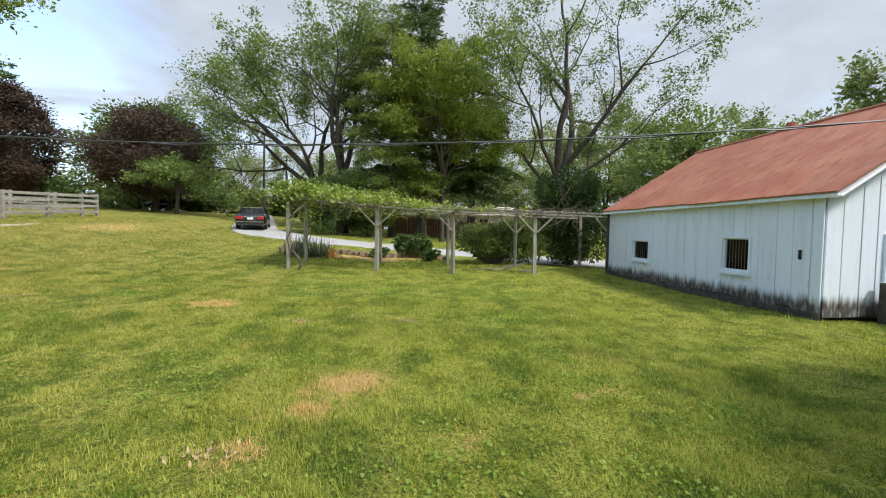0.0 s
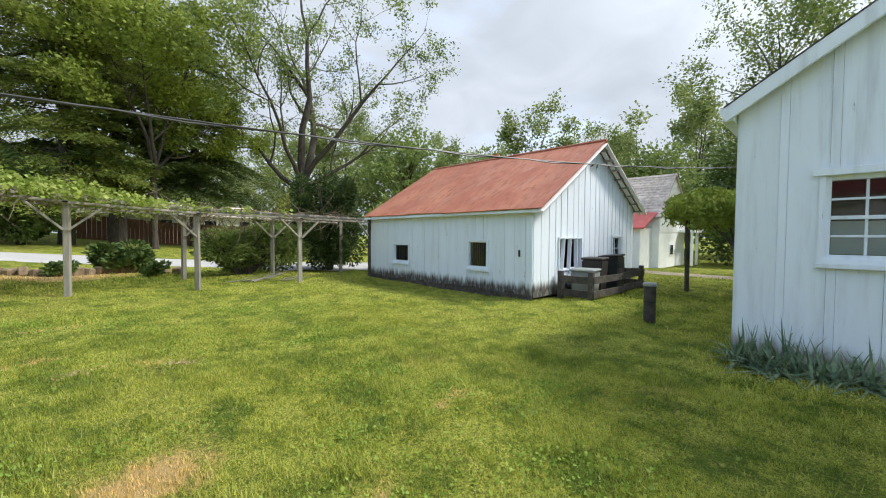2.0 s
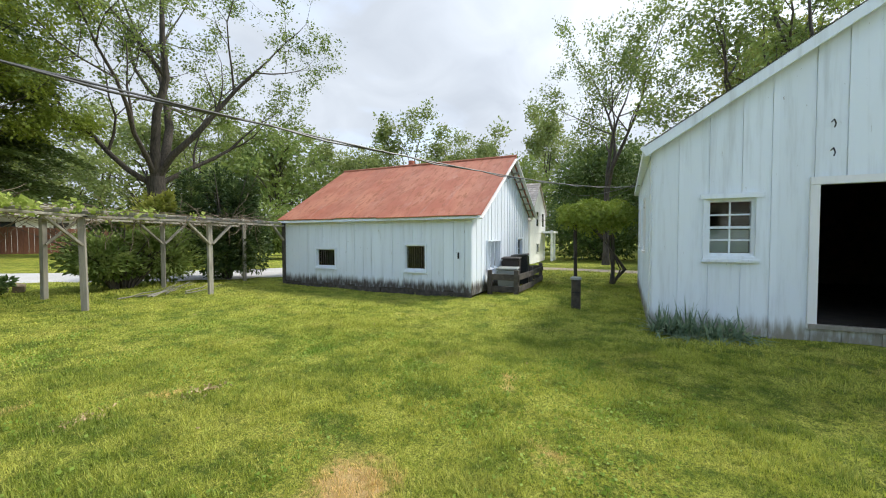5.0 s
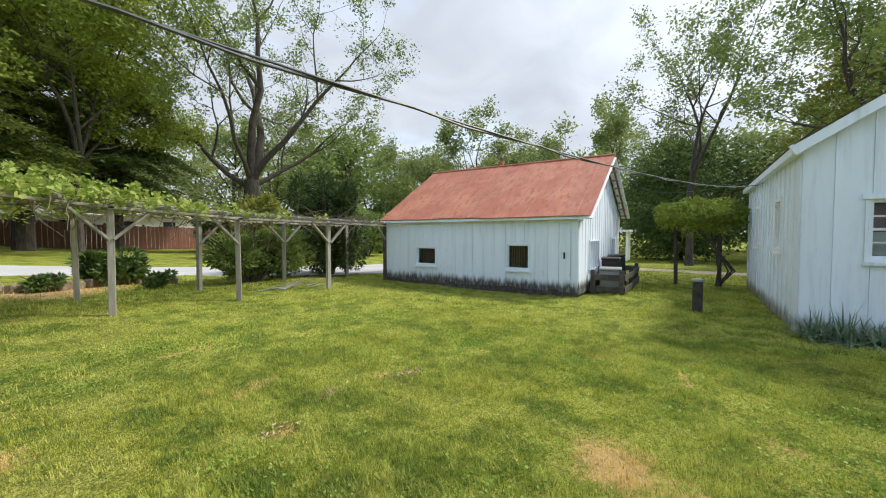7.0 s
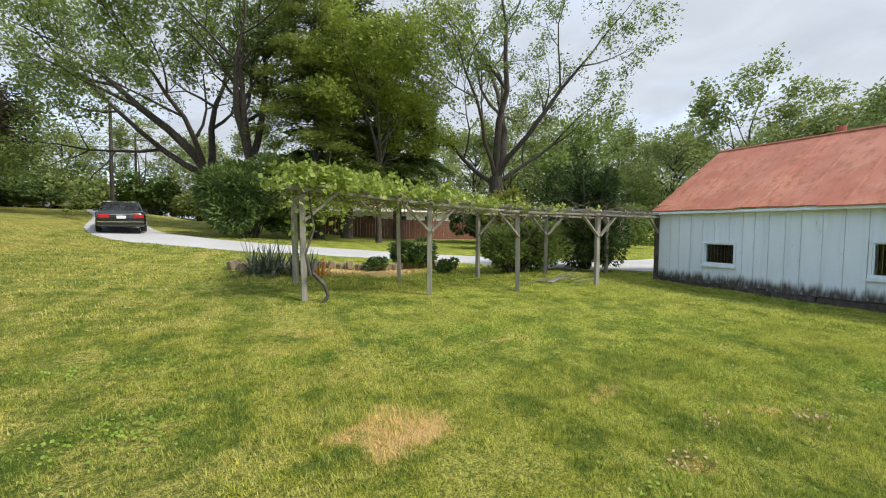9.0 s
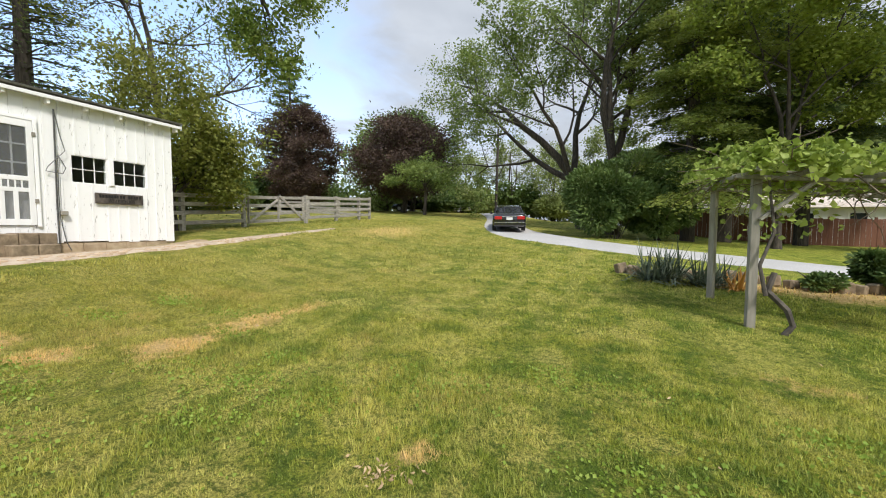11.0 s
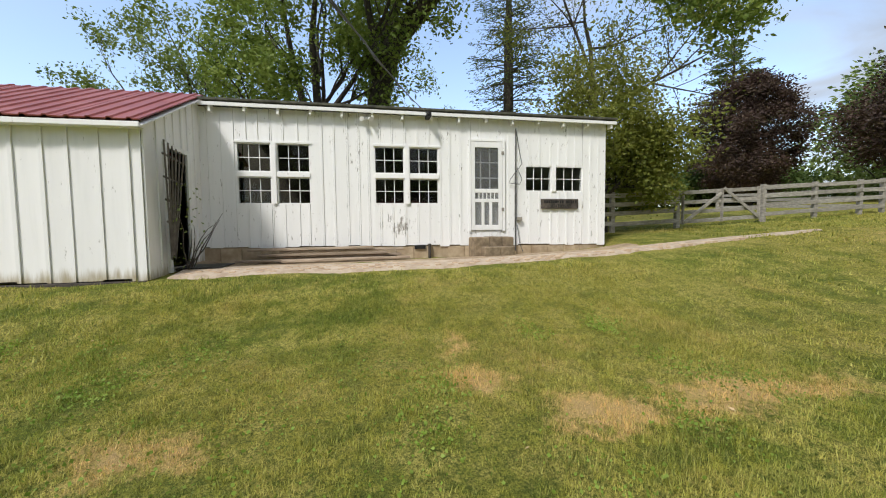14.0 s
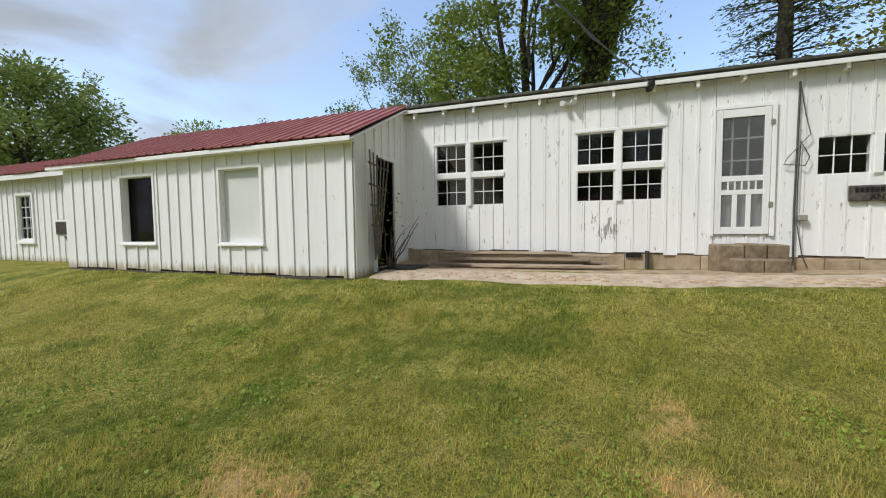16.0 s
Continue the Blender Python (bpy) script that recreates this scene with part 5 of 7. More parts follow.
round_tree("dogwood_tree", "low spreading light green dogwood in layers", -19.3, 35.8, 4.5, 3.0, 10000, 0.15, M_LEAF, 108, 0.46, 26, trunk_r=0.13, squash=0.16, thin=0.4)
broadleaf("oak_tree", "huge old tree with a great arching limb", -25.0, 6.7, 19.0, 0.56, 10, 30000, 0.16, M_BRIGHT, 109, first=0.33, fit=False, puff=0.30, clump=0.45, lean=(0.0, 0.05), depth=4, split=3, bend=0.27,
          stems=[(0.0, -0.12, 1, 8.5, 0.55), (-0.4, 0.25, 1, 7.0, 0.42), (0.5, -0.3, 0.9, 6.0, 0.36)],
          arches=[([(0, 0.25, 5.9), (0.3, 0.9, 8.2), (1.3, 2.6, 10.0), (2.9, 4.9, 11.0), (4.9, 7.3, 11.0), (6.4, 9.2, 10.4), (7.0, 10.3, 9.5), (7.1, 10.8, 8.6)], 0.50, 0.05)])
broadleaf("oak_tree", "old many-stemmed tree with bright young leaves", -26.3, 4.4, 17.5, 0.50, 8, 30000, 0.16, M_BRIGHT, 135, first=0.10, puff=0.30, clump=0.45, depth=4, split=3, bend=0.27,
          stems=[(0.1, -0.22, 1, 10, 0.62), (0.0, 0.06, 1, 11, 0.66), (0.15, 0.22, 1, 8.5, 0.45), (0.2, -0.42, 0.9, 7, 0.36)])
broadleaf("maple_tree", "leafy yellow-green maple beside the shop", -19.2, 14.2, 15.0, 0.24, 5, 44000, 0.10, M_YELLOW, 110, first=0.10, puff=0.30, split=5, up=0.02, clump=0.22,
          stems=[(0.02, 0.05, 1, 11, 0.9), (0.5, 0.2, 0.5, 2.6, 0.35), (0.2, 0.6, 0.45, 2.4, 0.35), (-0.4, 0.4, 0.6, 2.8, 0.35), (0.5, -0.2, 0.8, 4.0, 0.35), (0.2, 0.35, 0.9, 4.4, 0.35)])
conifer("larch_tree", "thin dark larch with bare horizontal branches", -29.0, 14.6, 19.0, 4.4, 15000, 0.17, 111, 0.15, dense=1.0, droop=0.1, tiers=2.0)
conifer("pine_tree", "open dark pine behind the fence", -40.5, 43.0, 17.5, 6.0, 14000, 0.34, 112, 0.2, dense=1.3, droop=-0.05, tiers=0.9)
broadleaf("locust_tree", "slender tree with sparse young leaves behind the wing", -30.0, -3.0, 13.0, 0.22, 6, 13000, 0.15, M_LEAF, 113, 4, 0.2, depth=4, split=3, puff=0.25, bend=0.25)
broadleaf("locust_tree", "slender airy tree beyond the small arbor", 27.0, 3.2, 18.5, 0.19, 3.6, 13000, 0.17, M_LEAF, 114, 3, 0.30, spread=0.8, clump=0.4, split=3, puff=0.32, depth=4, bend=0.27)
round_tree("maple_tree", "big yellow-green tree behind the gabled shed", 27.5, -6.5, 14.0, 5.0, 34000, 0.20, M_YELLOW, 115, 0.2, 46, squash=0.5)
broadleaf("ash_tree", "bare-limbed tree beyond the gabled shed", 20.0, -5.0, 17.0, 0.34, 7, 14000, 0.16, M_LEAF, 134, 4, 0.3, depth=4, split=3, puff=0.28, clump=0.45, bend=0.27)
round_tree("evergreen_tree", "dark full evergreen behind the white house", 38.0, 4.0, 10.5, 6.5, 30000, 0.26, M_DARKLEAF, 116, 0.03, 50, squash=0.55)
round_tree("evergreen_tree", "dark full evergreen at the edge of the meadow", 36.0, -6.0, 10.0, 6.5, 26000, 0.27, M_DARKLEAF, 117, 0.03, 50, squash=0.55)
round_tree("maple_tree", "dense green tree beyond the back shed", -22.6, -26.0, 10.6, 5.6, 26000, 0.22, M_LEAF, 118, 0.05, 60, squash=0.4, thin=0.5)

# far woods: three kinds, repeated round the place
WOODS = [round_tree("woodland_tree", "distant spring-green woodland tree", 40.0, 34.0, 13.0, 5.5, 10000, 0.32, M_FARLEAF, 120, 0.03, 40, "far woods", squash=0.55),
         broadleaf("woodland_tree", "distant woodland tree with half-bare limbs", 48.0, 26.0, 16.0, 0.25, 6, 9000, 0.27, M_FARLEAF, 121, 4, 0.2, depth=4, split=2, group="far woods", puff=0.4, bend=0.26),
         round_tree("woodland_tree", "distant dark green woodland tree", 44.0, 14.0, 11.0, 6.0, 10000, 0.34, M_LEAF, 122, 0.03, 40, "far woods", squash=0.55)]
rng = random.Random(77)
spots = []
for k in range(20):                                   # east and north-east
    a = radians(20 + k * 4.6)
    d = rng.uniform(52, 74)
    spots.append((d * math.sin(a), d * math.cos(a)))
for k in range(10):                                   # north
    a = radians(-32 + k * 5.5)
    d = rng.uniform(60, 80)
    spots.append((d * math.sin(a), d * math.cos(a)))
for k in range(12):                                   # west and south-west
    a = radians(-175 + k * 9.5)
    d = rng.uniform(32, 40) if k < 4 else rng.uniform(48, 62)
    spots.append((-8 + d * math.sin(a), d * math.cos(a)))
for k in range(8):                                    # south and south-east, behind the gabled shed
    a = radians(100 + k * 9)
    d = rng.uniform(42, 60)
    spots.append((d * math.sin(a), d * math.cos(a)))
for k, (x, y) in enumerate(spots):
    src = WOODS[(0, 1, 2, 1, 0, 1)[k % 6] if k >= 20 else (1, 0, 1, 1, 2)[k % 5]]
    s = rng.uniform(0.75, 1.1) if k >= 20 else rng.uniform(1.0, 1.38)
    c = copy_thing(src, pose(x, y, gz(x, y) - 0.2, 0, 0, rng.uniform(0, 360)))
    c.scale = tuple(v * s for v in src.scale)

# ---- shrubs ----
shrub("viburnum_bush", "large dark green bush beyond the driveway", -4.6, 27.6, 3.2, 1.8, 4.6, 26000, 0.17, M_DARKLEAF, 140)
shrub("viburnum_bush", "large green bush under the pine", -2.4, 28.6, 2.0, 1.8, 4.0, 20000, 0.17, M_DARKLEAF, 141)
shrub("viburnum_bush", "green bush under the walnut", 12.5, 31.5, 3.0, 1.8, 3.4, 9000, 0.24, M_DARKLEAF, 142)
shrub("rose_bush", "sprawling rose bush inside the arbor", 3.3, 14.5, 2.3, 0.8, 1.85, 24000, 0.085, M_LEAF, 143, 0.2, stems=60, base=-0.12)
shrub("peony_bush", "low round dark green bush beside the driveway", 0.35, 15.9, 0.95, 0.7, 0.98, 5200, 0.11, M_DARKLEAF, 144)
shrub("yew_bush", "tall dark yew with bare stems", 6.3, 14.4, 1.35, 1.2, 3.9, 32000, 0.09, M_YEW, 145, 0.3, stems=18, base=-0.12)
shrub("boxwood_bush", "small grey-green bush by the bed edge", -1.1, 15.6, 0.42, 0.36, 0.40, 1400, 0.09, M_DARKLEAF, 146)
shrub("boxwood_bush", "small grey-green bush at the bed end", 0.9, 14.7, 0.4, 0.35, 0.45, 1200, 0.10, M_DARKLEAF, 147)
shrub("lilac_bush", "light green bush behind the yew", 9.5, 24.0, 2.0, 1.5, 3.8, 7000, 0.20, M_YELLOW, 148)
for k in range(6):
    shrub("viburnum_bush", "dark undergrowth bush beyond the rail fence", -37.0 + 0.9 * (k % 2), 11.0 + 6.0 * k, 2.6, 3.6, 3.6 + 0.5 * (k % 3), 5000, 0.30, M_DARKLEAF, 170 + k)
for k in range(7):
    shrub("viburnum_bush", "shaded undergrowth bush behind the rail fence", -40.0 + 0.8 * (k % 2), 9.0 + 6.0 * k, 2.4, 4.2, 3.2 + 0.6 * (k % 3), 5000, 0.30, M_DARKLEAF, 190 + k, base=-0.2)
for k in range(9):
    a = radians(-58 + 6.5 * k)
    shrub("viburnum_bush", "distant bush along the far field", 72 * math.sin(a), 72 * math.cos(a), 6.0, 4.0, 4.0 + 0.8 * (k % 3), 4000, 0.50, M_FARLEAF if k % 3 else M_DARKLEAF, 240 + k, base=-0.2)
for k in range(6):
    shrub("viburnum_bush", "distant bush at the far side of the road", -27.0 + 5.5 * k, 62.0 - 2.0 * (k % 2), 3.6, 2.2, 3.8 + 0.6 * (k % 3), 3500, 0.40, M_FARLEAF if k % 2 else M_DARKLEAF, 180 + k)
shrub("hedge", "clipped dark hedge before the brick house", -22.0, 47.0, 4.0, 1.0, 1.4, 5000, 0.24, M_DARKLEAF, 149, category="hedge")
shrub("viburnum_bush", "green bush beside the gravel behind the barn", 16.0, 22.0, 3.0, 1.6, 3.4, 9000, 0.22, M_LEAF, 150)
shrub("viburnum_bush", "green bush at the meadow edge behind the barn", 22.0, 26.0, 4.0, 1.8, 4.0, 9000, 0.26, M_LEAF, 151)

# ---- vine on the arbor ----


def vine():
    t = thing("grapevine", "old grapevine with fresh yellow-green leaves on the arbor", "vine", (-3.45, 11.60, gz(-3.45, 11.6)))
    rng = random.Random(201)
    nr = np.random.RandomState(201)
    bm = bmesh.new()
    g = gz(-3.4, 11.6)
    tube(bm, [(-3.25, 11.50, g - 0.1), (-3.12, 11.48, g + 0.12), (-3.18, 11.5, g + 0.32), (-3.38, 11.56, g + 0.55), (-3.30, 11.6, g + 0.8)], [0.045, 0.036, 0.04, 0.042, 0.035], 7)
    tube(bm, [(-3.42, 11.5, g + 0.5), (-3.5, 11.5, g + 0.9), (-3.34, 11.56, g + 1.35), (-3.42, 11.6, 2.35)], [0.028, 0.022, 0.02, 0.014], 6)
    part("trunk", bm, M_DARKWOOD, t)
    bm = bmesh.new()
    for k in range(300):
        x, y = rng.uniform(-3.6, 5.9), rng.uniform(11.4, 14.0)
        p = Vector((x, y, top_z(x) + rng.uniform(0.02, 0.16)))
        pts = [p.copy()]
        d = Vector((rng.uniform(-1, 1), rng.uniform(-0.7, 0.7), rng.uniform(-0.1, 0.15)))
        for s in range(4):
            d = (d + Vector((rng.uniform(-0.6, 0.6), rng.uniform(-0.6, 0.6), rng.uniform(-0.35, 0.2)))).normalized()
            p = p + d * rng.uniform(0.15, 0.35)
            pts.append(p.copy())
        tube(bm, pts, [0.012, 0.010, 0.008, 0.006, 0.003], 4)
    ob = part("cane_tangle", bm, M_CANE, t)
    ob["kind"] = "stuff"
    # shoots that rise, arch over and hang, with leaves set along them
    shoots = 560
    x0, y0 = -3.65 + 7.4 * nr.beta(0.95, 1.9, shoots), nr.uniform(11.25, 14.05, shoots)
    lush = np.clip(1.2 - (x0 + 3.9) / 6.2, 0.22, 1)
    az, rise = nr.uniform(0, 6.283, shoots), nr.uniform(0.0, 0.42, shoots) * lush
    reach = nr.uniform(0.2, 0.75, shoots) * (0.45 + 0.55 * lush)
    k = np.repeat(np.arange(shoots), np.maximum(4, (24 * lush * nr.uniform(0.5, 1.3, shoots)).astype(int)))
    w = nr.uniform(0, 1, len(k))
    tz = np.array([top_z(v) for v in x0])[k]
    c = np.stack([x0[k] + np.cos(az[k]) * reach[k] * w, y0[k] + np.sin(az[k]) * reach[k] * w * 0.8, tz + 0.06 + 4 * rise[k] * w * (1 - 0.72 * w) * 0.8 - 0.25 * reach[k] * w ** 3], -1)
    c += nr.normal(size=c.shape) * 0.045
    quads("leaves", c, 0.082, M_VINE, t, 202, aspect=0.95, jitter=0.45).matrix_parent_inverse = Matrix.Translation(-t.location)
    n = 160
    x = nr.uniform(-3.9, -2.6, n); y = nr.uniform(11.3, 12.4, n)
    quads("hanging_leaves", np.stack([x, y, nr.uniform(1.5, 2.3, n)], -1), 0.075, M_VINE, t, 203, aspect=0.95).matrix_parent_inverse = Matrix.Translation(-t.location)


vine()


def sword_plant(name, label, x, y, n, length, width, material, seed, category="plant", droop=0.6, spread=1.0, rx=0.15, ry=0.15, upright=0.5):
    """A tuft of long pointed leaves that bend over."""
    rng = random.Random(seed)
    t = thing(name, label, category, (x, y, gz(x, y)), local=True)
    bm = bmesh.new()
    for k in range(n):
        az, tilt = rng.uniform(0, 6.283), rng.uniform(0.15, 1.25) * spread
        o = Vector((rng.uniform(-rx, rx), rng.uniform(-ry, ry), gz(x, y) * 0))
        d = Vector((math.cos(az) * math.sin(tilt), math.sin(az) * math.sin(tilt), math.cos(tilt) + upright * 0.2))
        side = Vector((-math.sin(az), math.cos(az), 0))
        L, w = length * rng.uniform(0.6, 1.1), width * rng.uniform(0.7, 1.2)
        rows = []
        for s in (0, 0.3, 0.6, 0.85, 1.0):
            p = o + d * (L * s) - Vector((0, 0, droop * L * s * s * rng.uniform(0.5, 1.0) * math.sin(tilt)))
            p.z = max(p.z, 0.015)
            ww = w * (0.8 if s == 0 else 1.0 - 0.95 * s ** 2)
            rows.append((bm.verts.new(p + side * ww), bm.verts.new(p - side * ww)))
        for a, b in zip(rows, rows[1:]):
            bm.faces.new((a[0], a[1], b[1], b[0]))
    part("leaves", bm, material, t)
    return t


M_YUCCA = leaf_mat("grey green yucca leaves", (0.07, 0.10, 0.065), (0.14, 0.18, 0.12), (0.30, 0.31, 0.20), 0.15)
sword_plant("yucca", "spiky grey-green yucca in the mulched bed", -4.1, 15.3, 260, 1.0, 0.022, M_YUCCA, 211, droop=0.55, spread=1.2, rx=0.40, ry=0.3)
sword_plant("yucca", "second spiky yucca in the bed", -3.2, 15.1, 170, 0.8, 0.020, M_YUCCA, 212, droop=0.6, spread=1.2, rx=0.3)
sword_plant("withered_yucca", "withered orange-brown yucca leaves", -2.75, 14.7, 34, 0.6, 0.025, M_ORANGE, 213, droop=0.9, rx=0.15)
for k in range(5):
    sword_plant("iris_clump", "blue-green iris leaves bent against the shed wall", 4.52 - 0.10 * (k % 2), 1.36 - 0.24 * k, 90, 0.52, 0.017, M_IRIS, 220 + k, droop=1.15, spread=1.3, rx=0.17, ry=0.16)
sword_plant("iris_clump", "tall upright iris leaves beside the shed wall", 4.60, 1.10, 16, 0.62, 0.015, M_IRIS, 226, droop=0.3, spread=0.5, rx=0.08, ry=0.3)


# ---- rail fence and gate by the maples ----


def rail_fence():
    t = thing("rail_fence", "weathered grey four-rail board fence", "fence", (-18.7, 20.3, gz(-18.7, 20.3)))
    rng = random.Random(231)
    runs = [[(-18.7, 20.35), (-18.7, 22.7), (-18.7, 24.9), (-18.7, 26.05), (-21.2, 26.3), (-23.8, 26.5), (-26.5, 26.7)], [(-18.7, 16.75), (-18.9, 14.4), (-19.3, 12.0), (-22.0, 11.0), (-25.0, 10.4)]]
    for run in runs:
        for x, y in run:
            g = gz(x, y)
            timber("post", (x, y, g - 0.3), (x + rng.uniform(-0.02, 0.02), y, g + 1.34), 0.14, 0.14, M_GREYWOOD, t)
        for (x0, y0), (x1, y1) in zip(run, run[1:]):
            for h in (0.28, 0.60, 0.92, 1.22):
                a, b = rng.uniform(-0.02, 0.02), rng.uniform(-0.02, 0.02)
                timber("rail", (x0 + 0.09, y0, gz(x0, y0) + h + a), (x1 + 0.09, y1, gz(x1, y1) + h + b), 0.14, 0.03, M_GREYWOOD, t, up=(1, 0.001, 0) if abs(y1 - y0) > abs(x1 - x0) else (0, 1, 0))
    gt = thing("gate", "weathered wooden field gate with crossed braces", "gate", (-18.68, 18.5, gz(-18.7, 18.5)))
    z0, z1 = gz(-18.7, 16.9), gz(-18.7, 20.2)
    for y in (16.95, 18.55, 20.12):
        g = gz(-18.7, y)
        timber("stile", (-18.66, y, g + 0.12), (-18.66, y, g + 1.28), 0.10, 0.04, M_GREYWOOD, gt)
    for h in (0.2, 0.52, 0.86, 1.2):
        timber("rail", (-18.70, 16.9, z0 + h), (-18.70, 20.17, z1 + h), 0.13, 0.03, M_GREYWOOD, gt, up=(1, 0, 0))
    timber("brace", (-18.63, 17.0, z0 + 0.2), (-18.63, 18.5, z0 + 1.2), 0.11, 0.03, M_GREYWOOD, gt, up=(1, 0, 0))
    timber("brace", (-18.63, 20.08, z1 + 0.2), (-18.63, 18.6, z1 + 1.2), 0.11, 0.03, M_GREYWOOD, gt, up=(1, 0, 0))


rail_fence()

# ---- black saloon car on the gravel ----


def gloss(name, col, rough, metal=0.0, coat=0.0):
    def build(nt, b):
        link(nt, blend(nt, step(nt, nz(nt, 3, 4), 0.3, 0.7), col, tuple(v * 0.85 for v in col)), b.inputs["Base Color"])
        b.inputs["Roughness"].default_value, b.inputs["Metallic"].default_value = rough, metal
        b.inputs["Coat Weight"].default_value = coat
    return mat(name, build)


M_CARBODY = gloss("black car paint", (0.012, 0.012, 0.014), 0.25, 0.0, 1.0)
M_CARGLASS = gloss("dark car glass", (0.02, 0.022, 0.025), 0.05)
M_TAIL = gloss("red tail lamp", (0.45, 0.02, 0.02), 0.2)
M_CHROME = gloss("chrome strip", (0.75, 0.75, 0.75), 0.2, 1.0)
M_PLATE = gloss("pale number plate", (0.75, 0.76, 0.74), 0.5)
M_RUBBER = gloss("tyre rubber", (0.02, 0.02, 0.02), 0.85)
M_SILVER = gloss("silver car paint", (0.45, 0.46, 0.47), 0.3, 0.3, 1.0)


def loft(bm, sections):
    """Skin through closed cross sections of equal count."""
    rows = [[bm.verts.new(p) for p in s] for s in sections]
    for a, b in zip(rows, rows[1:]):
        for k in range(len(a)):
            bm.faces.new((a[k], a[(k + 1) % len(a)], b[(k + 1) % len(a)], b[k]))
    bm.faces.new(rows[0][::-1]); bm.faces.new(rows[-1])
    return bm


def saloon(name, label, m, paint):
    t = thing(name, label, "car", (0, 0, 0), local=True)

    def ring(y, w, z0, z1, r=0.12):
        return [(-w + r, y, z0), (w - r, y, z0), (w, y, z0 + r), (w, y, z1 - r), (w - r, y, z1), (-w + r, y, z1), (-w, y, z1 - r), (-w, y, z0 + r)]
    bm = bmesh.new()
    loft(bm, [ring(-2.50, 0.78, 0.42, 0.90), ring(-2.40, 0.90, 0.30, 1.00), ring(-1.7, 0.94, 0.24, 1.05), ring(-0.6, 0.95, 0.22, 1.00), ring(0.8, 0.95, 0.22, 0.98), ring(1.7, 0.93, 0.24, 0.90), ring(2.3, 0.86, 0.28, 0.78), ring(2.48, 0.70, 0.35, 0.66)])
    for f in bm.faces:
        f.smooth = True
    body = part("body", bm, paint, t)
    bm = bmesh.new()
    loft(bm, [ring(-1.75, 0.72, 0.95, 1.06, 0.04), ring(-1.05, 0.66, 0.95, 1.42, 0.10), ring(-0.5, 0.66, 0.95, 1.47, 0.10), ring(0.3, 0.66, 0.95, 1.45, 0.10), ring(1.15, 0.74, 0.94, 1.00, 0.03)])
    part("cabin", bm, M_CARGLASS, t)
    bm = bmesh.new()
    loft(bm, [ring(-1.08, 0.60, 1.405, 1.435, 0.012), ring(-0.5, 0.62, 1.46, 1.49, 0.012), ring(0.32, 0.60, 1.44, 1.47, 0.012)])
    part("roof", bm, paint, t)
    for s in (-1, 1):
        for a, b in (((s * 0.66, -1.02, 1.42), (s * 0.80, -1.75, 1.02)), ((s * 0.66, 0.30, 1.45), (s * 0.80, 1.15, 0.97)), ((s * 0.69, -0.35, 1.45), (s * 0.80, -0.35, 1.0))):
            part("pillar", beam(bmesh.new(), a, b, 0.06, 0.06), paint, t)
        part("tail_lamp", box(bmesh.new(), min(s * 0.42, s * 0.84), max(s * 0.42, s * 0.84), -2.515, -2.42, 0.70, 0.88, 0.02), M_TAIL, t, "red tail lamp")
        part("mirror", box(bmesh.new(), min(s * 0.95, s * 1.12), max(s * 0.95, s * 1.12), 0.75, 0.87, 0.95, 1.08, 0.03), paint, t)
        for y in (-1.45, 1.5):
            bm = bmesh.new()
            bmesh.ops.create_cone(bm, cap_ends=True, segments=24, radius1=0.33, radius2=0.33, depth=0.22, matrix=pose(s * 0.84, y, 0.33, 0, 90, 0))
            w = part("wheel", bm, M_RUBBER, t, "black tyre with silver rim")
            bm = bmesh.new()
            bmesh.ops.create_cone(bm, cap_ends=True, segments=16, radius1=0.21, radius2=0.19, depth=0.03, matrix=pose(s * 0.955, y, 0.33, 0, 90 * s, 0))
            part("rim", bm, M_SILVER, w)
    part("chrome_strip", box(bmesh.new(), -0.42, 0.42, -2.53, -2.46, 0.845, 0.875, 0.006), M_CHROME, t)
    part("bumper", box(bmesh.new(), -0.88, 0.88, -2.56, -2.36, 0.36, 0.56, 0.04), paint, t)
    part("bumper_trim", box(bmesh.new(), -0.84, 0.84, -2.575, -2.55, 0.52, 0.545, 0.004), M_CHROME, t)
    part("number_plate", box(bmesh.new(), -0.17, 0.17, -2.535, -2.50, 0.68, 0.82, 0.004), M_PLATE, t)
    t.matrix_basis = m
    return t


cx, cy = -10.65, 29.3
saloon("car", "black four-door saloon parked on the gravel driveway", pose(cx, cy, gz(cx, cy) + 0.05, 3, 0, 14), M_CARBODY)
saloon("car", "dark car parked in the shade of the maples", pose(-26.0, 47.5, gz(-26.0, 47.5) + 0.05, 0, 0, 100), M_CARBODY)
saloon("car", "silver car parked in the shade of the maples", pose(-22.5, 50.5, gz(-22.5, 50.5) + 0.05, 0, 0, 95), M_SILVER)

# ---- buildings farther off ----
M_LIME = plain("whitewashed wall", (0.80, 0.80, 0.79), (0.88, 0.88, 0.86), 2, 0.9, 0, 0.2)
M_PINKROOF = plain("bright red porch roof", (0.50, 0.07, 0.06), (0.58, 0.12, 0.10), 3, 0.5, 0, 0.1)
M_DARKPANE = gloss("dark far window", (0.03, 0.035, 0.04), 0.1)


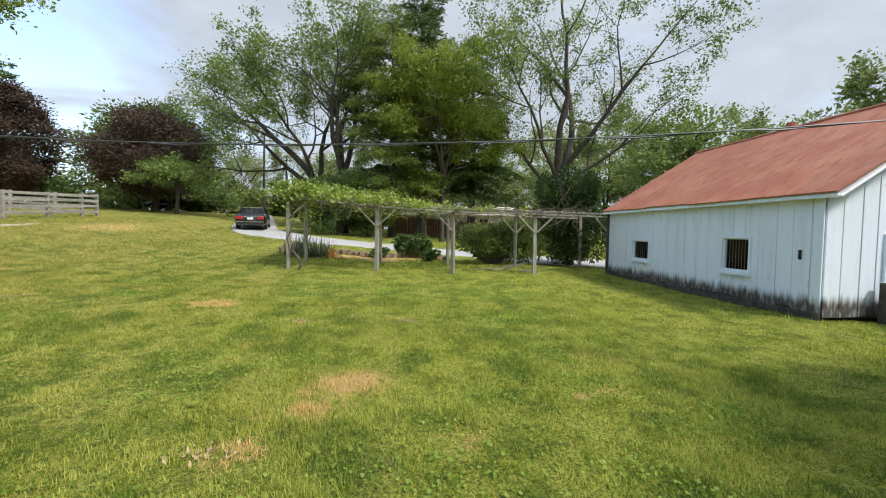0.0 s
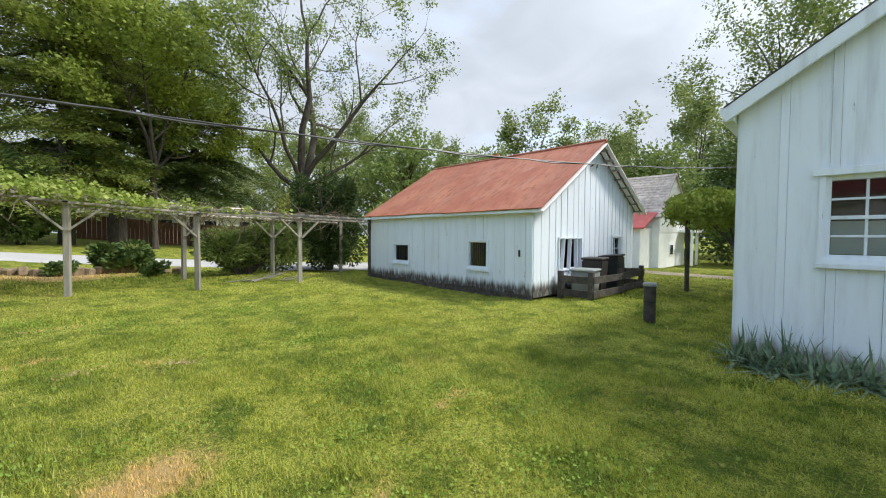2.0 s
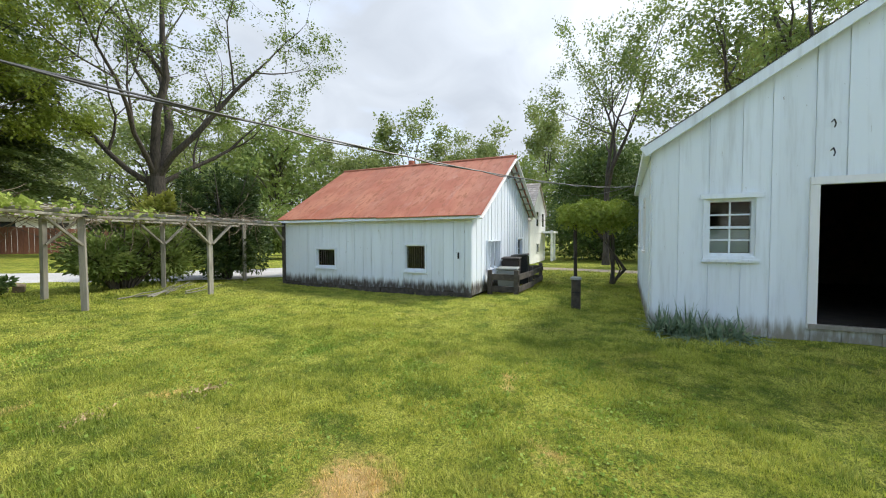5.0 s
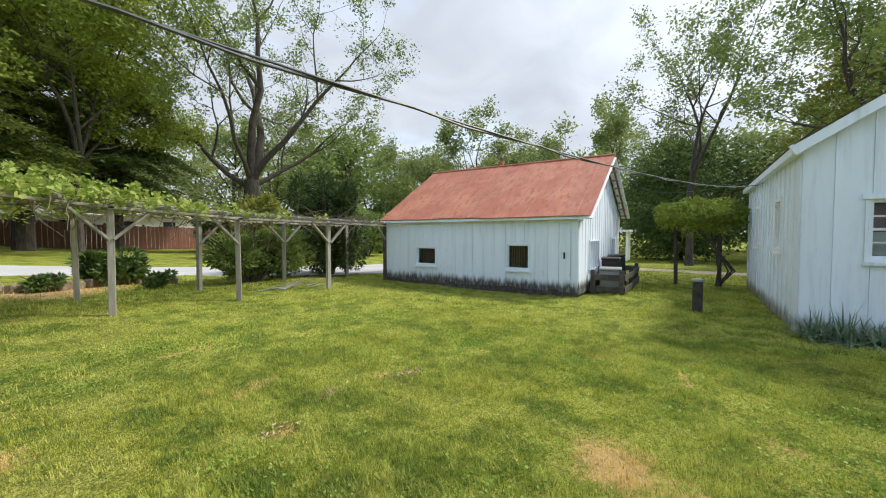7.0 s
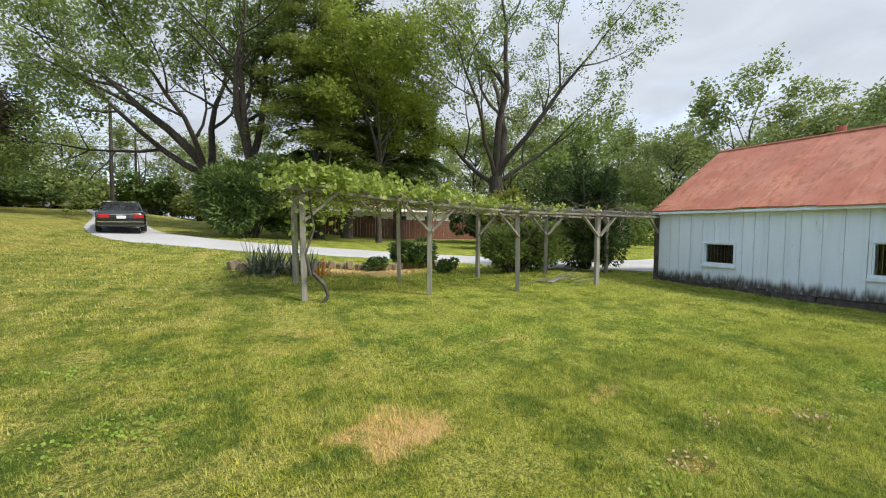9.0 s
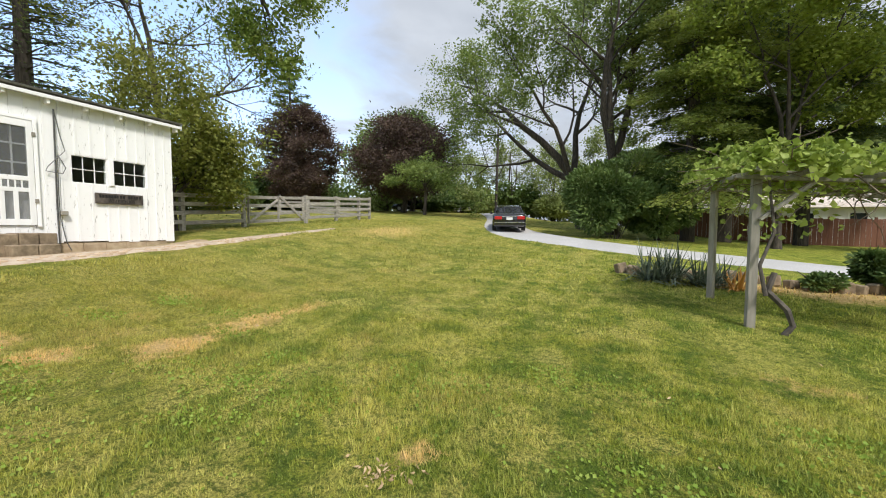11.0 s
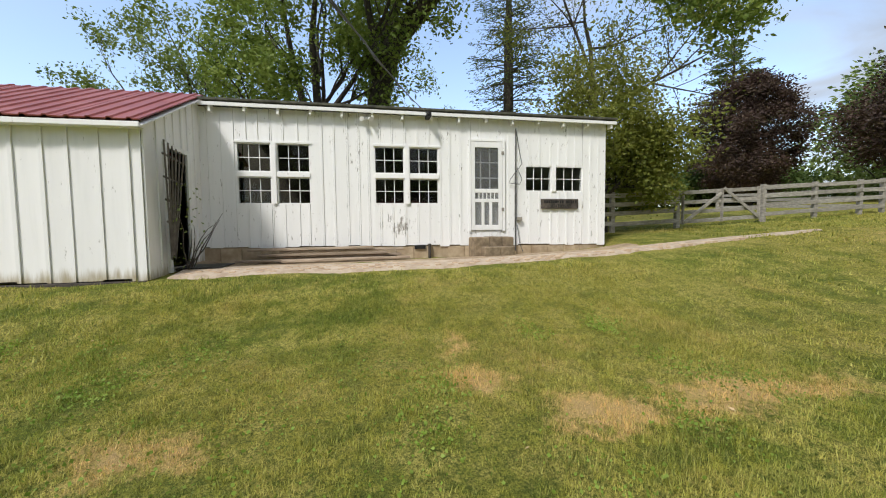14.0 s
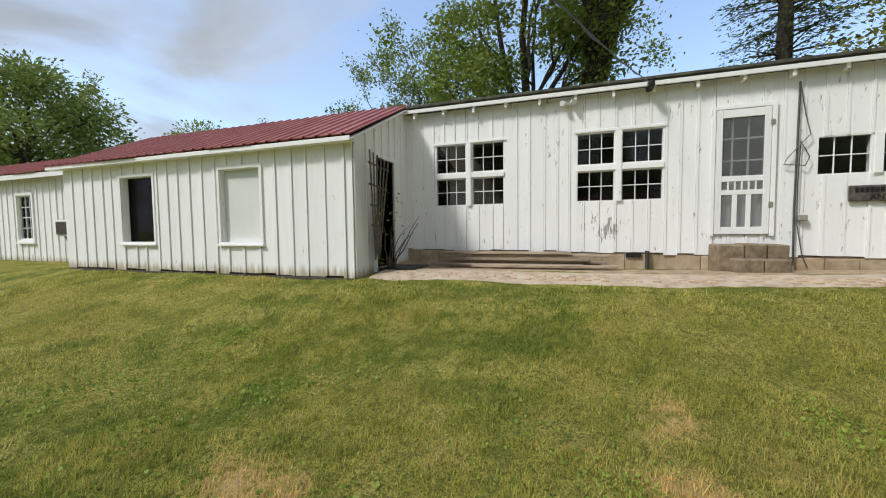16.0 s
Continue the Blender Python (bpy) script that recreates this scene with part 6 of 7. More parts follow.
def white_house():
    x0, x1, y0, y1 = 24.0, 29.5, 7.9, 15.5
    g = gz(24, 8) - 0.05
    t = thing("house", "white clapboard house with pale shingles and a red porch roof", "house", (x0, y0, g))
    ax, az, lz, rz = 26.8, 5.35, 2.75, 3.35

    def gable(u):
        x = x0 + u
        return lz + (az - lz) * (x - x0) / (ax - x0) if x < ax else az - (az - rz) * (x - ax) / (x1 - ax)
    south = Wall(x0, y0, 1, 0, 0, -1)
    bm = bmesh.new()
    for a, b in ((0, ax - x0), (ax - x0, x1 - x0)):
        south.slab(bm, a, b, -0.2, 0, flat(g), gable)
    w = part("wall_south", bm, M_LIME, t)
    z = 1.75
    while z < az - 0.15:
        lo = x0 if z < lz else x0 + (ax - x0) * (z - lz) / (az - lz)
        hi = x1 if z < rz else x1 - (x1 - ax) * (z - rz) / (az - rz)
        part("clapboard", south.box(bmesh.new(), lo - x0 + 0.03, hi - x0 - 0.03, 0.0, 0.03, z, z + 0.15, 0), M_LIME, w)
        z += 0.17
    for u0, u1, z0, z1 in ((1.9, 2.5, 2.25, 3.3), (4.0, 4.55, 2.25, 3.25), (2.1, 2.7, 0.35, 0.95)):
        win = part("window", south.box(bmesh.new(), u0 - 0.08, u1 + 0.08, 0.02, 0.05, z0 - 0.08, z1 + 0.08), M_TRIM, t)
        part("pane", south.box(bmesh.new(), u0, u1, 0.05, 0.06, z0, z1, 0), M_DARKPANE, win)
    part("wall_west", box(bmesh.new(), x0, x0 + 0.2, y0 + 0.2, y1, g, lz), M_LIME, t)
    part("wall_east", box(bmesh.new(), x1 - 0.2, x1, y0 + 0.2, y1, g, rz), M_LIME, t)
    part("wall_north", box(bmesh.new(), x0, x1, y1, y1 + 0.2, g, rz), M_LIME, t)
    ya, yb = y0 - 0.15, y1 + 0.2
    for side, (ex, ez) in enumerate(((x0 - 0.25, lz - 0.22), (x1 + 0.2, rz - 0.15))):
        rf = part("roof", loft(bmesh.new(), [[(ex, ya, ez), (ax, ya, az + 0.05), (ax, ya, az + 0.12), (ex, ya, ez + 0.07)], [(ex, yb, ez), (ax, yb, az + 0.05), (ax, yb, az + 0.12), (ex, yb, ez + 0.07)]]), M_SHINGLE, t)
        if side == 0:
            for k in range(16):
                s = k / 16
                p, q = Vector((ex, 0, ez + 0.08)).lerp(Vector((ax, 0, az + 0.13)), s), Vector((ex, 0, ez + 0.08)).lerp(Vector((ax, 0, az + 0.13)), s + 0.066)
                part("shingle_course", loft(bmesh.new(), [[(p.x, ya, p.z), (q.x, ya, q.z - 0.03), (q.x, ya, q.z), (p.x, ya, p.z + 0.04)], [(p.x, yb, p.z), (q.x, yb, q.z - 0.03), (q.x, yb, q.z), (p.x, yb, p.z + 0.04)]]), M_SHINGLE, rf)
    # lean-to
    part("lean_to_wall", box(bmesh.new(), 22.0, 24.0, 8.3, 14.0, g, 1.95), M_LIME, t)
    part("lean_to_roof", loft(bmesh.new(), [[(21.7, 8.0, 1.9), (24.0, 8.0, 2.85), (24.0, 8.0, 2.92), (21.7, 8.0, 1.97)], [(21.7, 14.2, 1.9), (24.0, 14.2, 2.85), (24.0, 14.2, 2.92), (21.7, 14.2, 1.97)]]), M_PINKROOF, t)
    for y in (8.8, 9.7):
        win = part("window", box(bmesh.new(), 21.95, 22.0, y - 0.06, y + 0.56, 1.0, 1.62), M_TRIM, t)
        part("pane", box(bmesh.new(), 21.93, 21.945, y, y + 0.5, 1.06, 1.56), M_DARKPANE, win)
    part("chimney", box(bmesh.new(), 25.6, 26.4, 14.2, 15.0, 3.5, 6.4, 0.02), M_LIME, t)
    for x in (28.3, 29.6):
        part("porch_post", box(bmesh.new(), x - 0.07, x + 0.07, 7.1, 7.24, g, 1.75), M_TRIM, t)
    part("porch_roof", box(bmesh.new(), 28.0, 29.9, 6.95, 7.9, 1.75, 1.9), M_TRIM, t)


white_house()


def neighbour():
    g = gz(5, 40)
    t = thing("neighbour_house", "low white house behind the board fence", "house", (0, 42, g))
    part("wall", box(bmesh.new(), 0.5, 15.0, 42, 48, g - 0.3, g + 2.5), M_LIME, t)
    part("roof", loft(bmesh.new(), [[(0.0, 41.5, g + 2.45), (0.0, 45, g + 3.6), (0.0, 48.5, g + 2.45)], [(15.5, 41.5, g + 2.45), (15.5, 45, g + 3.6), (15.5, 48.5, g + 2.45)]]), M_SHINGLE, t)
    for x in (2.5, 5.0, 8.5, 11.5):
        win = part("window", box(bmesh.new(), x, x + 1.1, 41.94, 42.0, g + 1.2, g + 2.1), M_TRIM, t)
        part("pane", box(bmesh.new(), x + 0.08, x + 1.02, 41.92, 41.94, g + 1.28, g + 2.02), M_DARKPANE, win)
    f = thing("board_fence", "red-brown stained board fence", "fence", (0.5, 38, gz(0.5, 38)))
    for k in range(60):
        x = -0.5 + k * 0.27
        gg = gz(x, 38)
        part("board", box(bmesh.new(), x, x + 0.25, 38, 38.03, gg, gg + 1.75 + 0.02 * (k % 3)), M_HEDGE_FENCE, f)
    for k in range(8):
        x = -0.5 + k * 2.3
        part("post", box(bmesh.new(), x, x + 0.12, 38.04, 38.16, gz(x, 38) - 0.2, gz(x, 38) + 1.9), M_HEDGE_FENCE, f)
    b = thing("brick_house", "small red brick house with a gable", "house", (-27.6, 68, gz(-27.6, 68)))
    gg = gz(-24, 68)
    part("wall", box(bmesh.new(), -29.8, -25.4, 68, 74, gg, gg + 3.0), M_REDBRICK, b)
    part("gable", loft(bmesh.new(), [[(-29.8, 68, gg + 3.0), (-25.4, 68, gg + 3.0), (-27.6, 68, gg + 5.2)], [(-29.8, 68.2, gg + 3.0), (-25.4, 68.2, gg + 3.0), (-27.6, 68.2, gg + 5.2)]]), M_REDBRICK, b)
    for s in (-1, 1):
        e = -27.6 + s * 2.5
        part("roof", loft(bmesh.new(), [[(e, y, gg + 2.7), (-27.6, y, gg + 5.2), (-27.6, y, gg + 5.35), (e, y, gg + 2.85)] for y in (67.7, 74.3)]), M_SHINGLE, b)
    win = part("window", box(bmesh.new(), -26.4, -25.5, 67.93, 68.0, gg + 1.0, gg + 2.3), M_TRIM, b)
    part("pane", box(bmesh.new(), -26.3, -25.6, 67.9, 67.93, gg + 1.1, gg + 2.2), M_DARKPANE, win)


neighbour()

# ---- overhead wires and poles ----


def sag_line(a, b, sag, n=28):
    a, b = Vector(a), Vector(b)
    return [a.lerp(b, k / n) - Vector((0, 0, 4 * sag * (k / n) * (1 - k / n))) for k in range(n + 1)]


def wires():
    main = thing("service_cable", "black twisted service cable slung between the sheds", "cable", (-15.7, 8.25, 4.1))
    a, b = (-15.68, 7.66, 4.20), (10.31, 1.07, 3.12)
    p = [v for v in sag_line(a, b, 1.35, 70) if v.y > 1.57]
    part("messenger", tube(bmesh.new(), p, 0.006, 5), M_CABLE, main)
    q = [v + Vector((0, 0.011 * math.cos(k * 2.1), 0.011 * math.sin(k * 2.1) - 0.008)) for k, v in enumerate(p)]
    part("conductor", tube(bmesh.new(), q, 0.007, 5), M_CABLE, main)
    part("bracket", box(bmesh.new(), -15.98, -15.66, 7.61, 7.71, 4.14, 4.24, 0.01), M_BLACK, main)
    for k, (x, y, h) in enumerate(((-15.5, 46.0, 9.0), (-17.5, 62.0, 9.5), (33.0, 60.0, 9.0))):
        g = gz(x, y)
        t = thing("utility_pole", "weathered wooden utility pole", "pole", (x, y, g), group="utility poles")
        part("pole", tube(bmesh.new(), [(x, y, g - 0.5), (x + 0.2, y, g + h)], [0.16, 0.11], 8), M_BARK, t)
        part("crossarm", box(bmesh.new(), x - 1.0, x + 1.2, y - 0.06, y + 0.06, g + h - 0.7, g + h - 0.55, 0.01), M_WEATHER, t)
    t = thing("power_lines", "thin power lines along the road", "cable", (-15.5, 46, 8))
    for dz in (0, -0.5, -1.6):
        part("wire", tube(bmesh.new(), sag_line((-60, 52, 10.5 + dz), (-15.4, 46, 10.0 + dz), 0.8), 0.018, 4), M_CABLE, t)
        part("wire", tube(bmesh.new(), sag_line((-15.4, 46, 10.0 + dz), (33, 60, 9.4 + dz), 1.4), 0.018, 4), M_CABLE, t)
    t = thing("house_cable", "thin cable from the shed to the white house", "cable", (11.6, 1.7, 3.0))
    part("wire", tube(bmesh.new(), sag_line((10.1, 1.72, 3.0), (24.0, 8.0, 2.6), 0.35), 0.008, 4), M_CABLE, t)
    part("wire", tube(bmesh.new(), sag_line((10.1, 1.72, 3.05), (40.0, 8.0, 6.5), 0.5), 0.012, 4), M_CABLE, t)


wires()

# ---- by the barn: pen, bins, pipe, small vine arbor ----
M_BIN = gloss("grey plastic", (0.30, 0.32, 0.30), 0.6)
M_BINBROWN = gloss("dark brown plastic", (0.035, 0.028, 0.025), 0.6)
M_BINBLACK = gloss("black plastic", (0.018, 0.02, 0.022), 0.5)
M_PIPE = plain("rusty dark pipe", (0.045, 0.038, 0.034), (0.09, 0.075, 0.06), 9, 0.8, 0.2, 0.3)


def pen():
    t = thing("bin_pen", "low pen of dark weathered rails round the bins", "fence", (7.4, 4.55, gz(7.4, 4.55)))
    posts = [(7.36, 5.22), (7.46, 4.52), (9.1, 4.50), (10.8, 4.55), (10.85, 5.2)]
    for x, y in posts:
        timber("post", (x, y, gz(x, y) - 0.2), (x + 0.01, y, gz(x, y) + 0.64), 0.11, 0.11, M_DARKWOOD, t)
    for (x0, y0), (x1, y1) in zip(posts, posts[1:]):
        for h in (0.16, 0.48):
            up = (0, 1, 0) if abs(x1 - x0) > abs(y1 - y0) else (1, 0.001, 0)
            off = -0.07 if abs(x1 - x0) > abs(y1 - y0) else 0.0
            timber("rail", (x0 - 0.02, y0 + off, h), (x1 + 0.02, y1 + off, h - 0.02), 0.16, 0.035, M_DARKWOOD, t, up=up)


pen()


def bin_box(name, label, x, y, w, d, h, material, round_=False, tilt=0):
    t = thing(name, label, "bin", (x, y, gz(x, y)), local=True)
    bm = bmesh.new()
    if round_:
        tube(bm, [(0, 0, 0), (0, 0, h * 0.5), (0, 0, h)], [w * 0.42, w * 0.46, w * 0.5], 20)
    else:
        loft(bm, [[(-w * 0.42, -d * 0.42, 0), (w * 0.42, -d * 0.42, 0), (w * 0.42, d * 0.42, 0), (-w * 0.42, d * 0.42, 0)], [(-w / 2, -d / 2, h), (w / 2, -d / 2, h), (w / 2, d / 2, h), (-w / 2, d / 2, h)]])
        bmesh.ops.bevel(bm, geom=list(bm.edges), offset=0.03, segments=2, affect="EDGES")
    part("body", bm, material, t)
    bm = bmesh.new()
    if round_:
        tube(bm, [(0, 0, h), (0, 0, h + 0.04), (0, 0, h + 0.09)], [w * 0.55, w * 0.55, w * 0.35], 20)
    else:
        box(bm, -w * 0.53, w * 0.53, -d * 0.53, d * 0.53, h + 0.002, h + 0.06, 0.02)
    part("lid", bm, material, t)
    t.rotation_euler = (radians(tilt), 0, radians(8))
    return t


bin_box("dust_bin", "grey plastic bin with a flat lid in the pen", 7.95, 4.88, 0.62, 0.55, 0.62, M_BIN)
bin_box("dust_bin", "dark brown square bin in the pen", 8.75, 5.0, 0.66, 0.5, 0.86, M_BINBROWN)
bin_box("dust_bin", "black plastic bin leaning in the pen", 9.9, 4.95, 0.78, 0.5, 0.90, M_BINBLACK, False, -5)


def stub_pipe():
    x, y = 6.10, 2.87
    g = gz(x, y)
    t = thing("vent_pipe", "short dark upright pipe with a pale cap on the lawn", "pipe", (x, y, g))
    part("pipe", tube(bmesh.new(), [(x, y, g - 0.1), (x, y, g + 0.30), (x, y, g + 0.62)], 0.095, 20), M_PIPE, t)
    part("band", tube(bmesh.new(), [(x, y, g + 0.34), (x, y, g + 0.36)], 0.10, 20), M_BLACK, t)
    part("cap", tube(bmesh.new(), [(x, y, g + 0.62), (x, y, g + 0.655), (x, y, g + 0.675)], [0.115, 0.115, 0.10], 20), M_BIN, t, "pale grey cap")


stub_pipe()


def small_arbor():
    t = thing("vine_arbor", "small post arbor topped by a thick green vine", "arbor", (10.9, 2.85, gz(10.9, 2.85)))
    for x, y in ((10.9, 3.42), (10.9, 2.28)):
        g = gz(x, y)
        timber("post", (x, y, g - 0.2), (x + 0.02, y + 0.03, 2.2), 0.08, 0.09, M_BARK, t)
    for y in (2.28, 3.42):
        timber("beam", (10.5, y, 2.2), (12.0, y, 2.2), 0.08, 0.1, M_BARK, t)
    rng = random.Random(251)
    for k in range(6):
        stem = [(10.95, 2.3 + 0.04 * k, -0.1), (10.95 + rng.uniform(-0.3, 0.3), 2.2 + rng.uniform(-0.4, 0.3), 0.5), (10.9 + rng.uniform(-0.2, 0.2), 2.4, 1.2), (11.1 + rng.uniform(-0.5, 0.8), 2.8 + rng.uniform(-0.6, 0.6), 2.3)]
        part("vine_stem", tube(bmesh.new(), stem, [0.03, 0.026, 0.022, 0.012], 5), M_DARKWOOD, t)
    nr = np.random.RandomState(252)
    n = 9000
    d = nr.normal(size=(n, 3)); d /= np.linalg.norm(d, axis=1)[:, None]
    r = (0.75 + 0.35 * nr.uniform(size=n))[:, None]
    c = d * r * np.array([1.15, 1.15, 0.36]) + np.array([11.2, 2.85, 2.28])
    c[:, 2] += 0.16 * np.sin(c[:, 0] * 4.0) * np.sin(c[:, 1] * 3.3 + 1) - 0.35 * nr.uniform(size=n) ** 6
    c[:, 2] -= np.clip(np.abs(d[:, 0]) - 0.6, 0, 1) * 0.5 * nr.uniform(size=n)
    ob = quads("vine_leaves", c, 0.12, M_SPRING, t, 253, aspect=0.4, droop=0.8)
    ob.matrix_parent_inverse = Matrix.Translation(-t.location)


small_arbor()

# ---- along the shop: path, steps, planks, pipes, trellis ----


def shop_details():
    rng = random.Random(261)
    st = thing("stone_steps", "two worn stone steps under the screen door", "steps", (-15.4, 9.05, 1.0))
    for y0, y1, x1, z0, z1 in ((8.60, 9.52, -15.45, 1.0, 1.50), (8.74, 9.46, -15.12, 1.0, 1.30)):
        y = y0
        while y < y1 - 0.05:
            w = min(rng.uniform(0.28, 0.46), y1 - y)
            part("stone", box(bmesh.new(), -15.95 if z1 > 1.4 else -15.44, x1 + rng.uniform(-0.02, 0.02), y, y + w - 0.012, z0, z1 + rng.uniform(-0.012, 0.012), 0.015), M_STONE, st)
            y += w
    for k, (y0, y1, x, z) in enumerate(((3.9, 6.9, -15.74, 0.10), (3.7, 6.6, -15.56, 0.09), (4.3, 7.0, -15.72, 0.16), (4.1, 6.7, -15.66, 0.21), (4.6, 7.15, -15.40, 0.08), (4.5, 7.05, -15.74, 0.27), (3.9, 6.4, -15.70, 0.32))):
        tagged(timber("plank", (x, y0, gz(x, y0) + z), (x + rng.uniform(-0.05, 0.05), y1, gz(x, y1) + z + rng.uniform(-0.01, 0.01)), 0.15, 0.045, M_PLANK, None, "old brown plank stacked along the shop wall"), "", "plank", "stacked planks")
    t = thing("wall_conduit", "dark conduit with loose cable loops on the shop wall", "conduit", (-15.94, 9.75, 1.1))
    part("pipe", tube(bmesh.new(), [(-15.93, 9.75, 1.15), (-15.93, 9.74, 2.0), (-15.93, 9.76, 4.02)], 0.016, 6), M_CABLE, t)
    part("cable", tube(bmesh.new(), [(-15.92, 9.76, 4.0), (-15.92, 9.84, 3.5), (-15.90, 9.90, 3.2), (-15.90, 9.62, 2.85), (-15.91, 9.58, 2.75), (-15.90, 9.85, 2.72), (-15.90, 9.9, 2.85), (-15.92, 9.79, 3.1), (-15.92, 9.77, 2.4), (-15.92, 9.78, 1.8), (-15.9, 9.85, 1.3), (-15.88, 9.92, 1.12)], 0.008, 5), M_CABLE, t)
    part("outlet_box", box(bmesh.new(), -15.96, -15.88, 9.78, 9.90, 1.86, 1.95, 0.008), M_WEATHER, t)
    t = thing("flood_lamp", "small twin flood lamp under the shop eave", "lamp", (-15.9, 6.32, 4.1))
    part("mount", box(bmesh.new(), -15.96, -15.90, 6.28, 6.36, 4.06, 4.14, 0.01), M_TRIM, t)
    for s in (-1, 1):
        part("lamp_head", tube(bmesh.new(), [(-15.90, 6.32 + s * 0.06, 4.10), (-15.80, 6.32 + s * 0.10, 4.06)], [0.03, 0.05], 10), M_TRIM, t)
    t = thing("drain_pipe", "short rusty drain pipe at the foundation", "pipe", (-15.95, 7.67, 1.0))
    part("pipe", tube(bmesh.new(), [(-15.93, 7.67, 0.95), (-15.93, 7.67, 1.36)], 0.035, 8), M_PIPE, t)
    part("vent", box(bmesh.new(), -15.97, -15.94, 7.33, 7.58, 1.24, 1.33), M_BLACK, t)
    # fan trellis and climbing rose by the wing door
    t = thing("trellis", "dark wooden fan trellis leaning on the wing corner", "trellis", (-14.3, 3.1, 1.05))
    for k in range(6):
        s = k / 5
        timber("slat", (-14.45 + 0.12 * s, 3.12, 1.35 - 0.2 * abs(s - 0.5)), (-14.68 + 0.66 * s, 3.22, 3.02 + 0.12 * s), 0.042, 0.016, M_TRELLIS, t, up=(0, 1, 0))
    for h, w in ((1.85, 0.17), (2.2, 0.24), (2.55, 0.31), (2.9, 0.36)):
        timber("crosspiece", (-14.40 - w, 3.10 + (h - 1.3) * 0.06, h - 0.03), (-14.36 + w, 3.10 + (h - 1.3) * 0.06, h + 0.03), 0.034, 0.016, M_TRELLIS, t, up=(0, 1, 0))
    t = thing("climbing_rose", "nearly bare climbing rose by the wing door", "plant", (-14.6, 3.25, 1.05))
    bm = bmesh.new()
    for k in range(7):
        p = Vector((-14.62 + rng.uniform(-0.1, 0.1), 3.25, 0.95))
        pts = [p.copy()]
        d = Vector((rng.uniform(-0.35, 0.35), rng.uniform(0, 0.15), 1))
        for s in range(5):
            d = (d + Vector((rng.uniform(-0.5, 0.5), rng.uniform(-0.15, 0.2), rng.uniform(-0.25, 0.1)))).normalized()
            p = p + d * rng.uniform(0.15, 0.34)
            pts.append(p.copy())
        tube(bm, pts, [0.009, 0.012, 0.01, 0.008, 0.006, 0.003], 4)
    part("cane", bm, M_BARK, t)
    nr = np.random.RandomState(262)
    c = np.stack([nr.uniform(-15.0, -14.1, 60), nr.uniform(3.2, 3.4, 60), nr.uniform(1.1, 2.6, 60)], -1)
    ob = quads("leaves", c, 0.05, M_LEAF, t, 263)
    ob.matrix_parent_inverse = Matrix.Translation(-t.location)
    t = thing("air_conditioner", "rusty cream window air conditioner on the back shed", "air conditioner", (-14.3, -5.35, 1.7))
    part("case", box(bmesh.new(), -14.58, -14.10, -5.75, -5.1, 1.72, 2.12, 0.02), M_BLIND, t)
    part("grille", box(bmesh.new(), -14.10, -14.08, -5.70, -5.25, 1.77, 2.07, 0.004), M_PIPE, t)
    part("prop", beam(bmesh.new(), (-14.15, -5.5, 1.74), (-14.5, -5.65, 1.1), 0.03, 0.03), M_WEATHER, t)
    # door mat
    tagged(part("door_mat", box(bmesh.new(), -15.35, -14.55, 3.05, 3.75, gz(-15, 3.4) + 0.03, gz(-15, 3.4) + 0.05, 0.006), M_BLACK), "dark mat before the wing door", "mat")


shop_details()


def path_x(y):
    return -14.50 + 0.10 * math.sin((y - 3) * 0.4) - 0.10 * max(0, y - 10)


def brick_path():
    t = thing("brick_path", "narrow worn brick path along the shop", "path", (-14.5, 8, gz(-14.5, 8)), kind="structure")
    rng = random.Random(271)
    me = {}
    for v in range(4):
        bm = box(bmesh.new(), -0.10, 0.10, -0.05, 0.05, -0.06, 0.0, 0.008)
        me[v] = mesh_from("brick", bm, M_BRICK)
    rows = 2
    y = 3.3
    while y < 15.2:
        cx = path_x(y)
        for k in range(rows):
            if rng.random() < 0.22 or (y > 10.5 and rng.random() < 0.35):
                continue
            x = cx + (k - rows / 2 + 0.5) * 0.21 + (0.1 if int(y / 0.108) % 2 else 0)
            yy = y + rng.uniform(-0.006, 0.006)
            ob = new("brick", me[rng.randrange(4)])
            ob.parent = t
            ob.matrix_parent_inverse = Matrix.Translation(-t.location)
            ob.matrix_basis = pose(x, yy, gz(x, yy) + 0.040 + rng.uniform(-0.010, 0.006), rng.uniform(-2, 2), rng.uniform(-2, 2) - 3, rng.uniform(-3, 3))
        y += 0.1085


brick_path()
ribbon("dirt_path", [(path_x(y), y) for y in (3.2, 5, 7, 9, 11, 13, 15.5, 18)], [1.3, 1.0, 0.85, 0.85, 0.8, 0.7, 0.55, 0.3], 0.022, M_DIRT, "trodden dirt path along the shop", "path")
ribbon("bare_earth", [(-15.45, 2.9), (-15.45, 5), (-15.45, 8), (-15.5, 10), (-15.6, 12.6)], [1.3, 1.2, 1.1, 1.0, 0.7], 0.012, M_SOIL, "bare earth strip at the foot of the shop", "ground")


def bed():
    rng = random.Random(281)
    t = thing("flower_bed", "mulched bed edged with rough stones", "flower bed", (-1.5, 15.3, gz(-1.5, 15.3)), kind="structure")
    for k in range(26):
        x, y = -4.9 + 0.26 * k, 16.1 - 0.25 * math.sin(k * 0.5) - 0.02 * k
        m = pose(x, y, gz(x, y) + 0.06, rng.uniform(-15, 15), rng.uniform(-15, 15), rng.uniform(0, 90))
        part("stone", box(bmesh.new(), -0.14, 0.14, -0.10, 0.10, -0.1, 0.1 + rng.uniform(0, 0.08), 0.03, m), M_STONE, t)


bed()


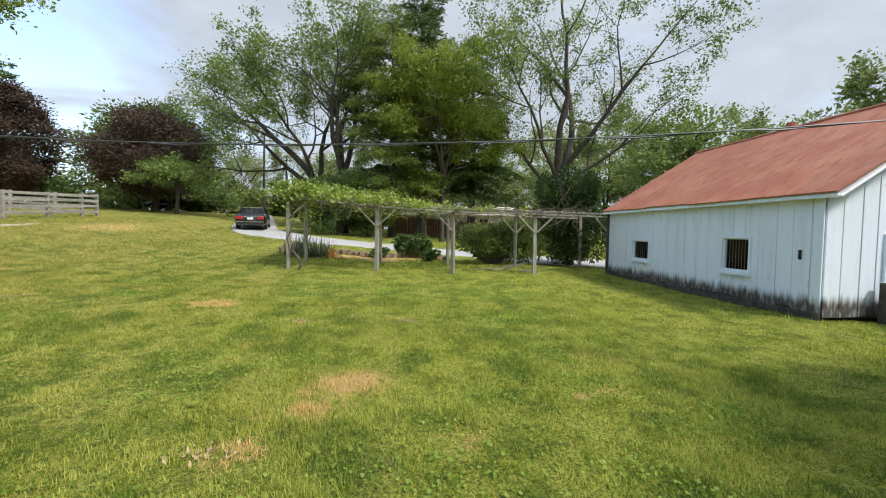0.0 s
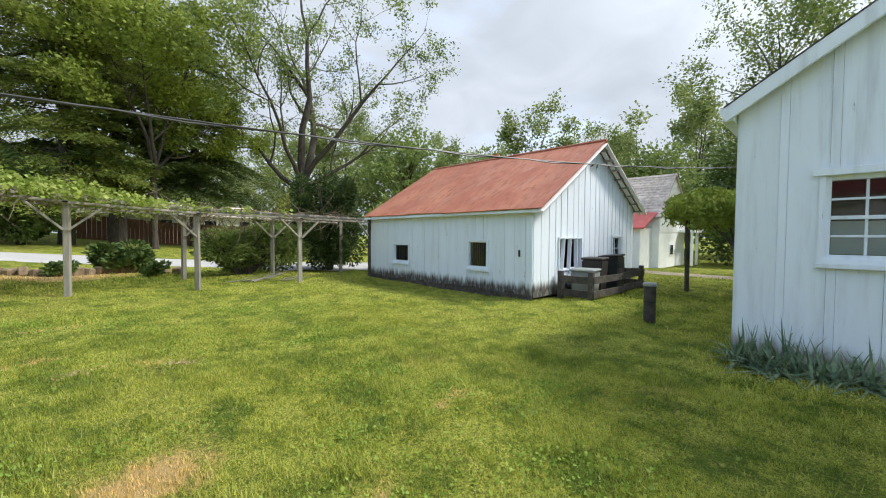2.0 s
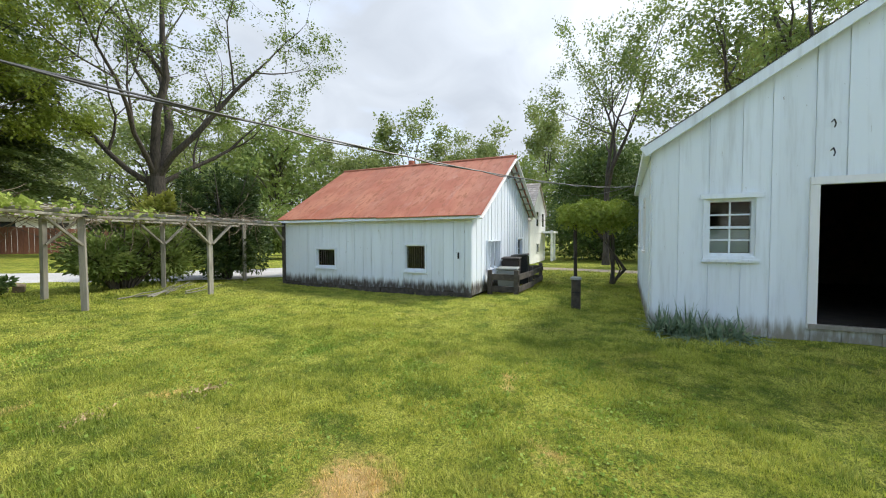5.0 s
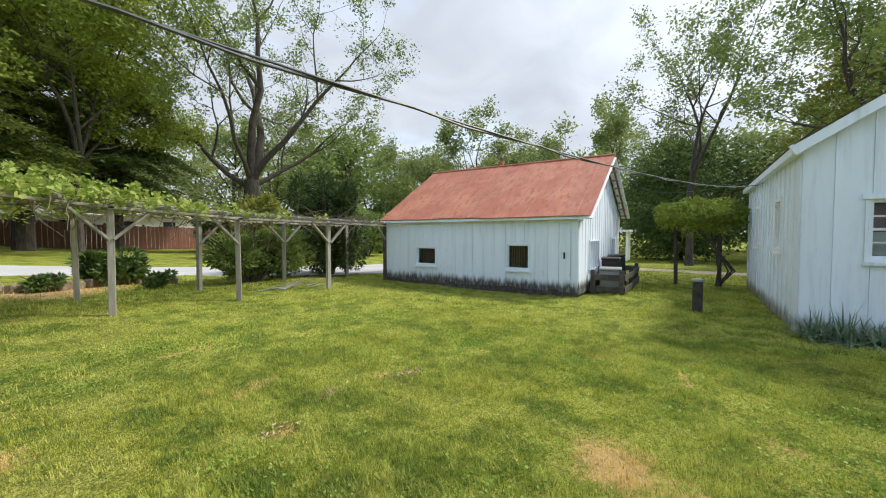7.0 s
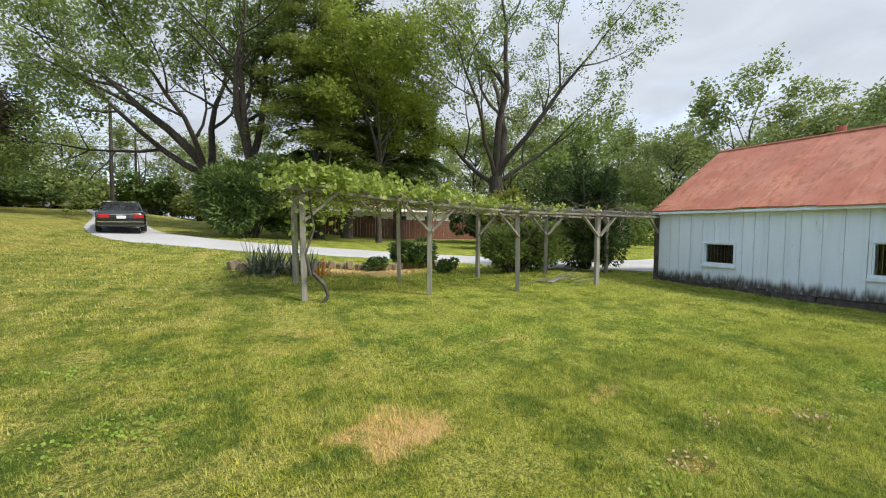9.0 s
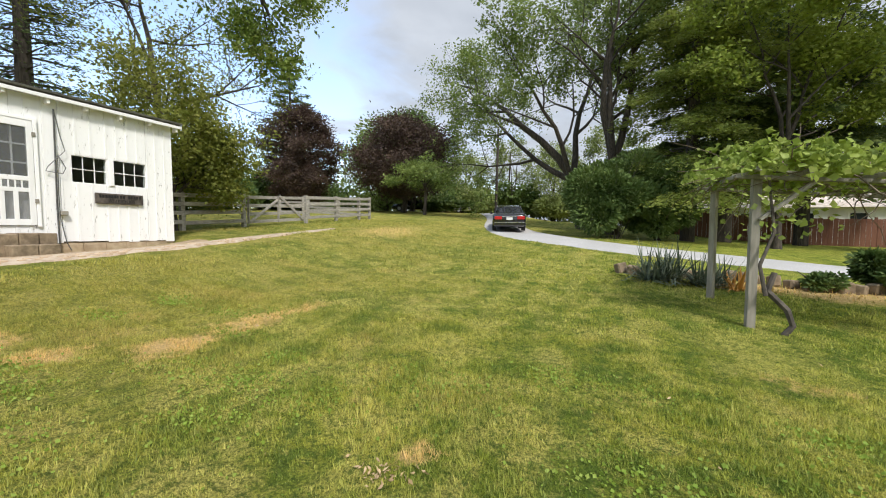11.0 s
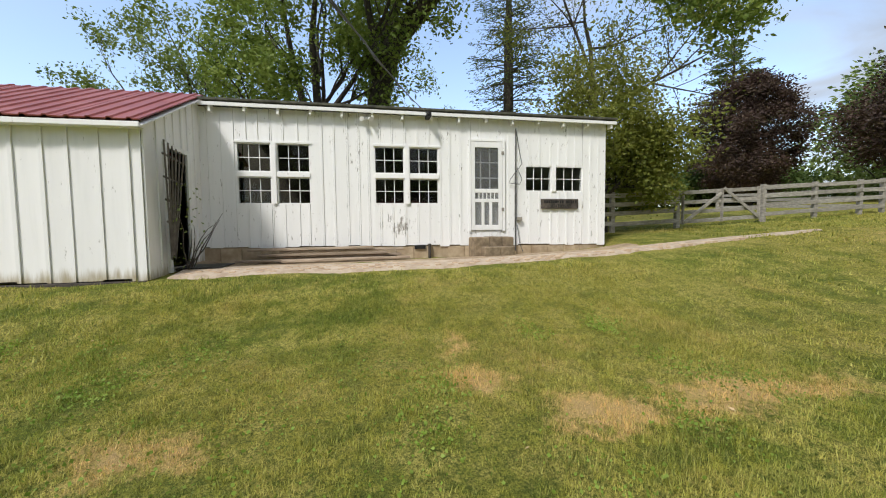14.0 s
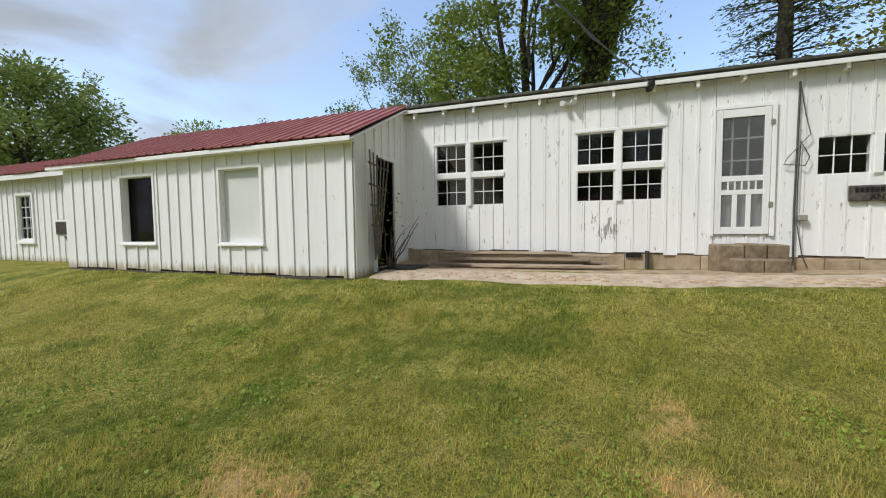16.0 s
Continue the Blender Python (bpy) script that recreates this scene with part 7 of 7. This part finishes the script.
def fallen_sticks():
    rng = random.Random(291)
    t = thing("fallen_branch", "dead grey branch lying at the arbor foot", "branch", (3.0, 12.0, gz(3, 12)))
    bm = bmesh.new()
    for k in range(9):
        x, y = rng.uniform(2.0, 3.8), rng.uniform(11.9, 12.5)
        p = Vector((x, y, gz(x, y) + 0.03))
        pts = [p.copy()]
        a = rng.uniform(-0.4, 0.5)
        for s in range(4):
            p = p + Vector((math.cos(a) * 0.25, math.sin(a) * 0.2, rng.uniform(0.0, 0.09)))
            a += rng.uniform(-0.4, 0.4)
            pts.append(p.copy())
        tube(bm, pts, [0.018, 0.015, 0.012, 0.008, 0.004], 5)
    part("sticks", bm, M_WEATHER, t)


fallen_sticks()


def leaf_litter():
    nr = np.random.RandomState(301)
    n = 420
    x, y = nr.uniform(-12, 4.0, n), nr.uniform(1.5, 11, n)
    near = nr.randint(0, 6, n)
    for k, (cx, cy) in enumerate(((-1.45, 2.35), (-1.75, 5.65), (-1.0, 5.9), (-0.2, 5.6), (-6.6, 7.0))):
        m = near == k
        x[m], y[m] = cx + nr.normal(0, 0.10, m.sum()), cy + nr.normal(0, 0.06, m.sum())
    z = turf(x, y) + 0.012 + nr.uniform(0, 0.016, n)
    ob = quads("leaf_litter", np.stack([x, y, z], -1), 0.034, M_DRYLEAF, None, 302, aspect=0.45)
    tagged(ob, "dry brown leaves scattered on the lawn", "leaves", kind="stuff")


M_DRYLEAF = plain("dry straw and leaf", (0.36, 0.25, 0.13), (0.56, 0.41, 0.23), 8, 0.8, 0, 0)
leaf_litter()

# ---- clover and grass ----


def clover():
    nr = np.random.RandomState(321)
    n, m = 32000, 130
    cx, cy = np.where(nr.uniform(size=m) < 0.45, nr.uniform(-2.6, 2.4, m), nr.uniform(-12, -4, m)), nr.uniform(1.6, 9.5, m)
    k = nr.randint(0, m, n)
    r = nr.uniform(0.12, 0.5, m)[k]
    x, y = cx[k] + nr.normal(size=n) * r, cy[k] + nr.normal(size=n) * r * 0.6
    z = turf(x, y) + nr.uniform(0.008, 0.034, n)
    ob = quads("clover", np.stack([x, y, z], -1), 0.020, M_CLOVER, None, 322, aspect=1.0)
    tagged(ob, "clover leaves in patches among the grass", "clover", kind="stuff")


M_CLOVER = leaf_mat("clover leaves", (0.19, 0.30, 0.04), (0.28, 0.39, 0.055), (0.40, 0.48, 0.11), 0.35)
clover()


def grass():
    rng = np.random.RandomState(311)
    out = []
    # patches of lawn: west edge, east edge, south edge, north edge, blades per square metre, height, width
    for x0, x1, y0, y1, dens, h, w in ((-3.2, 3.4, 0.6, 7.6, 9000, 0.040, 0.0030), (-12.9, -3.2, 3.2, 10.2, 8600, 0.040, 0.0030), (-3.2, 8.5, 7.6, 13.0, 1000, 0.045, 0.006), (-13.7, -3.2, 10.2, 13.0, 1000, 0.045, 0.006),
                                       (3.4, 10.5, -1.0, 7.6, 1300, 0.045, 0.006), (-14, -3.2, -4.0, 3.2, 1000, 0.045, 0.006), (-20, -3.0, 13.0, 27.0, 220, 0.06, 0.012), (-3.0, 8.0, 13.0, 17.0, 260, 0.07, 0.010), (8.5, 20, -1, 14, 130, 0.06, 0.014),
                                       (-13.85, -12.9, 3.2, 10.2, 1800, 0.06, 0.005), (-3.2, 3.4, -2.0, 0.6, 1500, 0.045, 0.005)):
        n = int((x1 - x0) * (y1 - y0) * dens)
        x, y = rng.uniform(x0, x1, n), rng.uniform(y0, y1, n)
        keep = ~((x > 6.3) & (x < 12.5) & (y > 5.3) & (y < 11.8)) & ~((x > 4.8) & (y < 1.6) & (x < 12)) & ~((x < -13.85) & (y < 15.2))
        # off the driveway
        line = np.array([(-16, 46), (-12.5, 36), (-10.6, 29.5), (-8.2, 25.5), (-4.6, 22.6), (0.0, 20.6), (4.5, 18.0), (8.2, 15.2), (11.5, 14.6), (20, 16)])
        for a, b in zip(line, line[1:]):
            s = np.clip(((x - a[0]) * (b - a)[0] + (y - a[1]) * (b - a)[1]) / ((b - a) ** 2).sum(), 0, 1)
            keep &= np.hypot(x - a[0] - s * (b - a)[0], y - a[1] - s * (b - a)[1]) > 1.95
        d = dryness(x, y)
        keep &= rng.uniform(size=n) > d * 0.3
        lush = np.sin(x * 1.7 + 1.5 * np.sin(y * 1.1)) * np.sin(y * 1.9 + 1.3 * np.sin(x * 1.3 + 1)) + 0.5 * np.sin(x * 6.3 + 2 * np.sin(y * 4.1)) * np.sin(y * 5.9 + 2 * np.sin(x * 3.7))
        clump = 0.85 + 0.42 * lush + 0.25 * np.sin(x * 5.1 + 2 * np.sin(y * 3.3)) * np.sin(y * 4.7 + 2 * np.sin(x * 2.9)) + 0.40 * np.sin(23 * x + 3 * np.sin(7 * y)) * np.sin(19 * y + 3 * np.sin(6 * x)) + 0.8 * (rng.uniform(size=n) < 0.05)
        x, y, clump = x[keep], y[keep], clump[keep]
        n = len(x)
        hh = h * rng.uniform(0.45, 1.35, n) * clump
        az, lean = rng.uniform(0, 6.283, n), rng.uniform(0.1, 1.1, n)
        ww = w * rng.uniform(0.7, 1.4, n)
        z = turf(x, y) - 0.006
        sx, sy = -np.sin(az) * ww, np.cos(az) * ww
        tx, ty = np.cos(az) * hh * np.sin(lean), np.sin(az) * hh * np.sin(lean)
        tz = hh * np.cos(lean * 0.8)
        v = np.stack([np.stack([x - sx, y - sy, z], -1), np.stack([x + sx, y + sy, z], -1), np.stack([x + tx, y + ty, z + tz], -1)], 1)
        out.append(v.reshape(-1, 3))
    v = np.concatenate(out)
    n = len(v) // 3
    me = bpy.data.meshes.new("grass")
    me.vertices.add(3 * n)
    me.vertices.foreach_set("co", v.ravel().astype(np.float32))
    me.loops.add(3 * n)
    me.loops.foreach_set("vertex_index", np.arange(3 * n, dtype=np.int32))
    me.polygons.add(n)
    me.polygons.foreach_set("loop_start", np.arange(0, 3 * n, 3, dtype=np.int32))
    me.update(calc_edges=True)
    me.materials.append(M_BLADE)
    set_dry(me, v[:, 0], v[:, 1])
    tone = me.attributes.new("tone", "FLOAT", "POINT")
    tone.data.foreach_set("value", np.repeat(rng.uniform(size=n), 3).astype(np.float32))
    tagged(new("grass", me), "short mown grass and clover on the lawn", "grass", kind="stuff")


grass()
